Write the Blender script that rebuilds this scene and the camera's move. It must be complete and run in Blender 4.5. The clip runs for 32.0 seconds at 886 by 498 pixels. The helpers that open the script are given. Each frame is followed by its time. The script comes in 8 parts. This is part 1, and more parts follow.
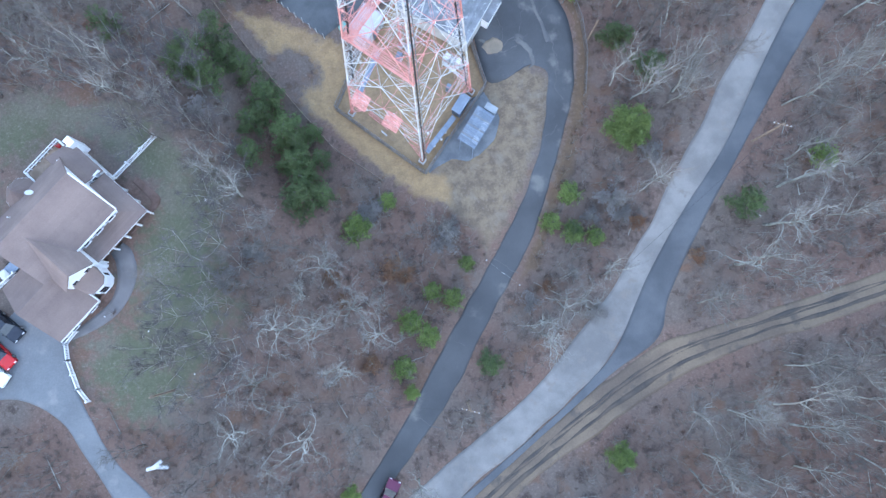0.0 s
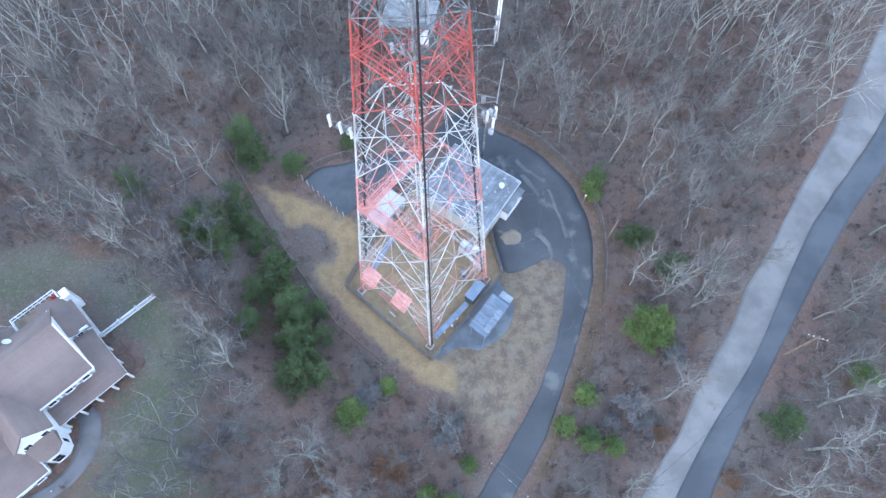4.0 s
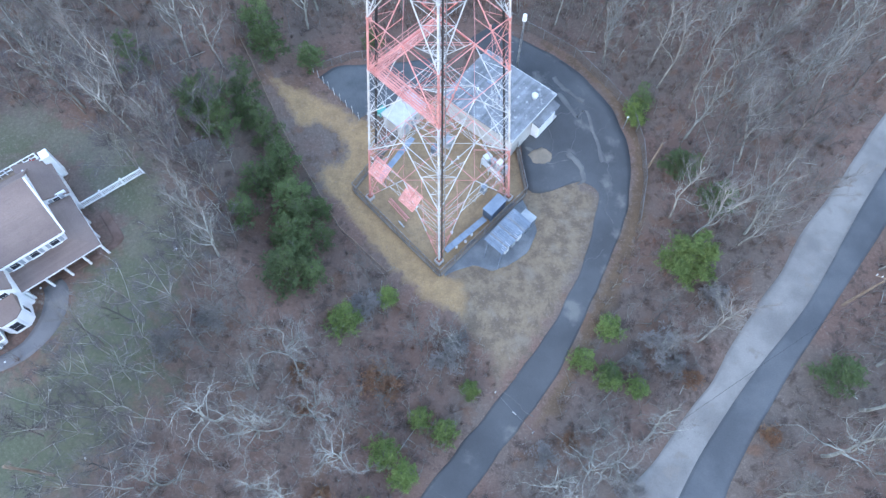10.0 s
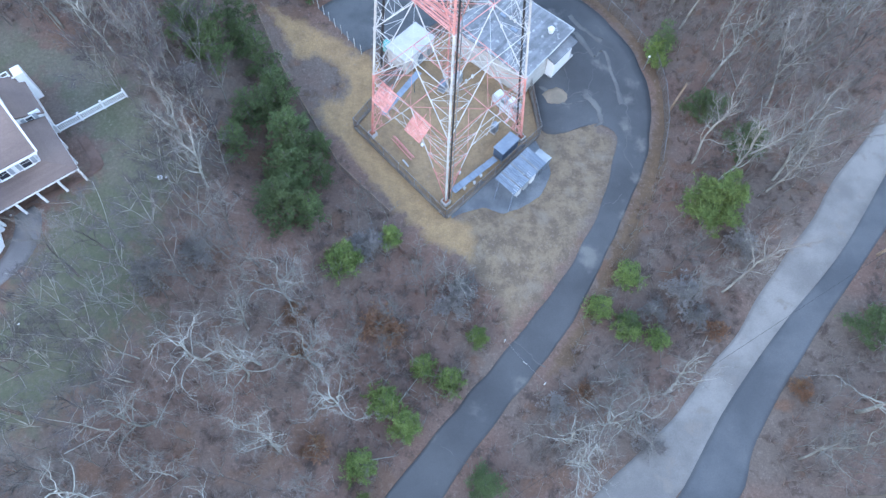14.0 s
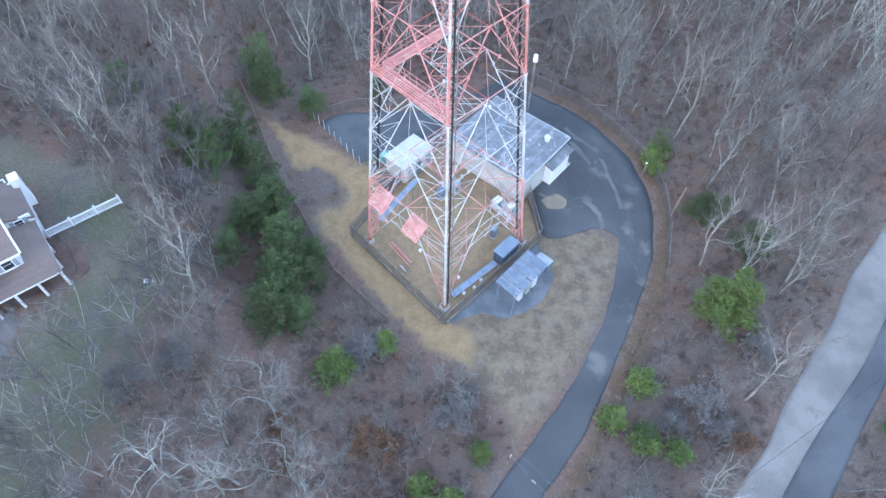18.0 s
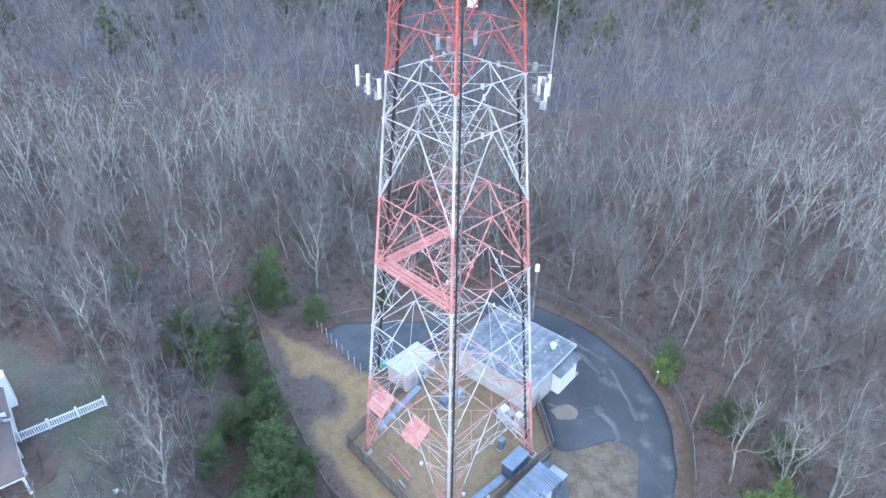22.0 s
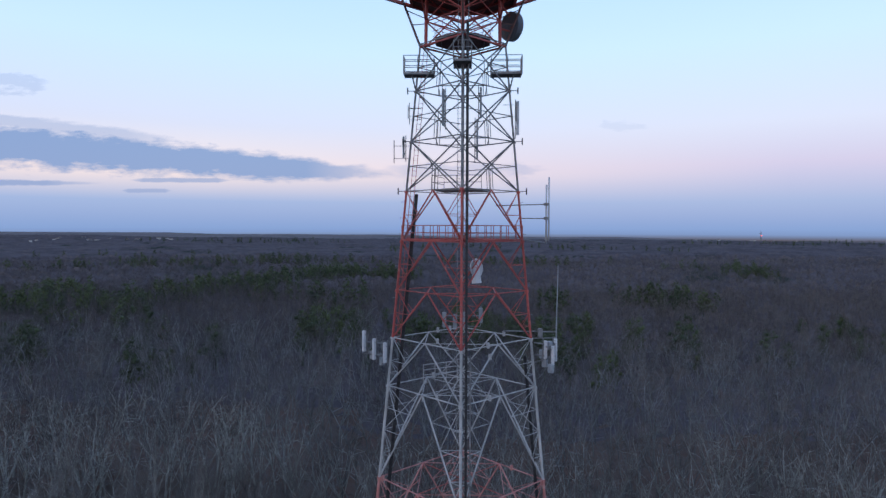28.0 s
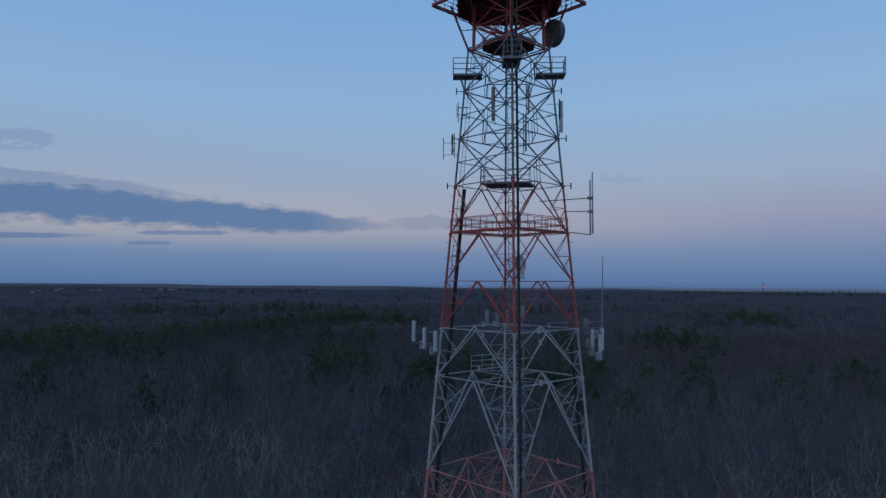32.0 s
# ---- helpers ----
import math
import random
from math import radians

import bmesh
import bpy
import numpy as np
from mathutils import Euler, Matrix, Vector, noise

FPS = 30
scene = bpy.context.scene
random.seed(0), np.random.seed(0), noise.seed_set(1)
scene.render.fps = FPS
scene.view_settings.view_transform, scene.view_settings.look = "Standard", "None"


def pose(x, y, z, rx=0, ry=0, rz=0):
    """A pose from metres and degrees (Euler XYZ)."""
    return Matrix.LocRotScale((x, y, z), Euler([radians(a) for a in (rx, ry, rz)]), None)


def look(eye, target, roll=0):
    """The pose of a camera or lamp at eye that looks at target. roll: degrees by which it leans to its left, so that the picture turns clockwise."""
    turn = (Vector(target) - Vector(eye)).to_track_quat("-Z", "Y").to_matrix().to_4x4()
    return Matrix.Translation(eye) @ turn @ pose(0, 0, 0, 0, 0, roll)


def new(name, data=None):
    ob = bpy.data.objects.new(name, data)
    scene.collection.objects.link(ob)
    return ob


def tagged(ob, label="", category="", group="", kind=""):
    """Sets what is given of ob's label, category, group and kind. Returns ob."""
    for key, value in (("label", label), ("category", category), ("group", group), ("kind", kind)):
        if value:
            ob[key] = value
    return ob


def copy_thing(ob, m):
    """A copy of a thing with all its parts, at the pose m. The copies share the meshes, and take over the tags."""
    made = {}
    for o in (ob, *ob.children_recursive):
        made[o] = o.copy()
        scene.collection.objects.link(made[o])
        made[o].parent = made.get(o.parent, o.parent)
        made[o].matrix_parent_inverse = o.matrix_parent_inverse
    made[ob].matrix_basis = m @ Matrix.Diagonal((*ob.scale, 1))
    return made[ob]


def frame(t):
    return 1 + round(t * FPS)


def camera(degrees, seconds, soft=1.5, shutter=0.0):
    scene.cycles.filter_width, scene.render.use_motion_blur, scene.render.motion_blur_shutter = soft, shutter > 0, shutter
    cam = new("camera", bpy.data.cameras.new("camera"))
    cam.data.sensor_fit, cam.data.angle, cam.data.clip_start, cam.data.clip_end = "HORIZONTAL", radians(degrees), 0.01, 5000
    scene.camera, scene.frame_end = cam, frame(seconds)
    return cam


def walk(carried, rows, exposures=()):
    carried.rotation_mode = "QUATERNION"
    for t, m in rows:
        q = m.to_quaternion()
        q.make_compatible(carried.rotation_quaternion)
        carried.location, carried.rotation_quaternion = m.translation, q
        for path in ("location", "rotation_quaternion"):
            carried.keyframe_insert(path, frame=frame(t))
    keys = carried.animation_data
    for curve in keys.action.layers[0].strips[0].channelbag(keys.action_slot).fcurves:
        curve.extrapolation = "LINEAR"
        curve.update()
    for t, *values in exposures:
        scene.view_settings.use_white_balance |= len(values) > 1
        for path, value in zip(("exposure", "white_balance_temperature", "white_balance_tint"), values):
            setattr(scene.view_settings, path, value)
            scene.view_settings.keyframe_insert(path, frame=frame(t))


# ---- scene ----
cam = camera(69.5, 32.0, 1.45)
PATH = [
    (0, (-1.978, -32.121, 94.818), (-1.924, -31.928, 92.828), 5.1),
    (0.5, (-1.968, -32.038, 94.271), (-1.899, -31.774, 92.289), 4.1),
    (1, (-1.882, -32.192, 93.58), (-1.799, -31.843, 91.612), 2.5),
    (1.5, (-2.041, -32.277, 92.829), (-1.939, -31.846, 90.878), 2.5),
    (2, (-1.529, -32.492, 92.081), (-1.421, -31.976, 90.151), 1.0),
    (2.5, (-1.43, -32.682, 91.319), (-1.312, -32.087, 89.413), 0.5),
    (3, (-1.203, -32.694, 90.592), (-1.078, -32.029, 88.71), 0.1),
    (3.5, (-1.27, -33.116, 89.751), (-1.153, -32.373, 87.897), 0.6),
    (5.5, (-0.691, -32.101, 85.058), (-0.669, -31.262, 83.243), 0.5),
    (6, (-0.541, -32.464, 84.034), (-0.521, -31.627, 82.218), 0.4),
    (6.5, (-0.457, -33.589, 82.877), (-0.439, -32.749, 81.063), 0.3),
    (7, (-0.291, -34.754, 81.744), (-0.275, -33.92, 79.927), 0.3),
    (7.5, (-0.112, -36.01, 80.794), (-0.102, -35.179, 78.974), 0.6),
    (8, (-0.088, -37.039, 79.817), (-0.077, -36.214, 77.996), 0.8),
    (8.5, (0.152, -38.338, 78.578), (0.16, -37.508, 76.759), 0.7),
    (9, (0.45, -39.356, 77.311), (0.452, -38.526, 75.492), 0.3),
    (9.5, (0.477, -40.153, 76.143), (0.479, -39.33, 74.32), 0.3),
    (10, (0.291, -40.994, 75.12), (0.296, -40.179, 73.294), 0.5),
    (10.5, (0.023, -42.053, 74.006), (0.033, -41.243, 72.178), 0.8),
    (11, (-0.193, -43.232, 72.84), (-0.18, -42.424, 71.011), 1.1),
    (11.5, (-0.412, -44.235, 71.644), (-0.395, -43.432, 69.813), 1.5),
    (12, (-0.705, -44.8, 70.506), (-0.684, -44.002, 68.672), 2.0),
    (12.5, (-0.888, -44.978, 69.224), (-0.865, -44.183, 67.389), 2.3),
    (13, (-0.714, -44.858, 68.188), (-0.702, -44.067, 66.351), 2.2),
    (13.5, (-1.063, -44.446, 67.704), (-1.054, -43.654, 65.868), 2.9),
    (14, (-1.301, -44.197, 67.467), (-1.272, -43.407, 65.63), 3.2),
    (14.5, (-1.316, -44.153, 67.039), (-1.284, -43.369, 65.199), 3.1),
    (16.5, (-0.394, -44.798, 64.525), (-0.387, -43.97, 62.705), 1.2),
    (17, (-0.13, -44.998, 64.04), (-0.132, -44.049, 62.28), 0.7),
    (17.5, (-0.074, -45.322, 63.555), (-0.077, -44.254, 61.864), 0.6),
    (18, (-0.373, -45.601, 62.937), (-0.37, -44.445, 61.306), 0.9),
    (18.5, (-0.243, -45.726, 62.395), (-0.245, -44.496, 60.818), 0.8),
    (19, (-0.252, -45.931, 61.852), (-0.256, -44.63, 60.333), 0.7),
    (19.5, (-0.245, -46.249, 61.244), (-0.252, -44.877, 59.789), 0.6),
    (20, (-0.181, -46.539, 60.706), (-0.192, -45.099, 59.318), 0.5),
    (20.5, (-0.194, -46.787, 60.043), (-0.207, -45.282, 58.726), 0.5),
    (21, (-0.229, -46.969, 59.507), (-0.244, -45.404, 58.261), 0.5),
    (21.5, (-0.206, -47.034, 58.984), (-0.225, -45.414, 57.811), 0.5),
    (22, (-0.218, -47.123, 58.531), (-0.24, -45.452, 57.433), 0.5),
    (22.5, (-0.198, -47.231, 58.038), (-0.222, -45.513, 57.014), 0.6),
    (23, (-0.18, -47.437, 57.499), (-0.208, -45.674, 56.556), 0.5),
    (23.5, (-0.263, -47.335, 57.08), (-0.29, -45.534, 56.21), 0.5),
    (24, (-0.602, -47.122, 56.53), (-0.619, -45.285, 55.74), 0.4),
    (24.5, (-0.712, -47.188, 55.41), (-0.726, -45.309, 54.726), 0.4),
    (25, (-0.508, -47.1, 54.928), (-0.532, -45.193, 54.327), 0.5),
    (25.5, (-0.24, -47.117, 54.337), (-0.274, -45.185, 53.825), 0.4),
    (27.5, (0.429, -47.754, 52.13), (0.362, -45.761, 51.977), 0.1),
    (28, (0.189, -47.841, 51.643), (0.122, -45.844, 51.578), 0.2),
    (28.5, (-0.165, -47.857, 51.073), (-0.232, -45.858, 51.098), 0.1),
    (29, (-0.548, -48.021, 50.593), (-0.614, -46.024, 50.687), 0.2),
    (29.5, (-0.896, -48.024, 49.994), (-0.962, -46.027, 50.089), 0.3),
    (30, (-1.297, -48.106, 49.422), (-1.363, -46.11, 49.519), 0.2),
    (30.5, (-1.765, -48.38, 48.861), (-1.83, -46.383, 48.959), 0.3),
    (31, (-2.262, -48.704, 48.205), (-2.33, -46.707, 48.305), 0.2),
    (31.5, (-2.887, -49.146, 47.65), (-2.954, -47.149, 47.749), 0.3),
    (32, (-3.35, -49.481, 47.048), (-3.421, -47.485, 47.146), 0.2),
]
walk(cam, [(t, look(eye, target, roll)) for t, eye, target, roll in PATH],
     exposures=[(0.0, 1.77, 7150, 12), (10.0, 1.77, 7150, 12), (20.0, 1.82, 7100, 12), (22.0, 1.87, 7000, 12), (24.0, 1.85, 6950, 13), (25.0, 1.42, 6900, 12), (25.5, 1.15, 6850, 12), (27.5, -0.5, 6450, 15), (28.0, -0.64, 6450, 15), (29.0, -1.05, 6150, 11), (30.0, -1.4, 5900, 8), (31.0, -1.58, 5650, 7), (32.0, -1.68, 5600, 7)])

# ---- world and light ----
world = bpy.data.worlds.new("dusk_sky")
scene.world = world
world.use_nodes = True
wt = world.node_tree
wt.nodes.clear()


def wmath(op, a, b=None, clamp=False):
    n = wt.nodes.new("ShaderNodeMath")
    n.operation, n.use_clamp = op, clamp
    for i, v in enumerate((a, b)):
        if v is None:
            continue
        if isinstance(v, (int, float)):
            n.inputs[i].default_value = v
        else:
            wt.links.new(v, n.inputs[i])
    return n.outputs[0]


def wramp(fac, stops):
    n = wt.nodes.new("ShaderNodeValToRGB")
    wt.links.new(fac, n.inputs[0])
    el = n.color_ramp.elements
    while len(el) < len(stops):
        el.new(0.5)
    for e, (pos, col) in zip(el, stops):
        e.position, e.color = pos, (*col, 1)
    return n.outputs[0]


def wmix(fac, a, b, blend="MIX"):
    n = wt.nodes.new("ShaderNodeMix")
    n.data_type, n.blend_type = "RGBA", blend
    for i, v in ((0, fac), (6, a), (7, b)):
        if isinstance(v, (int, float)):
            n.inputs[i].default_value = v
        elif isinstance(v, tuple):
            n.inputs[i].default_value = (*v, 1)
        else:
            wt.links.new(v, n.inputs[i])
    return n.outputs[2]


SUN_TURN, SUN_UP = radians(205), radians(24)
sky = wt.nodes.new("ShaderNodeTexSky")
sky.sky_type, sky.sun_disc = "NISHITA", False
sky.sun_elevation, sky.sun_rotation = radians(2.0), SUN_TURN
coord = wt.nodes.new("ShaderNodeTexCoord")
sep = wt.nodes.new("ShaderNodeSeparateXYZ")
wt.links.new(coord.outputs["Generated"], sep.inputs[0])
dx, dy, dz = sep.outputs
# the twilight arch: grey-blue earth shadow, a pink belt, pale blue above
height = wmath("ADD", wmath("MULTIPLY", dz, 0.5), 0.5, True)
LOW = [(0.0, (0.12, 0.10, 0.11)), (0.494, (0.14, 0.15, 0.2)), (0.4965, (0.33, 0.56, 1.0)), (0.520, (0.48, 0.71, 1.14))]
HIGH = [(0.575, (1.02, 1.14, 1.42)), (0.63, (0.90, 1.28, 1.76)), (0.70, (0.70, 1.14, 1.8)), (0.78, (0.42, 0.70, 1.2)), (1.0, (0.24, 0.40, 0.76))]
arch_pink = wramp(height, LOW + [(0.546, (0.90, 0.88, 1.22))] + HIGH)
arch_cream = wramp(height, LOW + [(0.541, (1.38, 1.19, 1.18))] + HIGH)
# long stratus bands low over the horizon ahead
front = wmath("MAXIMUM", dy, 0.05)
az = wmath("DIVIDE", dx, front)
el = wmath("DIVIDE", dz, front)
uv = wt.nodes.new("ShaderNodeCombineXYZ")
wt.links.new(wmath("MULTIPLY", az, 3.0), uv.inputs[0])
wt.links.new(wmath("MULTIPLY", el, 26.0), uv.inputs[1])
nz = wt.nodes.new("ShaderNodeTexNoise")
nz.inputs["Scale"].default_value, nz.inputs["Detail"].default_value = 1.6, 7
nz.inputs["Roughness"].default_value = 0.62
wt.links.new(uv.outputs[0], nz.inputs["Vector"])
uv2 = wt.nodes.new("ShaderNodeCombineXYZ")
wt.links.new(wmath("MULTIPLY", az, 16.0), uv2.inputs[0])
wt.links.new(wmath("MULTIPLY", el, 48.0), uv2.inputs[1])
nz2 = wt.nodes.new("ShaderNodeTexNoise")
nz2.inputs["Scale"].default_value, nz2.inputs["Detail"].default_value = 1.7, 6
nz2.inputs["Roughness"].default_value = 0.62
wt.links.new(uv2.outputs[0], nz2.inputs["Vector"])
ragged = wmath("ADD", wmath("MULTIPLY", wmath("SUBTRACT", nz.outputs[0], 0.5), 0.75), wmath("MULTIPLY", wmath("SUBTRACT", nz2.outputs[0], 0.5), 0.75))
AZ, EL = az, el
arch = wmix(wmath("ADD", wmath("MULTIPLY", AZ, 1.1), 0.45, True), arch_cream, arch_pink)


def band(c0, c1, t0, t1, a0, a1, amount, frayed=1.5):
    """A cloud bank round the line el = c0 + c1 az, t0 + t1 az thick, between two bearings."""
    mid = wmath("ADD", wmath("MULTIPLY", AZ, c1), c0)
    thick = wmath("MAXIMUM", wmath("ADD", wmath("MULTIPLY", AZ, t1), t0), 0.004)
    off = wmath("DIVIDE", wmath("ABSOLUTE", wmath("SUBTRACT", EL, mid)), thick)
    run = wmath("SUBTRACT", 1.0, wmath("ABSOLUTE", wmath("DIVIDE", wmath("SUBTRACT", AZ, (a0 + a1) / 2), (a1 - a0) / 2)))
    run = wmath("MULTIPLY", run, 3.0, True)
    m = wmath("SUBTRACT", wmath("ADD", run, wmath("MULTIPLY", ragged, frayed)), off)
    return wmath("MULTIPLY", wmath("MULTIPLY", wmath("MULTIPLY", m, 2.2, True), amount), run)


cloud = band(0.0746, -0.0745, 0.013, -0.038, -1.40, -0.02, 0.97)
for bank in ((0.081, -0.12, 0.012, 0.0, -1.2, -0.40, 0.45), (0.066, -0.006, 0.006, 0.0, -1.2, -0.56, 0.8), (0.0745, 0.0, 0.0045, 0.0, -0.54, -0.36, 0.7), (0.058, 0.0, 0.004, 0.0, -0.55, -0.46, 0.6),
             (0.092, 0.0, 0.012, 0.0, -0.14, 0.14, 0.35, 4.0), (0.158, 0.0, 0.008, 0.0, 0.2, 0.29, 0.14, 4.0), (0.228, 0.0, 0.018, 0.0, -0.85, -0.645, 0.3, 4.0)):
    cloud = wmath("MAXIMUM", cloud, band(*bank))
cloud = wmath("MULTIPLY", cloud, wmath("GREATER_THAN", dy, 0.06))
lit = wmix(cloud, arch, (0.31, 0.52, 0.96))
bg = wt.nodes.new("ShaderNodeBackground")
wt.links.new(wmix(0.06, lit, sky.outputs[0], "ADD"), bg.inputs[0])
bg.inputs[1].default_value = 1.0
wo = wt.nodes.new("ShaderNodeOutputWorld")
wt.links.new(bg.outputs[0], wo.inputs[0])

sun = new("sun", bpy.data.lights.new("sun", "SUN"))
sun.data.energy, sun.data.angle, sun.data.color = 0.36, radians(35), (1.0, 0.9, 0.84)
sun.matrix_world = look((-35, -60, 70), (0, 0, 20))

# ---- materials ----
MATS = {}


def node_mat(name):
    m = bpy.data.materials.new(name)
    m.use_nodes = True
    t = m.node_tree
    t.nodes.clear()
    out = t.nodes.new("ShaderNodeOutputMaterial")
    p = t.nodes.new("ShaderNodeBsdfPrincipled")
    t.links.new(p.outputs[0], out.inputs[0])
    MATS[name] = m
    return m, t, p, out


def tnoise(t, scale, detail=4, vec=None, rough=0.55):
    n = t.nodes.new("ShaderNodeTexNoise")
    n.inputs["Scale"].default_value, n.inputs["Detail"].default_value = scale, detail
    n.inputs["Roughness"].default_value = rough
    if vec is not None:
        t.links.new(vec, n.inputs["Vector"])
    return n.outputs[0]


def tmath(t, op, a, b=None, clamp=False):
    n = t.nodes.new("ShaderNodeMath")
    n.operation, n.use_clamp = op, clamp
    for i, v in enumerate((a, b)):
        if v is None:
            continue
        if isinstance(v, (int, float)):
            n.inputs[i].default_value = v
        else:
            t.links.new(v, n.inputs[i])
    return n.outputs[0]


def tmix(t, fac, a, b, blend="MIX"):
    n = t.nodes.new("ShaderNodeMix")
    n.data_type, n.blend_type = "RGBA", blend
    for i, v in ((0, fac), (6, a), (7, b)):
        if isinstance(v, (int, float)):
            n.inputs[i].default_value = v
        elif isinstance(v, tuple):
            n.inputs[i].default_value = (*v, 1)
        else:
            t.links.new(v, n.inputs[i])
    return n.outputs[2]


def tspan(t, v, lo, hi):
    n = t.nodes.new("ShaderNodeMapRange")
    n.interpolation_type = "SMOOTHSTEP"
    t.links.new(v, n.inputs[0])
    n.inputs[1].default_value, n.inputs[2].default_value = lo, hi
    return n.outputs[0]


def tpos(t):
    return t.nodes.new("ShaderNodeNewGeometry").outputs["Position"]


def tbump(t, p, height, strength, dist=0.05):
    b = t.nodes.new("ShaderNodeBump")
    b.inputs["Strength"].default_value, b.inputs["Distance"].default_value = strength, dist
    t.links.new(height, b.inputs["Height"])
    t.links.new(b.outputs[0], p.inputs["Normal"])


def surface(name, a, b, scale=1.0, rough=0.8, bump=0.2, metal=0.0, fine=9.0, grain=0.35, vary=0.0, c=None, island=0.0):
    """A two-scale surface: colours a and b in broad patches, stains of c, fine grain, relief, and a shift from object to object."""
    m, t, p, _ = node_mat(name)
    pos = tpos(t)
    col = tmix(t, tspan(t, tnoise(t, scale, 5, pos), 0.34, 0.66), a, b)
    if c:
        col = tmix(t, tspan(t, tnoise(t, scale * 2.7, 6, pos), 0.56, 0.7), col, c)
    g = tnoise(t, scale * fine, 5, pos, 0.65)
    k = tmath(t, "ADD", tmath(t, "MULTIPLY", g, grain * 2), 1 - grain)
    if vary:
        r = t.nodes.new("ShaderNodeObjectInfo").outputs["Random"]
        k = tmath(t, "MULTIPLY", k, tmath(t, "ADD", tmath(t, "MULTIPLY", r, 2 * vary), 1 - vary))
    if island:
        r = t.nodes.new("ShaderNodeNewGeometry").outputs["Random Per Island"]
        k = tmath(t, "MULTIPLY", k, tmath(t, "ADD", tmath(t, "MULTIPLY", r, 2 * island), 1 - island))
    comb = t.nodes.new("ShaderNodeCombineColor")
    for i in range(3):
        t.links.new(k, comb.inputs[i])
    t.links.new(tmix(t, 1.0, col, comb.outputs[0], "MULTIPLY"), p.inputs["Base Color"])
    p.inputs["Roughness"].default_value, p.inputs["Metallic"].default_value = rough, metal
    if bump:
        tbump(t, p, g, bump)
    return m


RED = surface("faded_red_paint", (0.49, 0.095, 0.078), (0.37, 0.072, 0.062), 0.7, 0.55, 0.15, 0.0, 12, 0.22, 0.12, (0.52, 0.2, 0.16))
PINK = surface("chalky_red_paint", (0.60, 0.27, 0.24), (0.50, 0.19, 0.165), 0.8, 0.7, 0.15, 0.0, 12, 0.2, 0.12, (0.62, 0.34, 0.30))
WHITE = surface("weathered_white_paint", (0.52, 0.52, 0.505), (0.36, 0.365, 0.36), 0.6, 0.55, 0.12, 0.0, 12, 0.18, 0.08, (0.45, 0.43, 0.40))
GALV = surface("galvanised_steel", (0.25, 0.255, 0.26), (0.12, 0.122, 0.125), 1.2, 0.5, 0.1, 0.3, 10, 0.2, 0.1, (0.34, 0.32, 0.29))
BLACKC = surface("black_cable", (0.012, 0.012, 0.014), (0.03, 0.03, 0.033), 3, 0.6, 0.2, 0, 8, 0.3)
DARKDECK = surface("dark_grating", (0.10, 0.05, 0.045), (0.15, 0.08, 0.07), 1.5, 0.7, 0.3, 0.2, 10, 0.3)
PANELW = surface("antenna_plastic", (0.62, 0.635, 0.65), (0.54, 0.555, 0.57), 1.0, 0.45, 0.0, 0, 8, 0.08, 0.06)
PANELG = surface("grey_fibreglass", (0.32, 0.345, 0.36), (0.25, 0.275, 0.295), 1.0, 0.5, 0.05, 0, 8, 0.12, 0.08)
DISHD = surface("dark_radome", (0.10, 0.13, 0.16), (0.14, 0.16, 0.19), 1.0, 0.6, 0.05, 0, 8, 0.15, 0, (0.22, 0.09, 0.06))
CONC = surface("concrete", (0.46, 0.44, 0.42), (0.36, 0.35, 0.34), 1.0, 0.85, 0.2, 0, 12, 0.25, 0.08)
BARK = surface("pale_grey_bark", (0.30, 0.305, 0.275), (0.18, 0.175, 0.155), 0.5, 0.9, 0.4, 0, 6, 0.35, 0.35, (0.40, 0.395, 0.37))
TWIG = surface("bare_twigs", (0.185, 0.176, 0.165), (0.112, 0.102, 0.097), 0.11, 0.9, 0.0, 0, 5, 0.3, 0.25, (0.19, 0.14, 0.12))
GREYBARK = surface("grey_brown_bark", (0.31, 0.305, 0.27), (0.18, 0.168, 0.15), 0.5, 0.9, 0.4, 0, 6, 0.35, 0.3, (0.27, 0.255, 0.23))
WOODBARK = surface("dull_woodland_bark", (0.16, 0.142, 0.13), (0.075, 0.066, 0.062), 0.1, 0.9, 0.0, 0, 6, 0.35, 0.0, (0.20, 0.185, 0.165))


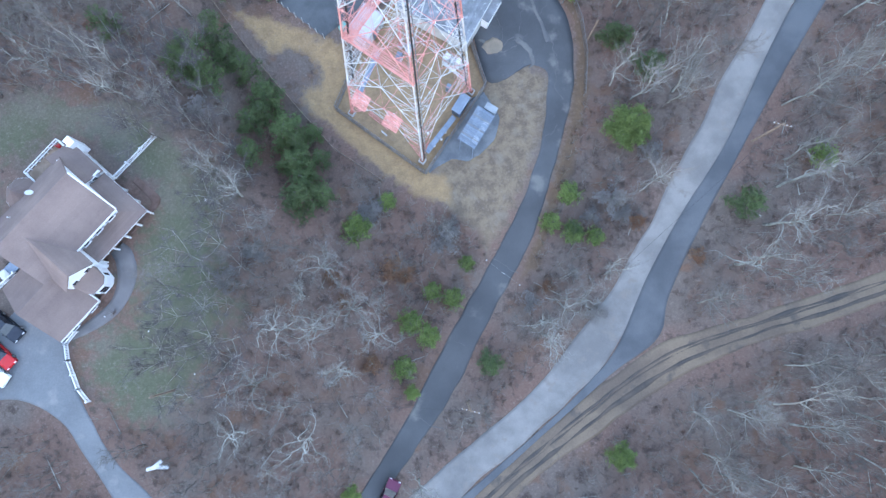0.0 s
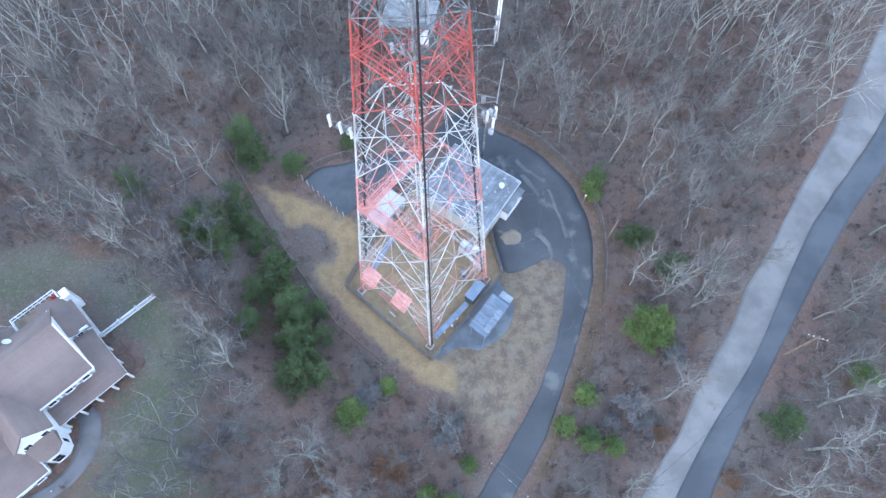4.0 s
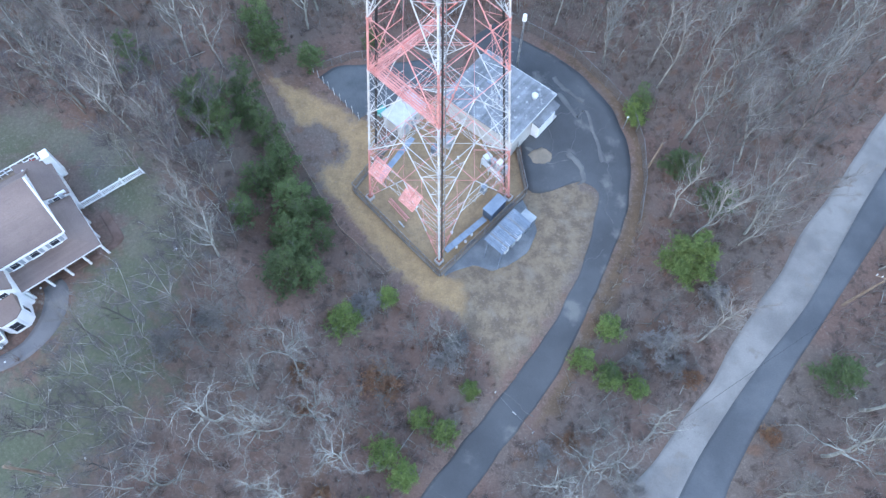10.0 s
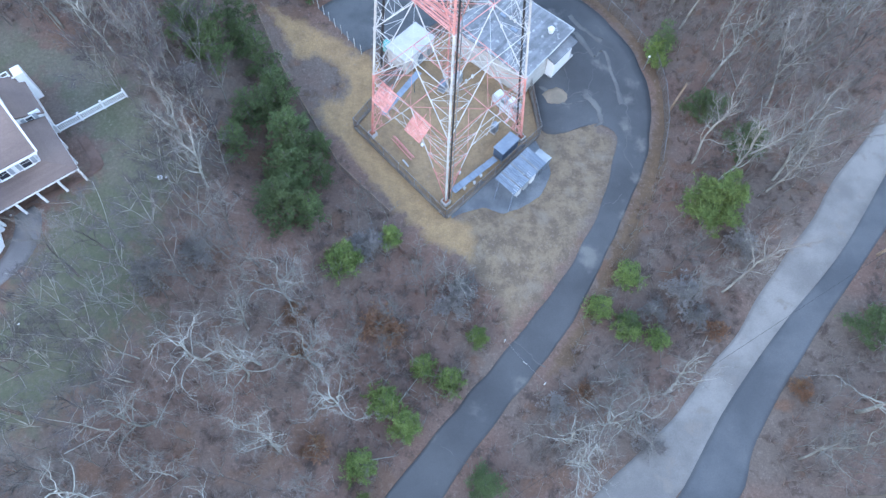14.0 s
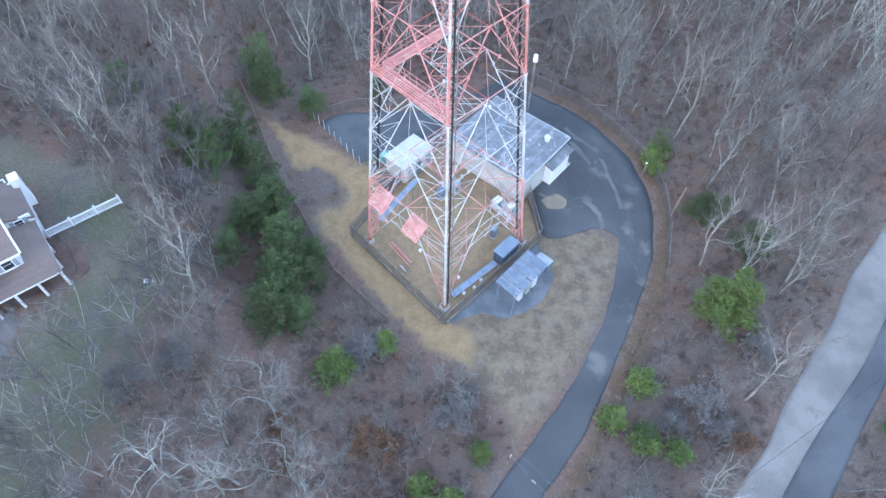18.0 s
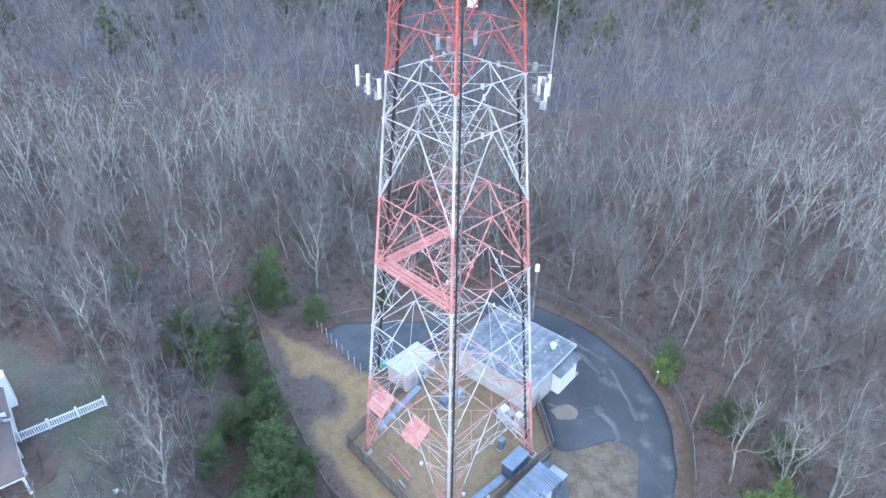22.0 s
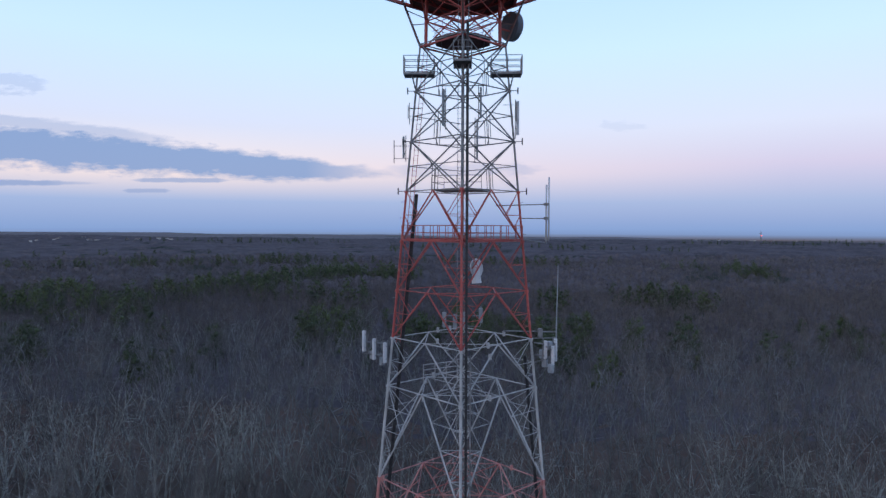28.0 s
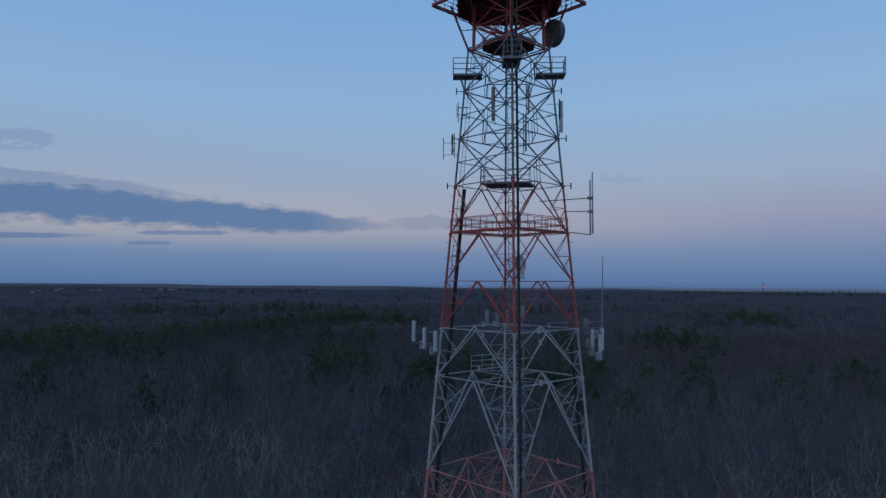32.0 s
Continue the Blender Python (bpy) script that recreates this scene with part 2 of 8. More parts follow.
def stand_mat(name, west, east, dark, scale=0.075):
    """Twigs of a wood: darker mauve-grey on the west, lighter and browner to the east, tree by tree variation."""
    m, t, p, _ = node_mat(name)
    pos = tpos(t)
    sp = t.nodes.new("ShaderNodeSeparateXYZ")
    t.links.new(pos, sp.inputs[0])
    drift = tmath(t, "ADD", tmath(t, "DIVIDE", sp.outputs[0], 160.0), tmath(t, "MULTIPLY", tmath(t, "SUBTRACT", tnoise(t, 0.014, 4, pos), 0.5), 1.6))
    col = tmix(t, tspan(t, drift, -0.35, 0.45), west, east)
    col = tmix(t, tspan(t, tnoise(t, scale, 4, pos), 0.44, 0.64), col, dark)
    col = tmix(t, tspan(t, tnoise(t, scale * 1.7, 4, pos), 0.58, 0.68), col, (0.175, 0.127, 0.112))
    k = tmath(t, "ADD", tmath(t, "MULTIPLY", tnoise(t, scale * 6, 5, pos, 0.65), 0.8), 0.6)
    comb = t.nodes.new("ShaderNodeCombineColor")
    for i in range(3):
        t.links.new(k, comb.inputs[i])
    t.links.new(tmix(t, 1.0, col, comb.outputs[0], "MULTIPLY"), p.inputs["Base Color"])
    p.inputs["Roughness"].default_value = 0.95
    p.inputs["Specular IOR Level"].default_value = 0.1
    return m


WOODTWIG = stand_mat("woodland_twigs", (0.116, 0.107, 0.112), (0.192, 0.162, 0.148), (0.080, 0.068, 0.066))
PALEWOOD = surface("pale_woodland_bark", (0.265, 0.275, 0.262), (0.125, 0.120, 0.115), 0.09, 0.9, 0.0, 0, 6, 0.3, 0.0, (0.27, 0.26, 0.235))


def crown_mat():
    """Twiggy crowns of far leafless woods: mauve grey with distance haze painted in, browner and darker stands."""
    m, t, p, _ = node_mat("haze_tinted_crowns")
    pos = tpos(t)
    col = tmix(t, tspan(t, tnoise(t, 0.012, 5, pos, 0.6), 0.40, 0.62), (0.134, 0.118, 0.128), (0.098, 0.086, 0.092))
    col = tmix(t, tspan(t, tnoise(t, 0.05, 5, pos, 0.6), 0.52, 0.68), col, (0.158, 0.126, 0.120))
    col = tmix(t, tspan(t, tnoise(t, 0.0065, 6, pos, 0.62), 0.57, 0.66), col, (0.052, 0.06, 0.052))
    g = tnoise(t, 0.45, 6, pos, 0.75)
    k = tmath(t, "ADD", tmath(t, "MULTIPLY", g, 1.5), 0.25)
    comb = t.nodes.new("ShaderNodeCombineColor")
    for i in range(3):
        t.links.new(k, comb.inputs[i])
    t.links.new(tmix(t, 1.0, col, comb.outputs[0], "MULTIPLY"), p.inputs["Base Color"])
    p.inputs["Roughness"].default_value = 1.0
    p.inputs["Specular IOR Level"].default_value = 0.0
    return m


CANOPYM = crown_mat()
FARNEEDLE = surface("far_pine_needles", (0.074, 0.098, 0.034), (0.044, 0.06, 0.030), 0.06, 0.8, 0.0, 0, 9, 0.3, 0.0, (0.10, 0.115, 0.045), 0.25)
DRYLEAF = surface("dry_brown_leaves", (0.21, 0.105, 0.06), (0.15, 0.08, 0.05), 0.4, 0.85, 0.0, 0, 8, 0.35, 0.2, (0.26, 0.15, 0.08), 0.3)
THICKET = surface("blue_grey_thicket", (0.22, 0.205, 0.20), (0.15, 0.14, 0.135), 0.4, 0.9, 0.0, 0, 8, 0.3, 0.2)
NEEDLE = surface("pine_needles", (0.062, 0.098, 0.036), (0.088, 0.128, 0.046), 0.5, 0.7, 0.0, 0, 8, 0.35, 0.22, (0.075, 0.118, 0.045), 0.35)
YNEEDLE = surface("yellowish_needles", (0.120, 0.178, 0.048), (0.160, 0.218, 0.060), 0.5, 0.7, 0.0, 0, 8, 0.3, 0.15, (0.085, 0.138, 0.04), 0.35)
ASPHALT = surface("old_asphalt", (0.045, 0.047, 0.051), (0.078, 0.081, 0.085), 0.085, 0.85, 0.25, 0, 110, 0.3, 0, (0.135, 0.131, 0.123))
PALEDRIVE = surface("pale_grey_drive", (0.175, 0.18, 0.185), (0.13, 0.135, 0.14), 0.12, 0.9, 0.25, 0, 50, 0.3, 0, (0.21, 0.205, 0.20))
NEWASPHALT = surface("blue_grey_asphalt", (0.062, 0.068, 0.076), (0.10, 0.106, 0.114), 0.14, 0.85, 0.25, 0, 60, 0.3)
SANDROAD = surface("pale_gravel_road", (0.225, 0.213, 0.20), (0.15, 0.142, 0.136), 0.2, 0.95, 0.4, 0, 40, 0.3, 0, (0.185, 0.165, 0.15))
DIRT = surface("rutted_dirt", (0.178, 0.130, 0.092), (0.112, 0.083, 0.064), 0.14, 0.95, 0.5, 0, 30, 0.35, 0, (0.085, 0.07, 0.06))
GRAVELG = surface("blue_grey_gravel", (0.095, 0.107, 0.12), (0.145, 0.158, 0.172), 0.5, 0.95, 0.6, 0, 30, 0.5)
GRAVELD = surface("dark_slate_gravel", (0.062, 0.070, 0.076), (0.088, 0.096, 0.103), 0.4, 0.95, 0.6, 0, 30, 0.4)
PAVER = surface("grey_paver_walk", (0.12, 0.115, 0.115), (0.16, 0.15, 0.15), 0.4, 0.9, 0.3, 0, 20, 0.25)
SHINGLE = surface("brown_shingles", (0.155, 0.112, 0.10), (0.195, 0.142, 0.125), 0.25, 0.9, 0.5, 0, 30, 0.3, 0.05)
SIDING = surface("white_siding", (0.80, 0.81, 0.82), (0.74, 0.75, 0.77), 0.5, 0.6, 0.1, 0, 12, 0.08)
VINYL = surface("white_vinyl", (0.78, 0.80, 0.82), (0.72, 0.74, 0.76), 0.5, 0.5, 0.0, 0, 12, 0.08)
WALLW = surface("cream_block_wall", (0.52, 0.50, 0.47), (0.44, 0.42, 0.395), 0.6, 0.8, 0.2, 0, 12, 0.15, 0, (0.45, 0.42, 0.38))
TINROOF = surface("streaked_tin_roof", (0.20, 0.21, 0.225), (0.12, 0.125, 0.135), 0.5, 0.6, 0.15, 0.1, 10, 0.35, 0.22, (0.32, 0.33, 0.33))
PALEROOF = surface("pale_shelter_roof", (0.42, 0.42, 0.44), (0.34, 0.34, 0.36), 0.5, 0.6, 0.1, 0, 10, 0.15, 0, (0.4, 0.38, 0.38))
BLUESTEEL = surface("blue_grey_steel", (0.15, 0.19, 0.24), (0.20, 0.24, 0.29), 0.8, 0.45, 0.08, 0.3, 10, 0.15, 0.1)
BLUEDARK = surface("dark_blue_cabinet", (0.06, 0.10, 0.16), (0.09, 0.13, 0.19), 0.8, 0.45, 0.08, 0.2, 10, 0.15)
WOODPOLE = surface("brown_pole_wood", (0.20, 0.14, 0.10), (0.27, 0.20, 0.15), 1.2, 0.9, 0.3, 0, 10, 0.3)
DARKGLASS = surface("dark_window_glass", (0.02, 0.025, 0.035), (0.035, 0.04, 0.05), 0.6, 0.12, 0.0, 0, 3, 0.1)
SHUTTER = surface("grey_shutters", (0.26, 0.29, 0.33), (0.31, 0.34, 0.38), 1.0, 0.6, 0.1, 0, 10, 0.1)
MULCHSHADE = surface("mulch_and_porch_shade", (0.11, 0.065, 0.05), (0.16, 0.10, 0.08), 0.8, 0.95, 0.6, 0, 20, 0.4)
RUST = surface("rusty_steel", (0.24, 0.09, 0.05), (0.33, 0.14, 0.08), 1.2, 0.8, 0.2, 0.1, 10, 0.3)
CARRED = surface("red_car_paint", (0.50, 0.02, 0.02), (0.42, 0.015, 0.02), 0.5, 0.25, 0.0, 0.0, 6, 0.05)
CARDARK = surface("black_car_paint", (0.015, 0.018, 0.028), (0.02, 0.025, 0.035), 0.5, 0.25, 0.0, 0.0, 6, 0.05)
CARWHITE = surface("white_car_paint", (0.78, 0.79, 0.8), (0.74, 0.75, 0.77), 0.5, 0.3, 0.0, 0.0, 6, 0.05)
CARMAROON = surface("maroon_truck_paint", (0.09, 0.015, 0.04), (0.12, 0.02, 0.05), 0.5, 0.3, 0.0, 0.0, 6, 0.05)
RUBBER = surface("tyre_rubber", (0.02, 0.02, 0.02), (0.035, 0.035, 0.035), 3, 0.8, 0.1, 0, 8, 0.2)
SHRUBM = surface("dry_brush", (0.15, 0.115, 0.10), (0.20, 0.16, 0.145), 0.15, 0.95, 0.0, 0, 6, 0.3, 0.25, (0.20, 0.095, 0.065))
LAMPW = surface("white_lamp_housing", (0.75, 0.75, 0.76), (0.7, 0.7, 0.7), 1.0, 0.4, 0.0, 0, 6, 0.05)


def mesh_fabric(name, colour, cell):
    """Woven chain link: thin diamonds of wire with gaps between."""
    m, t, p, out = node_mat(name)
    pos = tpos(t)
    sepn = t.nodes.new("ShaderNodeSeparateXYZ")
    t.links.new(pos, sepn.inputs[0])
    along = tmath(t, "ADD", sepn.outputs[0], sepn.outputs[1])
    a = tmath(t, "PINGPONG", tmath(t, "ADD", along, sepn.outputs[2]), cell)
    b = tmath(t, "PINGPONG", tmath(t, "SUBTRACT", along, sepn.outputs[2]), cell)
    wire = tmath(t, "LESS_THAN", tmath(t, "MINIMUM", a, b), cell * 0.28)
    clear = t.nodes.new("ShaderNodeBsdfTransparent")
    mix = t.nodes.new("ShaderNodeMixShader")
    p.inputs["Base Color"].default_value = (*colour, 1)
    p.inputs["Roughness"].default_value, p.inputs["Metallic"].default_value = 0.6, 0.3
    t.links.new(wire, mix.inputs[0])
    t.links.new(clear.outputs[0], mix.inputs[1])
    t.links.new(p.outputs[0], mix.inputs[2])
    t.links.new(mix.outputs[0], out.inputs[0])
    return m


CHAIN = mesh_fabric("chain_link_fabric", (0.16, 0.14, 0.13), 0.07)

# ---- the lie of the land ----
def step(a, b, v):
    u = np.clip((v - a) / (b - a), 0, 1)
    return u * u * (3 - 2 * u)


def land(x, y):
    """Height of the ground: a hill under the house, a level yard, a slight fall to the roads, far hills near the horizon."""
    x, y = np.asarray(x, float), np.asarray(y, float)
    west = 8.2 * step(19 - 17 * step(5, 18, -y), 34, -x)
    level, far = 1 - west / 8.2, step(27, 46, x)
    east = 2.2 * far - 0.6 * step(14, 24, x) * (1 - far)
    z = west + east - 1.2 * step(13, 30, -y) * level * (1 - step(14, 40, x)) + 1.4 * step(8, 20, y) * step(2, 14, -x) * level
    r = np.hypot(x, y)
    z = z * (1 - step(150, 500, r)) + step(150, 600, r) * (4 * np.sin(x / 310 + 1) * np.sin(y / 420) + 2.5 * np.sin(x / 130 + y / 190))
    ridge = 14 - 0.009 * (np.clip(x, -3500, 3500) + 2750) + 3.5 * np.sin(x / 1200 + 0.6) + 1.5 * np.sin(x / 500) + 5 * step(-2500, -2200, x) - 4 * step(-900, 2100, x)
    return z + step(1800, 4300, r) * ridge


def gz(x, y):
    return float(land(x, y))


def mesh_of(name, verts, faces, material, smooth=False):
    me = bpy.data.meshes.new(name)
    verts = np.asarray(verts, np.float32)
    faces = np.asarray(faces, np.int32)
    me.vertices.add(len(verts))
    me.vertices.foreach_set("co", verts.ravel())
    k = faces.shape[1]
    me.loops.add(faces.size)
    me.loops.foreach_set("vertex_index", faces.ravel())
    me.polygons.add(len(faces))
    me.polygons.foreach_set("loop_start", np.arange(0, faces.size, k, dtype=np.int32))
    me.polygons.foreach_set("loop_total", np.full(len(faces), k, np.int32))
    if smooth:
        me.polygons.foreach_set("use_smooth", np.ones(len(faces), bool))
    me.update(calc_edges=True)
    me.materials.append(material)
    return me


def inside(px, py, poly):
    res = np.zeros(px.shape, bool)
    n = len(poly)
    for i in range(n):
        (x0, y0), (x1, y1) = poly[i], poly[(i + 1) % n]
        if y0 == y1:
            continue
        cross = ((y0 > py) != (y1 > py)) & (px < (x1 - x0) * (py - y0) / (y1 - y0) + x0)
        res ^= cross
    return res


def edge_dist(px, py, poly, closed=True):
    d = np.full(px.shape, 1e9)
    n = len(poly)
    for i in range(n if closed else n - 1):
        (x0, y0), (x1, y1) = poly[i], poly[(i + 1) % n]
        ex, ey = x1 - x0, y1 - y0
        u = np.clip(((px - x0) * ex + (py - y0) * ey) / (ex * ex + ey * ey + 1e-9), 0, 1)
        d = np.minimum(d, np.hypot(px - x0 - u * ex, py - y0 - u * ey))
    return d


def zone(px, py, poly, soft):
    """0 outside, 1 inside, with a border soft metres wide."""
    d = edge_dist(px, py, poly)
    s = np.where(inside(px, py, poly), d, -d)
    return np.clip(0.5 + s / (2 * soft), 0, 1)


# outlines on the ground
YARD = [(-26.24, 18.91), (-23.38, 13.82), (-20.96, 8.9), (-16.54, 1.45), (-12.91, -4.78), (-6.6, -11.04), (-1.71, -14.89), (2.74, -16.93), (5.7, -19.42), (7.67, -23.89), (10.73, -20.98), (15.34, -14.13), (18.6, -7.03), (20.85, 0.07), (18.34, 2.96), (12.19, 1.81), (10.49, 9.76), (4.66, 20.68), (-7.61, 21.21), (-17.72, 20.22)]
SAND = [(-23.3, 17.51), (-18.4, 16.47), (-12.87, 13.03), (-8.85, 10.62), (-8.65, 6.52), (-11.43, 1.5), (-5.97, -4.47), (-0.13, -10.76), (3.23, -12.41), (2.95, -16.55), (-2, -14.11), (-6.58, -9.27), (-10.72, -4.42), (-14.87, 0.98), (-17.21, 5.46), (-19.74, 10.9)]
LITTER = [(-17.25, 12.11), (-13.93, 10.77), (-12.47, 7.33), (-13.24, 4.59), (-16.16, 6), (-18.35, 10.12)]
COMPOUND = [(-11.5, 1.0), (0.1, -11.3), (11.6, 0.6), (10.2, 9.6), (2.2, 18.2), (-4, 14)]
LAWN = [(-49.68, -26.3), (-43.59, -25.4), (-40.8, -15.25), (-38.34, -11.81), (-36.55, -8.21), (-42.53, -0.87), (-49.92, 2.21), (-57.4, -1.36), (-58.83, -10.74), (-64.63, -14.44), (-65.14, 6.32), (-51.62, 7.83), (-40.49, 4.84), (-32.46, -3.49), (-28.41, -9.67), (-29.5, -18.62), (-28.61, -27.47), (-33.2, -34.06), (-39.81, -39.99), (-43.93, -39.69), (-49.13, -32.24)]
DRY = [(0.85, -11.48), (2.23, -17.41), (5.19, -19.9), (7.15, -24.87), (10.73, -20.98), (15.34, -14.13), (18.6, -7.03), (20.85, 0.07), (18.34, 2.96), (12.18, 1.4), (6, -5.02)]
VERGE = [(10.55, -29.94), (15.77, -22.04), (20.54, -12.54), (23.7, -5.92), (25.77, -0.9), (26.89, 4.21), (26.77, 10.09), (24.42, 16.88), (21.36, 21.46), (15.11, 26.08), (15.66, 27.23), (22.97, 22.06), (26.72, 16.34), (28.52, 8.84), (28.44, 3.06), (27.25, -2.94), (24.87, -8.42), (22.06, -14.07), (18.34, -21.06), (14.13, -27.99)]

fine_x = np.arange(-84, 78.01, 0.62)
fine_y = np.arange(-72, 62.01, 0.62)
out = np.cumsum(np.geomspace(1.0, 800, 36))
gx = np.concatenate([(-84 - out)[::-1], fine_x, 78 + out])
gy = np.concatenate([(-72 - out)[::-1], fine_y, 62 + out])
LX, LY = gx, gy
X, Y = np.meshgrid(gx, gy)
Zg = land(X, Y)
nx, ny = len(gx), len(gy)
idx = np.arange(nx * ny).reshape(ny, nx)
quads = np.stack([idx[:-1, :-1], idx[:-1, 1:], idx[1:, 1:], idx[1:, :-1]], -1).reshape(-1, 4)
near = (X > -86) & (X < 80) & (Y > -74) & (Y < 64)
rough_z = np.zeros_like(Zg)
rng = np.random.default_rng(4)
rough_z[near] = rng.normal(0, 0.012, near.sum())


def litter_mat():
    m, t, p, _ = node_mat("forest_floor")
    pos = tpos(t)
    big = tnoise(t, 0.07, 5, pos)
    mid = tnoise(t, 0.6, 6, pos, 0.65)
    tiny = tnoise(t, 7.0, 5, pos, 0.7)
    col = tmix(t, tspan(t, big, 0.38, 0.62), (0.162, 0.102, 0.082), (0.140, 0.111, 0.095))
    col = tmix(t, tspan(t, mid, 0.5, 0.68), col, (0.076, 0.055, 0.048))
    col = tmix(t, tspan(t, tnoise(t, 0.21, 4, pos), 0.56, 0.68), col, (0.15, 0.092, 0.068))

    def weight(name):
        a = t.nodes.new("ShaderNodeAttribute")
        a.attribute_name = name
        ragged = tmath(t, "MULTIPLY", tmath(t, "SUBTRACT", tmath(t, "ADD", tmath(t, "MULTIPLY", mid, 0.7), tmath(t, "MULTIPLY", big, 0.3)), 0.5), 1.5)
        w = tmath(t, "ADD", a.outputs["Fac"], tmath(t, "MULTIPLY", ragged, 0.95))
        return tspan(t, w, 0.34, 0.68)

    dry = tmix(t, tspan(t, mid, 0.35, 0.65), (0.215, 0.16, 0.11), (0.132, 0.10, 0.075))
    dry = tmix(t, tspan(t, tnoise(t, 0.33, 5, pos), 0.52, 0.72), dry, (0.20, 0.16, 0.125))
    col = tmix(t, weight("dry"), col, dry)
    lawn = tmix(t, tspan(t, tnoise(t, 0.09, 5, pos, 0.6), 0.38, 0.62), (0.102, 0.107, 0.070), (0.142, 0.128, 0.100))
    lawn = tmix(t, tspan(t, mid, 0.55, 0.75), lawn, (0.135, 0.122, 0.09))
    col = tmix(t, weight("lawn"), col, lawn)
    comp = tmix(t, tspan(t, mid, 0.38, 0.66), (0.30, 0.205, 0.122), (0.225, 0.155, 0.098))
    col = tmix(t, weight("compound"), col, comp)
    sand = tmix(t, tspan(t, mid, 0.35, 0.65), (0.335, 0.222, 0.120), (0.25, 0.166, 0.096))
    col = tmix(t, weight("sand"), col, sand)
    col = tmix(t, weight("verge"), col, tmix(t, tspan(t, mid, 0.35, 0.65), (0.15, 0.098, 0.062), (0.115, 0.078, 0.055)))
    # far ground lightened towards lilac, distance haze put into its colour
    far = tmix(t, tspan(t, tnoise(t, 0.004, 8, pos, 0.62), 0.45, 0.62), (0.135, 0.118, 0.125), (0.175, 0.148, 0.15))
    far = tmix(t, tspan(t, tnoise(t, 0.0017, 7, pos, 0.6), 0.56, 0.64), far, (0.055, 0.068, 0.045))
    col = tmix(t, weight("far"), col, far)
    speck = tnoise(t, 2.6, 6, pos, 0.75)
    col = tmix(t, tspan(t, speck, 0.56, 0.66), col, tmix(t, 0.5, col, (0.20, 0.165, 0.15)))
    k = tmath(t, "ADD", tmath(t, "MULTIPLY", tmath(t, "ADD", tiny, tmath(t, "MULTIPLY", speck, 0.8)), 0.95), 0.14)
    comb = t.nodes.new("ShaderNodeCombineColor")
    for i in range(3):
        t.links.new(k, comb.inputs[i])
    t.links.new(tmix(t, 1.0, col, comb.outputs[0], "MULTIPLY"), p.inputs["Base Color"])
    p.inputs["Roughness"].default_value = 0.95
    p.inputs["Specular IOR Level"].default_value = 0.15
    tbump(t, p, tmath(t, "ADD", tiny, tmath(t, "MULTIPLY", mid, 2.0)), 0.7, 0.12)
    return m


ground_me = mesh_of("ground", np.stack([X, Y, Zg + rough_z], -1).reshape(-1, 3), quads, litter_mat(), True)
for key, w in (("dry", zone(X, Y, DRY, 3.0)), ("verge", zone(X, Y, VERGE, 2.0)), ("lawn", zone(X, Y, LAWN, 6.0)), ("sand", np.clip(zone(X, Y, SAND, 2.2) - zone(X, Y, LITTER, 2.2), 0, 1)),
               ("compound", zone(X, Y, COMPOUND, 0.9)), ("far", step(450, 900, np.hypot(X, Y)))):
    at = ground_me.attributes.new(key, "FLOAT", "POINT")
    at.data.foreach_set("value", np.asarray(w, np.float32).ravel())
ground = tagged(new("ground", ground_me), "leaf-littered forest ground with lawn and sandy clearing", "ground", kind="structure")


def smooth_line(pts, n):
    """n points at even steps on a smooth curve through pts."""
    p = np.array([pts[0], *pts, pts[-1]], float)
    fine = []
    for i in range(1, len(p) - 2):
        for u in np.linspace(0, 1, 14, endpoint=False):
            a, b, c, d = p[i - 1], p[i], p[i + 1], p[i + 2]
            fine.append(0.5 * (2 * b + (c - a) * u + (2 * a - 5 * b + 4 * c - d) * u * u + (3 * b - a - 3 * c + d) * u ** 3))
    fine.append(p[-1])
    fine = np.array(fine)
    s = np.concatenate([[0], np.cumsum(np.linalg.norm(np.diff(fine, axis=0), axis=1))])
    at = np.linspace(0, s[-1], n)
    return np.stack([np.interp(at, s, fine[:, k]) for k in range(fine.shape[1])], -1)


def ribbon(name, left, right, n, across, lift, material, label, category, wobble=0.0, seed=1):
    """A paved strip between two edge lines, laid over the land."""
    a, b = smooth_line(left, n), smooth_line(right, n)
    r = np.random.default_rng(seed)
    if wobble:
        for e in (a, b):
            jit = r.normal(0, 1, (n, 2))
            for _ in range(2):
                jit = (jit + np.roll(jit, 1, 0) + np.roll(jit, -1, 0)) / 3
            e += jit * wobble
    u = np.linspace(0, 1, across + 1)[None, :, None]
    g = a[:, None] * (1 - u) + b[:, None] * u
    z = land(g[..., 0], g[..., 1]) + lift
    v = np.concatenate([g, z[..., None]], -1)
    skirt = v[:, [0, -1]].copy()
    skirt[..., 2] -= lift + 0.25
    v = np.concatenate([skirt[:, :1], v, skirt[:, 1:]], 1)
    m = across + 3
    i = np.arange(n * m).reshape(n, m)
    q = np.stack([i[:-1, :-1], i[1:, :-1], i[1:, 1:], i[:-1, 1:]], -1).reshape(-1, 4)
    me = mesh_of(name, v.reshape(-1, 3), q, material, False)
    return tagged(new(name, me), label, category, kind="structure")


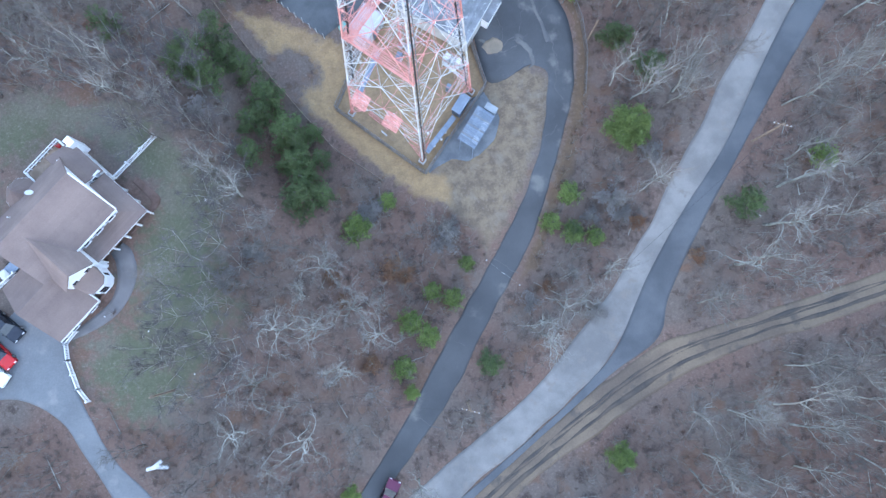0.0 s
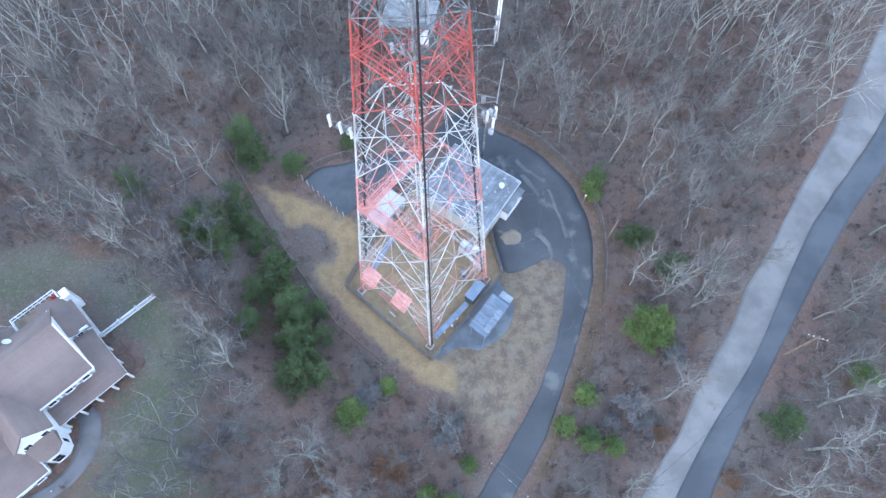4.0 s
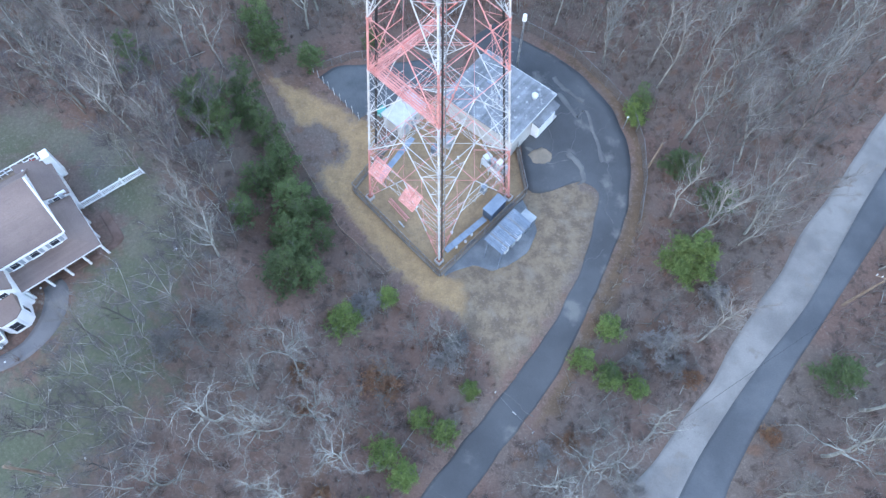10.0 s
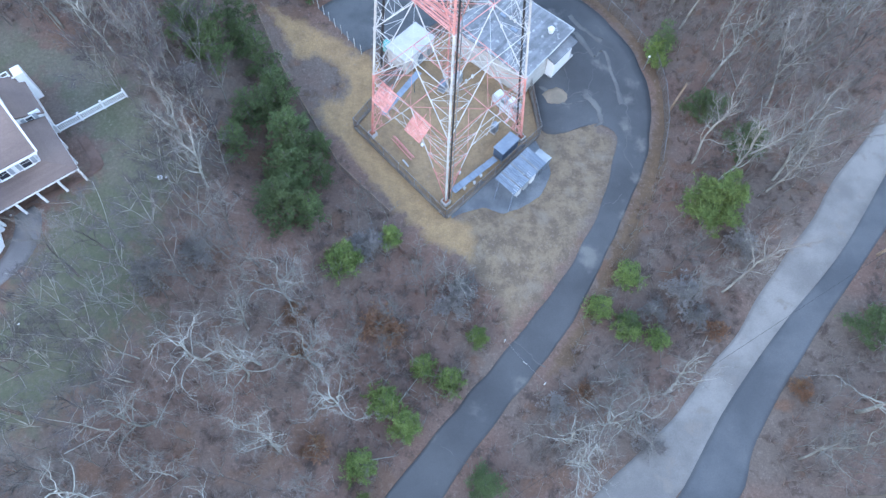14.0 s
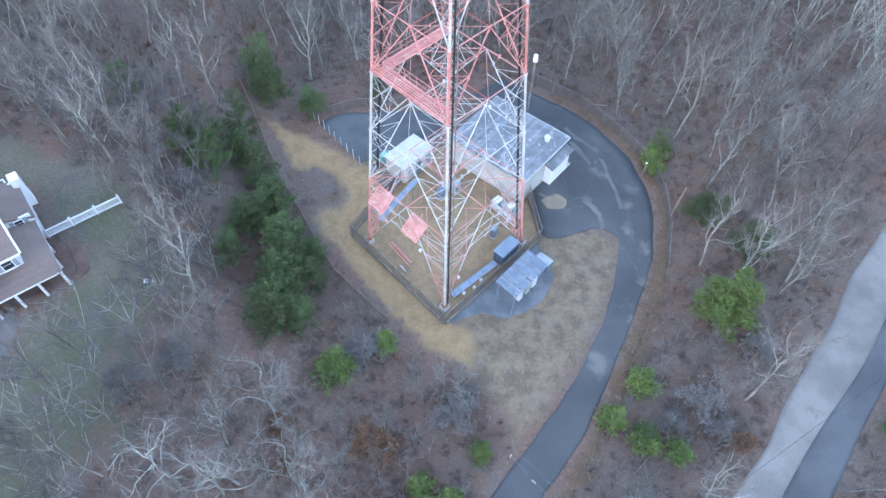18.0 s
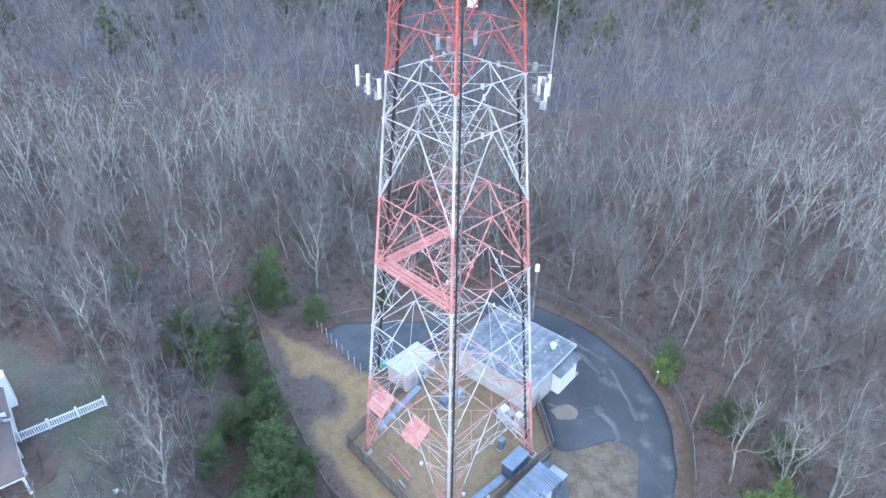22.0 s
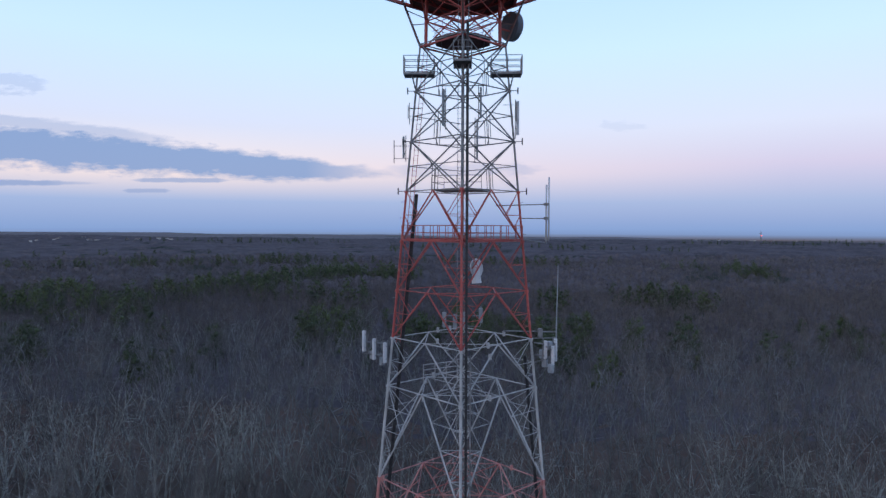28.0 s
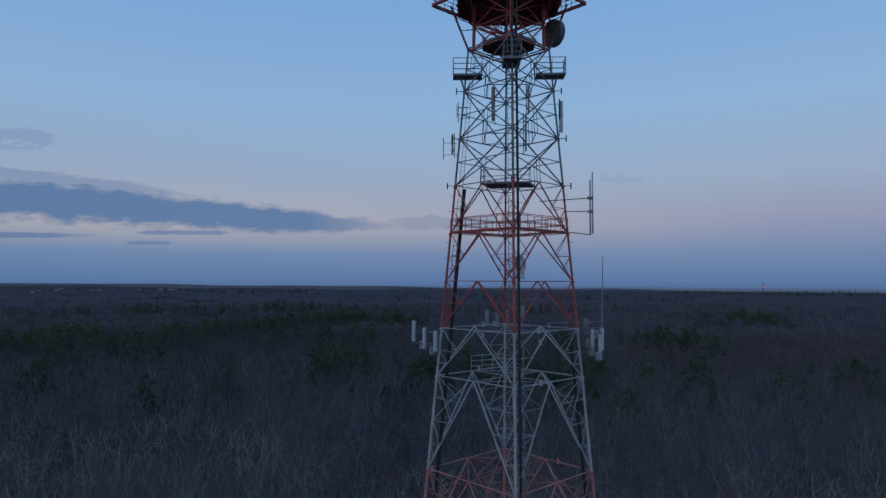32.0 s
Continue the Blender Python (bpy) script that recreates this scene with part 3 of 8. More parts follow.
DRIVE_L = [(-21.43, -60.25), (-16.8, -54.57), (-10.68, -48.05), (-4.7, -40.73), (0.27, -34.4), (6.81, -26.76), (12.75, -19.27), (16.71, -12.91), (19.55, -6.5), (21.03, -0.93), (21.18, 1.51), (18.33, 2.74), (14.68, 0.97), (12.17, 1.2), (11.52, 5.08), (11.11, 9.76), (10.18, 15.5), (7.76, 21.65), (3.8, 26.84)]
DRIVE_R = [(-18.09, -60.82), (-13.71, -55.56), (-6.56, -48.98), (0.14, -41.67), (4.93, -35.21), (10.8, -28.13), (15.36, -21.45), (20.03, -12.55), (23.19, -5.92), (25.26, -0.9), (26.27, 4.22), (26.15, 10.1), (24.97, 14.28), (23.38, 17.41), (20.81, 20.91), (16.64, 24.47), (13.56, 26.4), (11, 28.31), (8.44, 30.43)]
drive = ribbon("road_access", DRIVE_L, DRIVE_R, 150, 12, 0.05, ASPHALT, "cracked dark asphalt access road curving to the tower yard", "road", 0.17)
CRACKM = surface("dusty_crack_filler", (0.11, 0.11, 0.108), (0.085, 0.086, 0.088), 0.6, 0.95, 0.2, 0, 20, 0.3)
rc = np.random.default_rng(15)
for cx, cy, ang, ln in ((18.87, 11.1, 1.2, 9), (16.99, 6.27, 0.3, 7), (22.22, 6.53, 1.9, 8), (15.1, 9.15, 1.5, 6), (20.17, 16.73, 2.3, 7), (22.94, 1.05, 1.6, 9), (17.96, 13.97, 0.2, 5), (15.98, 19, 2.4, 6), (20.33, -8.44, 0.45, 3.6), (9.42, -27.11, -0.7, 4.5), (1.31, -37.88, -0.7, 4.0), (-5.87, -47.97, -0.7, 4.0), (23.41, 12.53, 0.8, 6)):
    p, a, line = np.array((cx - math.cos(ang) * ln / 2, cy - math.sin(ang) * ln / 2)), ang, []
    for _ in range(12):
        line.append(tuple(p))
        a = ang + rc.normal(0, 0.35)
        p = p + np.array((math.cos(a), math.sin(a))) * ln / 11
    wd = rc.uniform(0.05, 0.13)
    ribbon("road_crack", line, [(x - math.sin(ang) * wd, y + math.cos(ang) * wd) for x, y in line], 26, 1, 0.056, CRACKM, "pale dusty crack in the asphalt", "crack", 0.02, abs(int(cx * 7)) + 1)
DUSTM = surface("pale_washed_dust", (0.140, 0.136, 0.130), (0.10, 0.099, 0.099), 0.5, 0.95, 0.2, 0, 16, 0.35)
for n_, (line, wd, lift) in enumerate((([(16.9, 17.2), (18.2, 15.1), (19.4, 13.1), (20.6, 14.6), (21.3, 12.0), (21.9, 9.2), (22.4, 5.9)], 0.5, 0.060), ([(17.5, 6.9), (18.9, 5.0), (19.3, 3.1), (18.7, 2.1)], 0.8, 0.064), ([(11.8, 8.0), (13.0, 6.8), (15.1, 5.4), (17.7, 6.2)], 0.35, 0.068), ([(16.2, 20.0), (17.9, 17.9), (20.5, 16.0)], 0.6, 0.072))):
    ribbon("road_dust", line, [(x + wd, y + wd * 0.6) for x, y in line], 30, 3, lift, DUSTM, "pale washed-out dust streak on the yard asphalt", "dust streak", 0.22, 41 + n_)
SANDPATCH = surface("washed_yard_sand", (0.26, 0.20, 0.145), (0.19, 0.155, 0.12), 0.6, 0.95, 0.3, 0, 16, 0.3)
ribbon("road_sand_patch", [(12.3, 6.8), (13.3, 7.7), (15.0, 7.7), (15.5, 6.4)], [(12.5, 6.3), (13.0, 5.5), (14.4, 5.4), (15.5, 6.2)], 24, 6, 0.076, SANDPATCH, "tan sand washed over the asphalt beside the fence", "sand patch", 0.2, 47)
SANDY_L = [(-23.42, -64.28), (-10.92, -57.24), (5.81, -48.44), (17.58, -39.6), (26.91, -30.8), (34.29, -21.45), (42.35, -10.91), (54.41, 3.7), (69.2, 21.25), (91.06, 48.81)]
SANDY_R = [(-15.82, -65.99), (-3.75, -59.06), (8.5, -52.24), (19.29, -45.45), (24.18, -41.02), (30.22, -32.58), (37, -23.89), (45.67, -14.23), (59.16, 3.06), (77.11, 21.26), (95.51, 46.51)]
ribbon("road_gravel", SANDY_L, SANDY_R, 130, 8, 0.05, SANDROAD, "pale dusty gravel shoulder beside the lane", "road", 0.22, 2)
ASPH_L = [(-15.82, -66.19), (-3.75, -59.25), (8.49, -52.44), (19.28, -45.64), (23.97, -41.31), (29.83, -32.76), (36.73, -24.08), (45.38, -14.42), (58.82, 2.84), (77.09, 21.03), (95.47, 46.43)]
ASPH_R = [(-14.99, -67.16), (-2.99, -60.17), (9.28, -52.96), (21.63, -45.93), (29.73, -41.65), (32.44, -35.85), (39.76, -25.3), (48.51, -14.72), (64.38, 3.1), (81.13, 19.75), (99.11, 45.19)]
ribbon("road_lane", ASPH_L, ASPH_R, 130, 8, 0.065, NEWASPHALT, "narrow blue-grey asphalt lane joining a dirt road", "road", 0.05, 3)
RUTM = surface("dark_rut_mud", (0.052, 0.045, 0.042), (0.095, 0.074, 0.06), 0.3, 0.9, 0.4, 0, 20, 0.35)
DIRT_N = [(-13.02, -68.2), (-2.2, -59.63), (14.05, -50.2), (29.63, -42.86), (40.13, -41.25), (50.71, -39.75), (63.77, -38.08), (90.97, -34.47)]
DIRT_S = [(-8.36, -71.65), (3.94, -60.58), (17.57, -53.98), (31.4, -48.01), (42.05, -44.83), (52.24, -43.82), (62.58, -42.42), (90.08, -39.5)]
ribbon("road_dirt", DIRT_N, DIRT_S, 120, 10, 0.035, DIRT, "rutted brown dirt road with dark wheel tracks", "road", 0.2, 4)
for off, wd, sd, lift in ((0.27, 0.07, 31, 0.05), (0.38, 0.04, 35, 0.056), (0.62, 0.11, 33, 0.062)):
    a_, b_ = np.array(DIRT_N), np.array(DIRT_S)
    ribbon("road_rut", (a_ + (b_ - a_) * off).tolist(), (a_ + (b_ - a_) * (off + wd)).tolist(), 120, 2, lift, RUTM, "dark damp wheel rut in the dirt road", "wheel rut", 0.22, sd)
HD_W = [(-42.74, -63.54), (-45.13, -55.51), (-47.8, -48.48), (-50.98, -41.87), (-53.32, -37.11), (-58.26, -33.35), (-65.16, -32.55), (-71.4, -31.7)]
HD_E = [(-37.4, -63.63), (-39.51, -55.58), (-42.54, -49.58), (-47.38, -42.89), (-49.75, -36.84), (-51.54, -30.32), (-51.41, -26.27), (-55.11, -19.7)]
ribbon("road_house_drive", HD_W, HD_E, 70, 12, 0.05, PALEDRIVE, "smooth pale grey asphalt house driveway and parking court", "driveway", 0.06, 5)
ribbon("pavement_walk", [(-51.06, -26.91), (-47.09, -25.83), (-43.96, -24.18), (-41.86, -21.79), (-40.84, -19.01), (-41.17, -16.18), (-42.36, -14.85)],
       [(-50.46, -25.81), (-47.3, -24.15), (-44.9, -22.49), (-43.88, -20.64), (-43.5, -18.77), (-43.56, -17.28), (-44, -16.15)], 40, 4, 0.05, PAVER, "grey paver garden walk curving to the porch", "path", 0.03, 6)
ribbon("pavement_mulch_bed", [(-50.14, -25.28), (-47.17, -22.93), (-45.27, -21.55)], [(-49.8, -24.63), (-46.82, -22.28), (-45.28, -20.44)], 20, 3, 0.06, MULCHSHADE, "dark mulch planting bed along the garage wall", "garden bed", 0.05, 7)
ribbon("pavement_porch_bed", [(-42.92, -15.5), (-39.44, -13.01), (-36.42, -10.26), (-37.3, -8.38), (-39.11, -6.31)], [(-43.47, -14.83), (-39.99, -12.44), (-37.74, -10.42), (-38.44, -8.73), (-39.87, -6.86)], 30, 4, 0.05, MULCHSHADE, "brown mulch bed round the porch", "garden bed", 0.06, 8)
ribbon("pavement_gravel_pad", [(-17.34, 18.78), (-15.11, 20.55), (-11.55, 21.24), (-5.59, 22.55), (-0.38, 23.83)], [(-11.36, 12.43), (-9.42, 13.5), (-6.78, 14.67), (-3.66, 16.68), (-0.53, 18.74)], 40, 14, 0.05, GRAVELD, "dark blue-grey gravel pad behind the tower", "gravel pad", 0.08, 9)
ribbon("pavement_canopy_pad", [(0.86, -11.17), (4.3, -9.58), (6.68, -10.41), (9.31, -9.42), (11.56, -7.47), (12.72, -5.1), (12.47, -3.11)], [(0.57, -10.86), (3.53, -7.37), (5.38, -5.41), (6.83, -3.83), (8.27, -2.36), (9.71, -0.89), (10.93, -0.18)], 40, 10, 0.05, GRAVELG, "blue-grey gravel round the equipment canopy", "gravel pad", 0.3, 10)

# ---- building blocks ----
class Geo:
    """Gathers vertices and faces of one part."""

    def __init__(self):
        self.v, self.f = [], []

    def add(self, verts, faces):
        k = len(self.v)
        self.v += [tuple(p) for p in verts]
        self.f += [tuple(i + k for i in f) for f in faces]
        return self

    def beam(self, p, q, r, n=4, r2=None, turn=0.785):
        """A bar of n sides from p to q."""
        p, q = Vector(p), Vector(q)
        d = q - p
        if d.length < 1e-6:
            return self
        side = d.cross(Vector((0, 0, 1)) if abs(d.normalized().z) < 0.95 else Vector((1, 0, 0))).normalized()
        up = side.cross(d).normalized()
        vs = []
        for c, rr in ((p, r), (q, r if r2 is None else r2)):
            for k in range(n):
                a = turn + 2 * math.pi * k / n
                vs.append(c + (side * math.cos(a) + up * math.sin(a)) * rr)
        fs = [(k, (k + 1) % n, n + (k + 1) % n, n + k) for k in range(n)]
        fs += [tuple(range(n - 1, -1, -1)), tuple(range(n, 2 * n))]
        return self.add(vs, fs)

    def pipe(self, pts, r, n=5):
        for a, b in zip(pts, pts[1:]):
            self.beam(a, b, r, n)
        return self

    def box(self, c, size, turn=0.0, tilt=0.0, bevel=0.0):
        """A box centred at c, turned about z and tilted about its own x, with chamfered edges."""
        m = Matrix.Translation(c) @ Matrix.Rotation(turn, 4, "Z") @ Matrix.Rotation(tilt, 4, "X")
        sx, sy, sz = (s / 2 for s in size)
        if bevel <= 0:
            vs = [m @ Vector((x * sx, y * sy, z * sz)) for z in (-1, 1) for x, y in ((-1, -1), (1, -1), (1, 1), (-1, 1))]
            return self.add(vs, [(3, 2, 1, 0), (4, 5, 6, 7), (0, 1, 5, 4), (1, 2, 6, 5), (2, 3, 7, 6), (3, 0, 4, 7)])
        b = min(bevel, 0.45 * min(size))
        ring = lambda ix, iy, z: [m @ Vector((x, y, z)) for x, y in ((-ix + b, -iy), (ix - b, -iy), (ix, -iy + b), (ix, iy - b), (ix - b, iy), (-ix + b, iy), (-ix, iy - b), (-ix, -iy + b))]
        vs = ring(sx - b, sy - b, -sz) + ring(sx, sy, -sz + b) + ring(sx, sy, sz - b) + ring(sx - b, sy - b, sz)
        fs = [tuple(range(7, -1, -1)), tuple(range(24, 32))]
        for lvl in range(3):
            fs += [(lvl * 8 + k, lvl * 8 + (k + 1) % 8, lvl * 8 + 8 + (k + 1) % 8, lvl * 8 + 8 + k) for k in range(8)]
        return self.add(vs, fs)

    def slab(self, poly, lo, hi):
        """An upright prism over a flat outline; lo and hi are heights or lists of heights."""
        n = len(poly)
        lo = [lo] * n if isinstance(lo, (int, float)) else lo
        hi = [hi] * n if isinstance(hi, (int, float)) else hi
        vs = [(x, y, z) for (x, y), z in zip(poly, lo)] + [(x, y, z) for (x, y), z in zip(poly, hi)]
        fs = [tuple(range(n - 1, -1, -1)), tuple(range(n, 2 * n))] + [(k, (k + 1) % n, n + (k + 1) % n, n + k) for k in range(n)]
        return self.add(vs, fs)

    def sheet(self, corners, thick):
        """A flat plate through 3D corners, thick downwards along its normal."""
        c = [Vector(p) for p in corners]
        nrm = (c[1] - c[0]).cross(c[2] - c[0]).normalized()
        if nrm.z < 0:
            nrm = -nrm
        n = len(c)
        vs = c + [p - nrm * thick for p in c]
        return self.add(vs, [tuple(range(n)), tuple(range(2 * n - 1, n - 1, -1))] + [(k, n + k, n + (k + 1) % n, (k + 1) % n) for k in range(n)])

    def dome(self, c, r, h, axis=(0, 0, 1), n=16, rings=5, back=0.08):
        """A shallow dish of radius r and depth h, open along axis, with a thick rim."""
        ax = Vector(axis).normalized()
        s = ax.cross(Vector((0, 0, 1)) if abs(ax.z) < 0.9 else Vector((1, 0, 0))).normalized()
        u = s.cross(ax)
        c = Vector(c)
        vs = [c]
        for k in range(1, rings + 1):
            q = k / rings
            for i in range(n):
                a = 2 * math.pi * i / n
                vs.append(c + (s * math.cos(a) + u * math.sin(a)) * r * q + ax * h * q * q)
        vs += [p - ax * back for p in vs]
        m = 1 + rings * n
        fs = []
        for i in range(n):
            j = (i + 1) % n
            fs += [(0, 1 + i, 1 + j), (m, m + 1 + j, m + 1 + i)]
            for k in range(rings - 1):
                a, b = 1 + k * n, 1 + (k + 1) * n
                fs += [(a + i, b + i, b + j, a + j), (m + a + i, m + a + j, m + b + j, m + b + i)]
            e = 1 + (rings - 1) * n
            fs.append((e + i, m + e + i, m + e + j, e + j))
        return self.add(vs, fs)

    def data(self, name, material, origin=(0, 0, 0), smooth=False):
        me = bpy.data.meshes.new(name)
        ox, oy, oz = origin
        me.from_pydata([(x - ox, y - oy, z - oz) for x, y, z in self.v], [], self.f)
        if smooth:
            me.polygons.foreach_set("use_smooth", np.ones(len(me.polygons), bool))
        me.materials.append(material)
        return me


def thing(name, at, label, category, group="", turn=0.0):
    ob = new(name)
    ob.empty_display_size = 0.3
    ob.matrix_basis = pose(*at, 0, 0, turn)
    return tagged(ob, label, category, group)


def part(name, geo, material, parent, label="", origin=None, smooth=False):
    """One mesh under a thing or a part; geo is in world places unless origin is given."""
    if origin is None:
        origin = [0, 0, 0]
        p = parent
        while p:
            origin = [a + b for a, b in zip(origin, p.location)]
            p = p.parent
    ob = new(name, geo.data(name, material, origin, smooth))
    ob.parent = parent
    return tagged(ob, label)


def single(name, geo, material, label, category, group="", kind="", smooth=False):
    """A thing that is one mesh, its origin at its own foot."""
    v = np.array(geo.v)
    at = (float(v[:, 0].mean()), float(v[:, 1].mean()), float(v[:, 2].min()))
    ob = new(name, geo.data(name, material, at, smooth))
    ob.location = at
    return tagged(ob, label, category, group, kind)

# ---- the lattice tower ----
def half(z):
    return 9.2 - 0.0935 * (z - 0.6)


def corner(k, z, w=None):
    w = half(z) if w is None else w
    return Vector(((0, -w, z), (w, 0, z), (0, w, z), (-w, 0, z))[k])


def paint(z):
    for top, m in ((11.6, PINK), (25.6, WHITE), (32.8, PINK), (43.5, WHITE), (54.3, RED), (65.2, GALV)):
        if z < top:
            return m
    return RED


tower = thing("lattice_tower", (0, 0, 0), "tall square red and white steel lattice communications tower", "tower")
LEVELS = [0.6, 11.7, 18.75, 25.75, 32.7, 39.75, 43.4, 47.0, 50.7, 54.4]
XLEVELS = [54.4, 58.1, 61.85, 65.3]
for k in range(4):
    x, y, _ = corner(k, 0.6)
    g = Geo().box((x, y, 0.12), (0.95, 0.95, 0.9), math.pi / 4, 0, 0.06)
    part("footing", g, CONC, tower, "square concrete leg footing")
    g = Geo().box((x, y, 0.6), (0.62, 0.62, 0.08), math.pi / 4)
    for a in range(4):
        g.beam((x + 0.22 * math.cos(a * 1.571), y + 0.22 * math.sin(a * 1.571), 0.6), (x + 0.22 * math.cos(a * 1.571), y + 0.22 * math.sin(a * 1.571), 0.78), 0.03, 6)
    part("base_plate", g, RUST, tower)
    for lo, hi in zip(LEVELS + XLEVELS[1:], (LEVELS + XLEVELS[1:])[1:]):
        r = 0.140 - 0.0011 * lo
        g = Geo().beam(corner(k, lo), corner(k, hi), r, 10)
        g.beam(corner(k, hi) - Vector((0, 0, 0.14)), corner(k, hi) + Vector((0, 0, 0.02)), r + 0.07, 10)
        part("leg", g, WHITE if k == 0 and lo < 10 else paint((lo + hi) / 2), tower, smooth=False)

for i, (lo, hi) in enumerate(zip(LEVELS, LEVELS[1:])):
    tall = hi - lo
    main, sub = (0.060, 0.029) if tall > 5 else (0.056, 0.027)
    zm, zq = lo + tall * 0.52, lo + tall * 0.26
    for k in range(4):
        a0, b0, a1, b1 = corner(k, lo), corner((k + 1) % 4, lo), corner(k, hi), corner((k + 1) % 4, hi)
        top = (a1 + b1) / 2
        ring_mat = PINK if hi in (25.75, 32.7) else RED if hi in (47.0, 50.7) else (PINK if hi == 11.7 else (GALV if hi == 54.4 else WHITE))
        part("horizontal", Geo().beam(a1, b1, main * 0.78), ring_mat, tower)
        part("ring_strut", Geo().beam(top, (b1 + corner((k + 2) % 4, hi)) / 2, sub), ring_mat, tower)
        for foot, head in ((a0, a1), (b0, b1)):
            if tall > 10:
                # the bottom bay is white above and red near the feet
                cut = top.lerp(foot, 0.62)
                part("diagonal", Geo().beam(top, cut, main), WHITE, tower)
                part("diagonal", Geo().beam(cut, foot, main), PINK, tower)
            else:
                part("diagonal", Geo().beam(top, foot, main), paint((lo + hi) / 2), tower)
        for side, colour in ((0, paint(zm)), (1, paint(zq))):
            g = Geo()
            for foot, head in ((a0, a1), (b0, b1)):
                leg = lambda z: foot.lerp(head, (z - lo) / tall)
                dia = lambda z: foot.lerp(top, (z - lo) / tall)
                if side == 0:
                    part("brace", Geo().beam(dia(zm), leg(zm), sub), colour, tower)
                    part("brace", Geo().beam(dia(zm), leg(hi), sub), colour, tower)
                    if tall > 5:
                        g.beam(dia(lo + tall * 0.76), leg(lo + tall * 0.76), sub * 0.8)
                        g.beam(dia(lo + tall * 0.76), leg(hi), sub * 0.8)
                else:
                    g.beam(dia(zq), leg(zq), sub * 0.8)
                    g.beam(dia(zq), leg(zm), sub * 0.8)
                    if tall > 5:
                        g.beam(dia(lo + tall * 0.13), leg(lo + tall * 0.13), sub * 0.7)
                        g.beam(dia(lo + tall * 0.13), leg(zq), sub * 0.7)
            if g.v:
                tagged(part("fine_bracing", g, colour, tower), kind="stuff")
        # hip bracing ties neighbouring faces across each corner
        if tall > 5:
            prev = (corner((k + 3) % 4, hi) + a1) / 2
            g = Geo()
            for u in (0.52, 0.26):
                z = lo + tall * u
                g.beam(a0.lerp(top, u), a0.lerp(prev, u), sub * 0.9)
            g.beam(a0.lerp(top, 0.52), a0.lerp(prev, 0.26), sub * 0.7)
            tagged(part("hip_bracing", g, paint(zm), tower), kind="stuff")
    if tall > 5 and i > 0:
        g = Geo()
        m = [(corner(k, hi) + corner((k + 1) % 4, hi)) / 2 for k in range(4)]
        g.beam(m[0], m[2], sub).beam(m[1], m[3], sub)
        for k in range(4):
            g.beam(m[k], m[k] + Vector((0, 0, -0.5)), 0.05)
        part("plan_bracing", g, RED if hi in (25.75, 32.7) else WHITE, tower)

for lo, hi in zip(XLEVELS, XLEVELS[1:]):
    zm = (lo + hi) / 2
    for k in range(4):
        a0, b0, a1, b1 = corner(k, lo), corner((k + 1) % 4, lo), corner(k, hi), corner((k + 1) % 4, hi)
        part("horizontal", Geo().beam(a1, b1, 0.054), GALV, tower)
        part("ring_strut", Geo().beam((a1 + b1) / 2, (b1 + corner((k + 2) % 4, hi)) / 2, 0.042), GALV, tower)
        part("diagonal", Geo().beam(a0, b1, 0.056), GALV, tower)
        part("diagonal", Geo().beam(b0, a1, 0.056), GALV, tower)
        am, bm_ = (a0 + a1) / 2, (b0 + b1) / 2
        mid = (am + bm_) / 2
        g = Geo().beam(am, mid, 0.04).beam(bm_, mid, 0.04)
        for s in (-0.18, 0.18):
            d = (b0 - a0).normalized() * s
            g.beam(mid + d, (a0 + b0) / 2 + d, 0.035)
        tagged(part("fine_bracing", g, GALV, tower), kind="stuff")

# close lattice between the legs and the diagonals of the bottom bay
for k in range(4):
    a0, b0, a1, b1 = corner(k, 0.6), corner((k + 1) % 4, 0.6), corner(k, 11.7), corner((k + 1) % 4, 11.7)
    top = (a1 + b1) / 2
    for foot, head in ((a0, a1), (b0, b1)):
        for j in range(1, 9):
            u, v = j / 9, (j + 1) / 9
            colour = WHITE if u > 0.55 else PINK
            p, q, r = foot.lerp(head, u), foot.lerp(top, u), foot.lerp(head, v)
            if j % 2:
                part("lattice_bar", Geo().beam(p, q, 0.024), colour, tower)
            part("lattice_bar", Geo().beam(q if j % 2 else p, r if j % 2 else foot.lerp(top, v), 0.024), colour, tower)
    for u, w in ((0.62, 0.30), (0.80, 0.42)):
        part("face_strut", Geo().beam(a0.lerp(top, u), b0.lerp(top, u), 0.034), WHITE, tower)
        part("face_strut", Geo().beam(a0.lerp(top, u), top.lerp((a0 + b0) / 2, w), 0.028), WHITE, tower)
        part("face_strut", Geo().beam(b0.lerp(top, u), top.lerp((a0 + b0) / 2, w), 0.028), WHITE, tower)

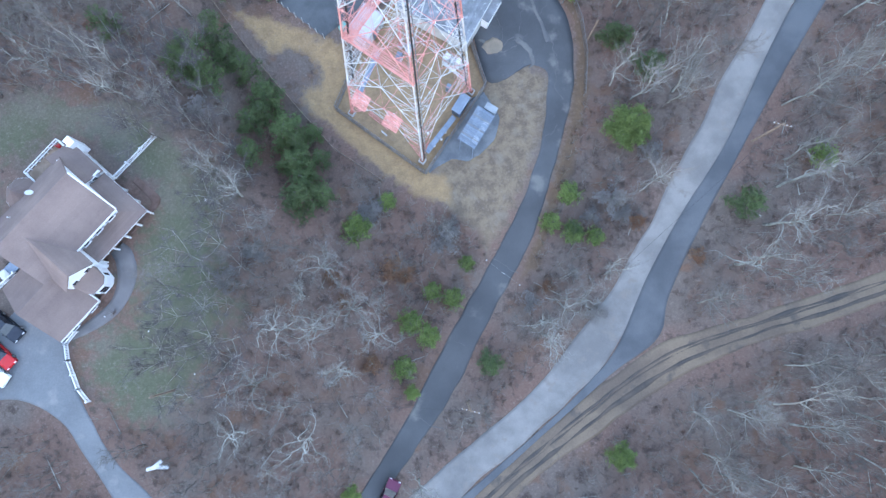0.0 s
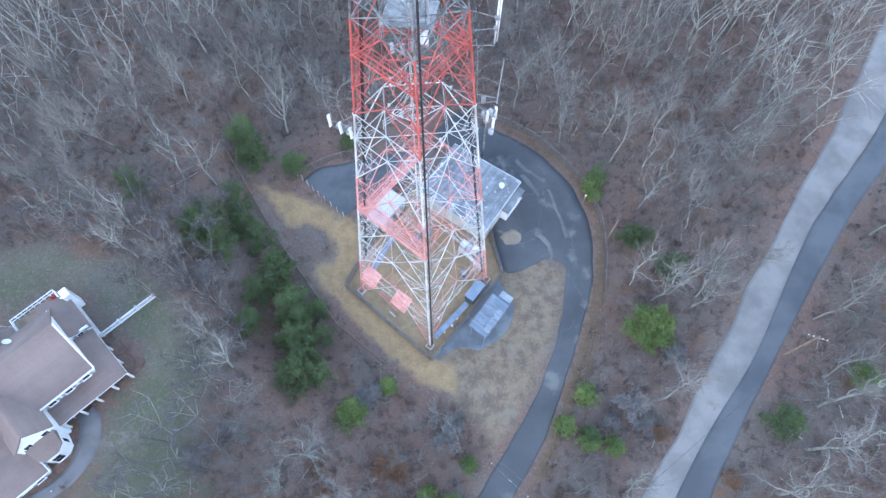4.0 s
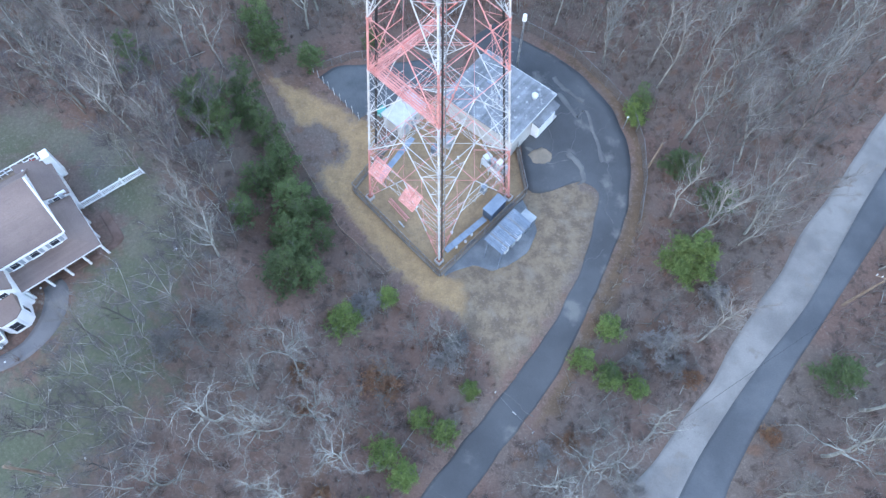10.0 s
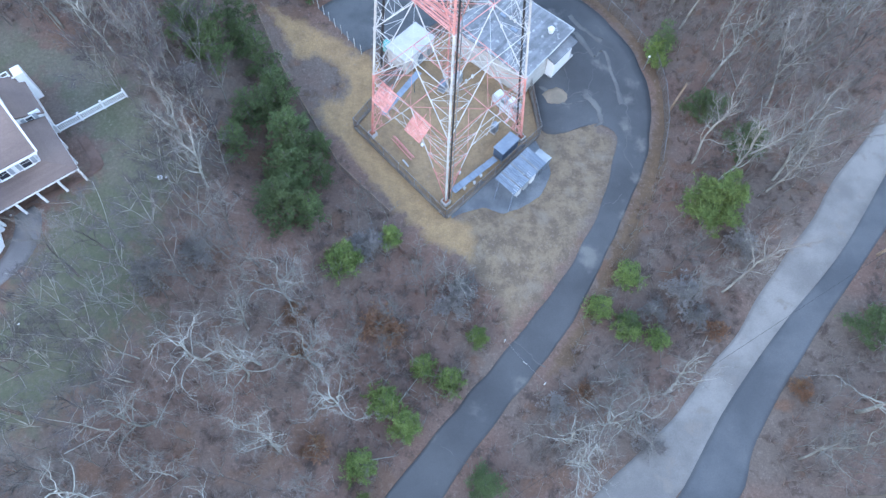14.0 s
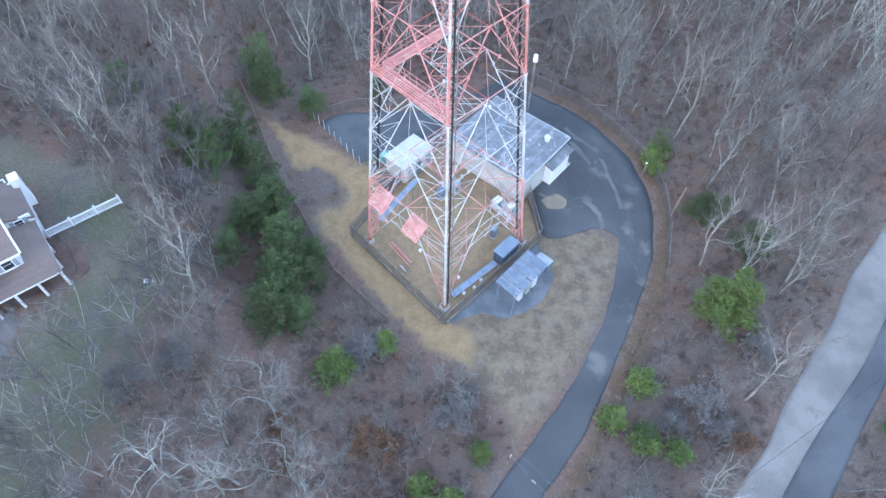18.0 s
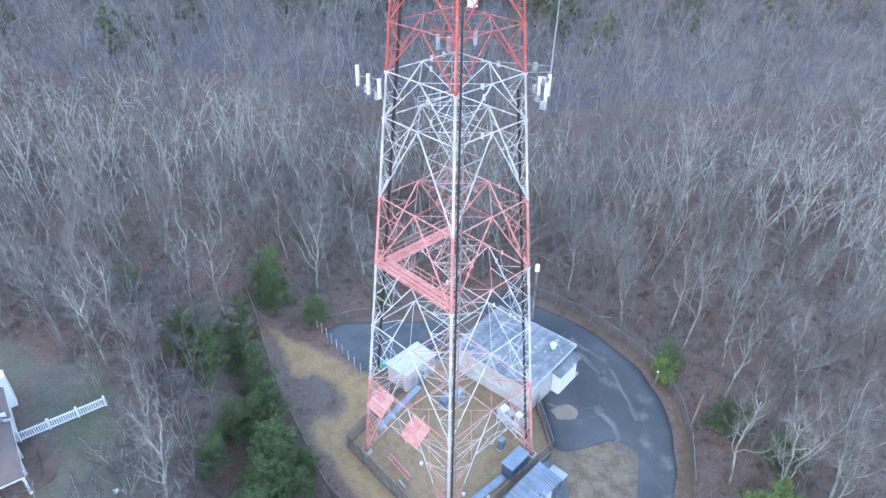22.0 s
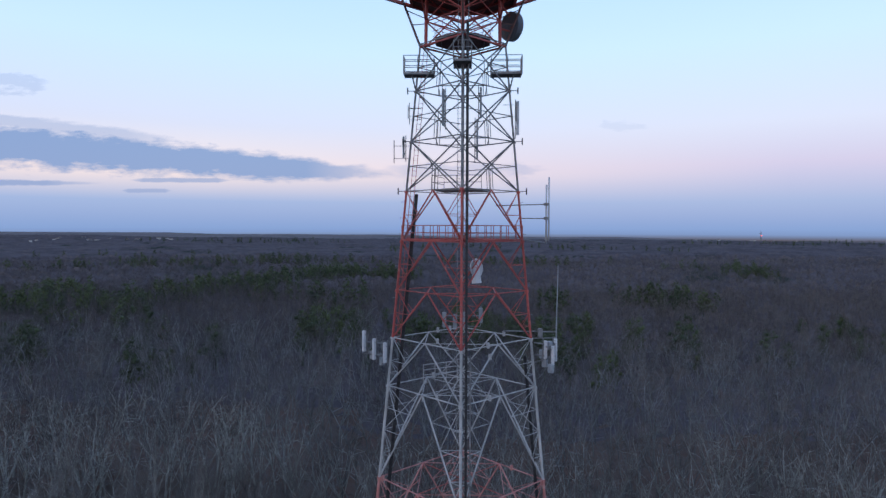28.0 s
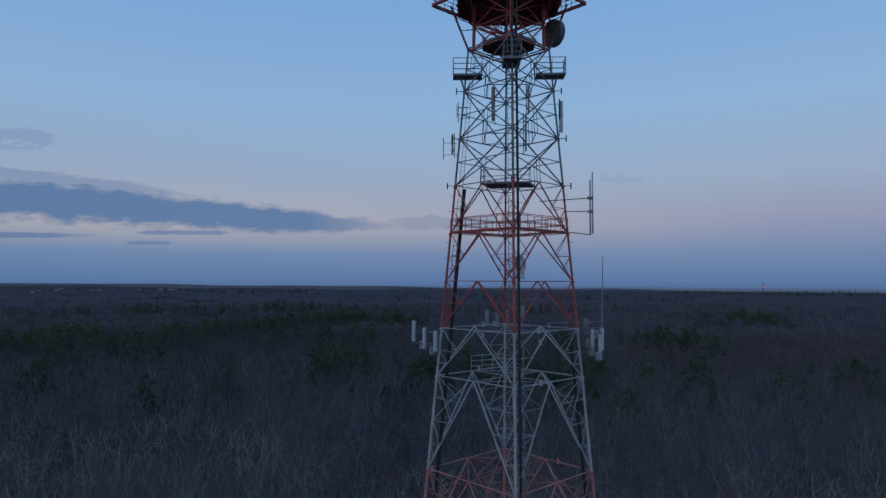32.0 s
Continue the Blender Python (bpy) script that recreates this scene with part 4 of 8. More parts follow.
mids = [(corner(k, 11.7) + corner((k + 1) % 4, 11.7)) / 2 for k in range(4)]
for k in range(4):
    m0, m1 = mids[k], mids[(k + 1) % 4]
    part("plan_bracing", Geo().beam(m0, Vector((0, 0, 11.7)), 0.05), PINK, tower)
    part("plan_bracing", Geo().beam(m0.lerp(m1, 0.5), corner((k + 1) % 4, 11.7), 0.045), PINK, tower)
    for u, v in ((0.25, 0.45), (0.75, 0.55)):
        part("drop_strut", Geo().beam(m0.lerp(m1, u), corner((k + 1) % 4, 0.6).lerp(m0 if u < 0.5 else m1, v), 0.034), PINK, tower)
    for lo_, hi_ in ((18.75, 25.75), (25.75, 32.7), (32.7, 39.75)):
        zt = hi_ - 0.1
        n0, n1 = (corner(k, zt) + corner((k + 1) % 4, zt)) / 2, (corner((k + 1) % 4, zt) + corner((k + 2) % 4, zt)) / 2
        part("drop_strut", Geo().beam(n0.lerp(n1, 0.5), corner((k + 1) % 4, lo_).lerp(corner((k + 1) % 4, hi_), 0.52), 0.034), paint(lo_ + 1), tower)

# inner column above the bend, struts that flare out to the platform
TOP, DECK = 65.1, 68.85
for k in range(4):
    a, b = corner(k, TOP, 2.75), corner(k, DECK, 2.7)
    part("leg", Geo().beam(a, b, 0.13, 8), RED, tower)
    part("horizontal", Geo().beam(corner(k, TOP, 3.15), corner((k + 1) % 4, TOP, 3.15), 0.08), RED, tower)
    c, d = corner((k + 1) % 4, TOP, 2.75), corner((k + 1) % 4, DECK, 2.7)
    mid_a, mid_c = (a + b) / 2, (c + d) / 2
    for p, q in ((a, mid_c), (c, mid_a), (mid_a, d), (mid_c, b), (mid_a, mid_c)):
        part("diagonal", Geo().beam(p, q, 0.055), RED, tower)
    s, e = corner(k, TOP, 3.15), corner(k, DECK - 0.15, 4.55)
    part("flare_strut", Geo().beam(s, e, 0.085, 6), DARKDECK, tower)
    g = Geo().beam(s.lerp(e, 0.45), a.lerp(b, 0.45), 0.04).beam(s.lerp(e, 0.75), a.lerp(b, 0.55), 0.04)
    part("flare_brace", g, DARKDECK, tower)
    # V struts from the column to the edges of the platform
    edge = (corner(k, DECK - 0.2, 6.2) + corner((k + 1) % 4, DECK - 0.2, 6.2)) / 2
    for p in (corner(k, TOP + 1.9, 2.72), corner((k + 1) % 4, TOP + 1.9, 2.72)):
        part("platform_strut", Geo().beam(p, edge, 0.06), RED, tower)


def ring_poly(w, cut):
    """A square on its corner with the corners cut off."""
    pts = []
    for k in range(4):
        c = corner(k, 0, w)
        for o in ((k + 3) % 4, (k + 1) % 4):
            d = corner(o, 0, w) - c
            p = c + d.normalized() * cut
            pts.append((p.x, p.y))
    return pts


deck = part("top_platform", Geo().slab(ring_poly(5.85, 2.8), DECK, DECK + 0.1), DARKDECK, tower, "wide dark steel grating platform")
for k in range(4):
    c, d = corner(k, DECK - 0.06, 6.0), corner((k + 1) % 4, DECK - 0.06, 6.0)
    part("edge_beam", Geo().beam(c, d, 0.15), RED, deck)
    o1, o2 = (corner((k + 1) % 4, DECK, 6.0) - c).normalized(), (corner((k + 3) % 4, DECK, 6.0) - c).normalized()
    part("corner_beam", Geo().beam(c + o1 * 2.9, c + o2 * 2.9, 0.13), RED, deck)
    part("joist", Geo().beam(corner(k, DECK - 0.1, 4.1), corner((k + 1) % 4, DECK - 0.1, 4.1), 0.1), RED, deck)
    g = Geo()
    u = (d - c).normalized()
    n = 8
    for j in range(n + 1):
        p = c + (d - c) * (0.04 + 0.92 * j / n)
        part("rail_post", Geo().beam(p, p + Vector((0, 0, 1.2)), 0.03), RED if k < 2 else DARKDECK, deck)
    for h in (0.45, 0.82, 1.2):
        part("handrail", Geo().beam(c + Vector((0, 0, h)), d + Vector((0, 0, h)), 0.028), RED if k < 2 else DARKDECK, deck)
# the column goes on above the platform
for k in range(4):
    a, b, c, d = corner(k, DECK, 2.7), corner(k, DECK + 5.5, 2.4), corner((k + 1) % 4, DECK, 2.7), corner((k + 1) % 4, DECK + 5.5, 2.4)
    part("leg", Geo().beam(a, b, 0.12, 8), RED, tower)
    for u in (0.5, 1.0):
        part("horizontal", Geo().beam(a.lerp(b, u), c.lerp(d, u), 0.06), RED, tower)
        part("diagonal", Geo().beam(a.lerp(b, u - 0.5), c.lerp(d, u), 0.05), RED, tower)
        part("diagonal", Geo().beam(c.lerp(d, u - 0.5), a.lerp(b, u), 0.05), RED, tower)
inner = part("inner_platform", Geo().slab(ring_poly(2.95, 1.3), TOP + 0.3, TOP + 0.42), DARKDECK, tower, "dark cut-cornered inner platform")
for k in range(4):
    g = Geo()
    for u in (0.3, 0.5, 0.7):
        p = corner(k, TOP + 0.4, 2.9).lerp(corner((k + 1) % 4, TOP + 0.4, 2.9), u)
        g.beam(p, p + Vector((0, 0, 1.1)), 0.025)
    for h in (0.55, 1.1):
        g.beam(corner(k, TOP + 0.4 + h, 2.9).lerp(corner((k + 1) % 4, TOP + 0.4 + h, 2.9), 0.22), corner(k, TOP + 0.4 + h, 2.9).lerp(corner((k + 1) % 4, TOP + 0.4 + h, 2.9), 0.78), 0.022)
    part("guard_rail", g, RED, inner)

# work balconies at three corners
for k in (0, 1, 3):
    rad = corner(k, 0, 1).normalized()
    tan = Vector((-rad.y, rad.x, 0))
    z = 62.95
    pts = [rad * r + tan * s for r, s in ((2.1, -0.62), (4.35, -0.62), (4.35, 0.62), (2.1, 0.62))]
    balcony = part("balcony", Geo().slab([(p.x, p.y) for p in pts], z, z + 0.16), GALV, tower, "galvanised work balcony with guard rails")
    g = Geo()
    for p in pts:
        part("rail_post", Geo().beam((p.x, p.y, z), (p.x, p.y, z + 1.38), 0.04), GALV, balcony)
    for p in (rad * 3.3 + tan * 0.62, rad * 3.3 - tan * 0.62, rad * 4.35):
        part("rail_post", Geo().beam((p.x, p.y, z), (p.x, p.y, z + 1.38), 0.028), GALV, balcony)
    for h in (0.5, 0.94, 1.38):
        for p, q in zip(pts[:3], pts[1:]):
            part("handrail", Geo().beam((p.x, p.y, z + h), (q.x, q.y, z + h), 0.032), GALV, balcony)
    for s in (-0.5, 0.5):
        p, q = rad * 3.75 + tan * s, rad * half(61.85) + tan * s * 0.1
        part("knee_brace", Geo().beam((p.x, p.y, z), (q.x, q.y, 61.85), 0.05), GALV, balcony)


def walkway(a, b, z, wide, inward, colour, rails=True, solid=True):
    """A grating walkway from a to b with posts and three rails on both sides."""
    a, b = Vector((a[0], a[1], z)), Vector((b[0], b[1], z))
    d = (b - a).normalized()
    s = Vector((inward[0], inward[1], 0)).normalized() * wide
    g = Geo()
    if solid:
        for j in range(5):
            o = s * (j + 0.5) / 5
            g.beam(a + o, b + o, 0.075)
    else:
        g.beam(a + s, b + s, 0.05)
    walk_part = part("walkway", g, colour, tower, "painted open grating walkway with guard rails")
    for o in (Vector(), s):
        part("toe_board", Geo().beam(a + o + Vector((0, 0, 0.06)), b + o + Vector((0, 0, 0.06)), 0.06), colour, walk_part)
        if rails:
            g = Geo()
            n = max(3, int((b - a).length / 1.5))
            for j in range(n + 1):
                p = a.lerp(b, j / n) + o
                part("rail_post", Geo().beam(p, p + Vector((0, 0, 1.1)), 0.035), colour, walk_part)
            for h in (0.55, 1.1):
                part("handrail", Geo().beam(a + o + Vector((0, 0, h)), b + o + Vector((0, 0, h)), 0.032), colour, walk_part)
    g = Geo()
    n = int((b - a).length / 0.9)
    for j in range(n):
        p = a.lerp(b, (j + 0.5) / n)
        g.beam(p + Vector((0, 0, 0.09)), p + s + Vector((0, 0, 0.09)), 0.03)
    part("tread", g, colour, walk_part)


w = half(25.75)
walkway((-w, 0.1), (-0.4, -w + 0.5), 25.85, 1.25, (1, 1), PINK)
walkway((-w, 0.1), (-0.5, w - 0.4), 25.85, 1.15, (1, -1), PINK)
w = half(50.7)
for p, q, o in (((-w, 0), (0, -w), (1, 1)), ((0, -w), (w, 0), (-1, 1)), ((w, 0), (0, w), (-1, -1)), ((0, w), (-w, 0), (1, -1))):
    walkway(p, q, 50.75, 0.7, o, RED, True, False)
part("rest_platform", Geo().slab([(-2.2, -0.9), (1.4, -1.6), (2.2, 0.9), (-1.4, 1.6)], 54.4, 54.52), GALV, tower)
g = Geo()
for s in (0, 1):
    for p, q in (((-2.2, -0.9), (1.4, -1.6)), ((-2.2, -0.9), (-1.4, 1.6))):
        g.beam((p[0], p[1], 55.0 + 0.5 * s), (q[0], q[1], 55.0 + 0.5 * s), 0.03)
for p in ((-2.2, -0.9), (-0.4, -1.25), (1.4, -1.6), (-1.4, 1.6)):
    g.beam((p[0], p[1], 54.4), (p[0], p[1], 55.5), 0.03)
part("guard_rail", g, GALV, tower)
g = Geo()
for h in (0.4, 0.8, 1.2):
    g.beam((-2.9, 0.6, 40.0 + h), (-0.3, 2.2, 40.0 + h), 0.035)
for u in (0, 0.33, 0.66, 1):
    g.beam((-2.9 + 2.6 * u, 0.6 + 1.6 * u, 39.8), (-2.9 + 2.6 * u, 0.6 + 1.6 * u, 41.25), 0.035)
part("guard_rail", g, WHITE, tower)


def run_up(k, lo, hi, off, wide, deep, name, m, label=""):
    """A cable run that follows a leg at an offset."""
    p, q = corner(k, lo) + Vector(off), corner(k, hi) + Vector(off)
    d = (q - p).normalized()
    s = d.cross(Vector((0, 1, 0))).normalized() * wide / 2
    u = s.cross(d).normalized() * deep / 2
    vs = [e + a * s + b * u for e in (p, q) for a, b in ((-1, -1), (1, -1), (1, 1), (-1, 1))]
    part(name, Geo().add(vs, [(3, 2, 1, 0), (4, 5, 6, 7), (0, 1, 5, 4), (1, 2, 6, 5), (2, 3, 7, 6), (3, 0, 4, 7)]), m, tower, label)


run_up(0, 0.9, 66.0, (0.34, 0.05, 0), 0.17, 0.14, "cable_run", BLACKC, "thick bundle of black coaxial cables")
run_up(0, 1.0, 43.0, (0.62, 0.15, 0), 0.10, 0.08, "cable_run", GALV)
run_up(3, 12.5, 54.2, (0.75, 0.35, 0), 0.26, 0.16, "cable_run", BLACKC, "thick bundle of black coaxial cables")
run_up(1, 2.5, 42.0, (-0.55, 0.4, 0), 0.22, 0.16, "cable_run", BLACKC, "thick bundle of black coaxial cables")
for k, off in ((0, (0.1, 0.45, 0)), (0, (0.42, 0.5, 0))):
    run_up(k, 50.0, 69.0, off, 0.07, 0.07, "conduit", GALV)
# climbing ladders
for k, lo, hi, off in ((0, 1.0, 69.0, Vector((-0.1, 0.55, 0))), (3, 43.0, 65.0, Vector((0.45, 0.1, 0)))):
    g = Geo()
    p, q = corner(k, lo) + off, corner(k, hi) + off
    s = Vector((0.2, 0, 0)) if k == 0 else Vector((0.14, 0.14, 0))
    g.beam(p - s, q - s, 0.028).beam(p + s, q + s, 0.028)
    n = int((hi - lo) / 0.38)
    for j in range(n):
        c = p.lerp(q, (j + 0.5) / n)
        g.beam(c - s, c + s, 0.016, 3)
    part("ladder", g, GALV if k == 0 else RED, tower)
# small aviation-light brackets on the corners, step bolts
for z in (54.4, 58.1, 61.85):
    for k in (1, 3):
        c, rad = corner(k, z), corner(k, 0, 1).normalized()
        e = c + rad * 0.62
        g = Geo().beam(c, e, 0.035).beam(e - Vector((0, 0, 0.24)), e + Vector((0, 0, 0.24)), 0.05, 6)
        part("corner_bracket", g, BLACKC, tower)
rb = random.Random(5)
for k in range(4):
    g = Geo()
    for j in range(34):
        z = 14 + j * 1.2
        c, rad = corner(k, z), corner(k, 0, 1).normalized()
        g.beam(c, c + Vector((rad.x, rad.y, 0)) * 0.33, 0.022, 4)
    tagged(part("step_bolts", g, GALV, tower), kind="stuff")
# insulator-like junction boxes dotted over the bracing
for j in range(26):
    lo, hi = rb.choice(list(zip(LEVELS[1:6], LEVELS[2:7])))
    k = rb.randrange(4)
    top = (corner(k, hi) + corner((k + 1) % 4, hi)) / 2
    p = top.lerp(corner(k, lo), rb.uniform(0.05, 0.6)) if rb.random() < 0.5 else corner(k, hi).lerp(top, rb.uniform(0.1, 0.9))
    part("junction_box", Geo().box((p.x, p.y, p.z + 0.05), (0.2, 0.2, 0.42), rb.uniform(0, 1.5), 0, 0.03), paint(p.z), tower)
# two slatted ice shields on the lowest ring
for c in (Vector((-7.0, -1.9, 10.2)), Vector((-3.3, -5.6, 10.2))):
    d, nrm = Vector((0.707, -0.707, 0)), Vector((-0.45, -0.45, 0.77))
    up = nrm.cross(d)
    shield = part("ice_shield", Geo().beam(c - up * 1.1, c + up * 1.1, 0.05), PINK, tower, "chalky red slatted ice shield panel")
    for p, q in ((-d * 1.15 - up * 1.1, d * 1.15 - up * 1.1), (-d * 1.15 + up * 1.1, d * 1.15 + up * 1.1), (-d * 1.15 - up * 1.1, -d * 1.15 + up * 1.1), (d * 1.15 - up * 1.1, d * 1.15 + up * 1.1), (-d * 1.15, d * 1.15)):
        part("frame_bar", Geo().beam(c + p, c + q, 0.06), PINK, shield)
    for j in range(14):
        o = up * (-1.03 + 2.06 * j / 13)
        part("slat", Geo().sheet([c - d * 1.12 + o - up * 0.055, c + d * 1.12 + o - up * 0.055, c + d * 1.12 + o + up * 0.055, c - d * 1.12 + o + up * 0.055], 0.02), PINK, shield)
    part("bracket", Geo().beam(c - up * 0.8, c + Vector((0.9, 0.9, 1.2)), 0.06).beam(c + up * 0.8, c + Vector((0.9, 0.9, 1.2)), 0.06), PINK, shield)

# ---- antennas on the tower ----
def panel_antenna(at, tall, wide, label, group, m=None, face=0.0, pole=True):
    x, y, z = at
    ob = thing("panel_antenna", (x, y, z), label, "antenna", group)
    part("radome", Geo().box((x, y, z + tall / 2), (wide, wide * 0.55, tall), face, 0, 0.05), m or PANELW, ob)
    if pole:
        px, py = x - math.sin(face) * -0.22, y + math.cos(face) * 0.22
        part("mount_pole", Geo().beam((px, py, z - 0.25), (px, py, z + tall + 0.1), 0.035, 6), GALV, ob)
        for h in (0.2, 0.8):
            part("clamp", Geo().box((x / 2 + px / 2, y / 2 + py / 2, z + tall * h), (0.14, 0.2, 0.08), face), GALV, ob)
    return ob


def sector_mount(name, a, b, z, legpt, label):
    """Two boom pipes off a leg with a face pipe on which antennas hang."""
    ob = thing(name, (*legpt, z), label, "antenna mount")
    for h in (0.0, 0.9):
        part("face_pipe", Geo().beam((*a, z + h), (*b, z + h), 0.05, 6), GALV, ob)
        part("boom", Geo().beam((*legpt, z + h), ((a[0] + b[0]) / 2, (a[1] + b[1]) / 2, z + h), 0.055, 6), GALV, ob)
    part("brace", Geo().beam((*legpt, z - 0.6), ((a[0] + b[0]) / 2, (a[1] + b[1]) / 2, z), 0.04, 6), GALV, ob)
    return ob


sector_mount("sector_mount", (-7.5, -0.1), (-5.5, -1.2), 42.2, (-5.45, 0.0), "galvanised pipe mount on a tower leg")
for p, zt, tall in (((-7.33, -0.3), 42.35, 1.6), ((-6.49, -0.8), 41.85, 1.6), ((-5.63, -1.3), 41.7, 1.55)):
    panel_antenna((*p, zt), tall, 0.32, "white panel antenna on the pipe mount", "sector antennas", face=0.9)
for p, zt in (((-7.0, -0.2), 41.6), ((-6.2, -0.6), 41.2)):
    ob = single("radio_unit", Geo().box((p[0] + 0.3, p[1], zt + 0.5), (0.4, 0.3, 0.6), 0.9, 0, 0.04), PANELG, "grey remote radio unit behind an antenna", "radio unit", "radio units")
sector_mount("sector_mount", (7.1, -0.3), (6.1, -1.8), 42.2, (5.45, 0.0), "galvanised pipe mount on a tower leg")
for p, zt, tall in (((6.2, -0.8), 42.0, 1.4), ((6.66, -1.3), 41.6, 1.5), ((6.97, -0.5), 41.8, 1.7)):
    panel_antenna((*p, zt), tall, 0.3, "pale panel antenna crowded on the pipe mount", "sector antennas", face=-0.9)
for p, zt in (((6.0, -0.3), 41.9), ((6.5, -0.6), 42.6), ((6.5, -1.6), 41.1), ((6.2, -0.5), 41.3)):
    single("radio_unit", Geo().box((p[0], p[1], zt + 0.4), (0.42, 0.32, 0.62), -0.9, 0, 0.04), PANELG, "grey remote radio unit behind an antenna", "radio unit", "radio units")
sector_mount("sector_mount", (-1.6, 6.4), (1.6, 6.4), 43.3, (0.0, 5.3), "galvanised pipe mount on a tower leg")
for p, zt in (((-1.5, 6.4), 43.2), ((-0.6, 6.4), 43.0), ((0.2, 6.4), 43.2), ((1.6, 6.4), 43.6)):
    panel_antenna((*p, zt), 1.3, 0.34, "pale panel antenna on the far side mount", "sector antennas", m=PANELG)

# whip antennas on side arms
arm = thing("whip_antenna", (5.2, 0.2, 43.6), "slim pale whip antenna on a long side arm", "antenna", "whip antennas")
part("boom", Geo().beam((3.2, 1.6, 43.7), (7.1, 0.1, 43.9), 0.045, 6).beam((5.1, 0.1, 43.4), (7.1, 0.1, 43.45), 0.045, 6), GALV, arm)
part("bracket", Geo().box((5.9, 0.1, 43.8), (0.35, 0.3, 0.7), 0, 0, 0.03), GALV, arm)
part("mast", Geo().beam((7.1, 0.1, 43.2), (7.12, 0.1, 45.0), 0.055, 6), PANELG, arm)
part("whip", Geo().beam((7.12, 0.1, 45.0), (7.2, 0.1, 48.9), 0.045, 6, 0.03), PANELG, arm, "tapered fibreglass whip")
arm = thing("collinear_antenna", (4.3, 0, 52.0), "tall white twin collinear antenna on side arms", "antenna", "whip antennas")
part("radome", Geo().beam((6.3, 0.2, 50.6), (6.3, 0.2, 54.9), 0.07, 8), PANELW, arm, smooth=True)
part("radome", Geo().beam((6.5, 0.3, 50.7), (6.5, 0.3, 55.5), 0.06, 8), PANELW, arm, smooth=True)
for p, q in (((2.6, 1.8, 53.4), (6.2, 0.05, 53.45)), ((4.3, 0, 52.4), (6.2, 0, 52.4)), ((4.5, 0, 50.8), (6.3, 0, 50.6))):
    part("boom", Geo().beam(p, q, 0.04, 6), GALV, arm)
part("clamp", Geo().box((6.25, 0, 53.45), (0.36, 0.3, 0.2)).box((6.25, 0, 52.4), (0.3, 0.3, 0.2)), GALV, arm)

# dishes
dish = thing("dish_antenna", (0.5, 4.75, 47.9), "white shrouded microwave dish on the rear leg", "dish antenna")
part("reflector", Geo().dome((0.95, 4.1, 48.4), 0.78, 0.35, (0.75, -0.62, 0.1), 20, 5, 0.1), PANELW, dish, smooth=True)
part("shroud", Geo().beam((1.05, 4.0, 49.1), (1.2, 3.9, 47.2), 0.22, 8, 0.4), PANELW, dish)
part("mount", Geo().beam((0, 4.95, 47.4), (0.9, 4.2, 48.4), 0.06, 6).beam((0, 4.9, 48.9), (0.9, 4.2, 48.4), 0.05, 6), GALV, dish)
dish = thing("drum_dish", (3.2, 1.2, 66.6), "large dark weathered drum dish with rusty face", "dish antenna")
part("drum", Geo().dome((3.75, 1.5, 67.0), 1.08, 0.2, (0.80, 0.58, 0.02), 28, 5, 0.5), DISHD, dish, smooth=False)
part("rim", Geo().dome((3.7, 1.46, 67.0), 1.0, 0.2, (-0.80, -0.58, 0), 28, 4, 0.1), RUST, dish, "rust-stained back shell")
for p, q in (((2.75, 0, 66.4), (3.7, 1.4, 66.6)), ((2.75, 0, 68.2), (3.7, 1.4, 67.6))):
    part("mount_bar", Geo().beam(p, q, 0.08, 6), RED, dish)

# upper panels and dipoles
for p, t, wd, m in (((-1.35, -2.35, 58.9), 2.6, 0.26, PANELG), ((1.3, -2.4, 59.4), 2.2, 0.2, PANELG), ((4.1, 0.1, 58.6), 2.5, 0.26, PANELW), ((1.05, -2.9, 56.5), 2.8, 0.18, PANELG), ((-4.4, 0.1, 56.9), 1.6, 0.2, PANELG)):
    panel_antenna(p, t, wd, "long grey panel antenna high on the tower", "upper panel antennas", m=m, face=0.785 if p[0] < 0 else -0.785)
for x, z, tall in ((-5.1, 56.5, 1.7), (-3.95, 59.4, 1.6), (3.95, 59.6, 1.6), (-4.05, 59.8, 1.0)):
    ob = thing("dipole_antenna", (x, 0.0, z), "slender dipole antenna on stub arms", "antenna", "dipole antennas")
    part("element", Geo().beam((x, 0, z), (x, 0, z + tall), 0.03, 6), BLACKC, ob)
    for h in (0.2, 0.75):
        part("stub", Geo().beam((x, 0, z + tall * h), (x * 0.76, 0, z + tall * h), 0.022, 5), GALV, ob)
# antennas standing on the top platform
for x, y, tall, m in ((-4.55, -1.5, 2.2, PANELW), (-2.6, -3.4, 1.7, PANELG), (-0.9, -5.0, 1.5, PANELG), (4.4, -1.2, 2.4, PANELG), (3.9, -2.0, 2.0, PANELG), (4.7, 0.4, 2.1, PANELG)):
    ob = panel_antenna((x, y, DECK + 0.35), tall, 0.36, "panel antenna standing above the platform edge", "platform antennas", m=m, face=0.785 if x < 0 else -0.785)
    single("radio_unit", Geo().box((x + (0.45 if x < 0 else -0.45), y + 0.3, DECK + 0.9), (0.42, 0.3, 0.6), 0.6, 0, 0.04), PANELG, "grey remote radio unit on the platform rail", "radio unit", "radio units")

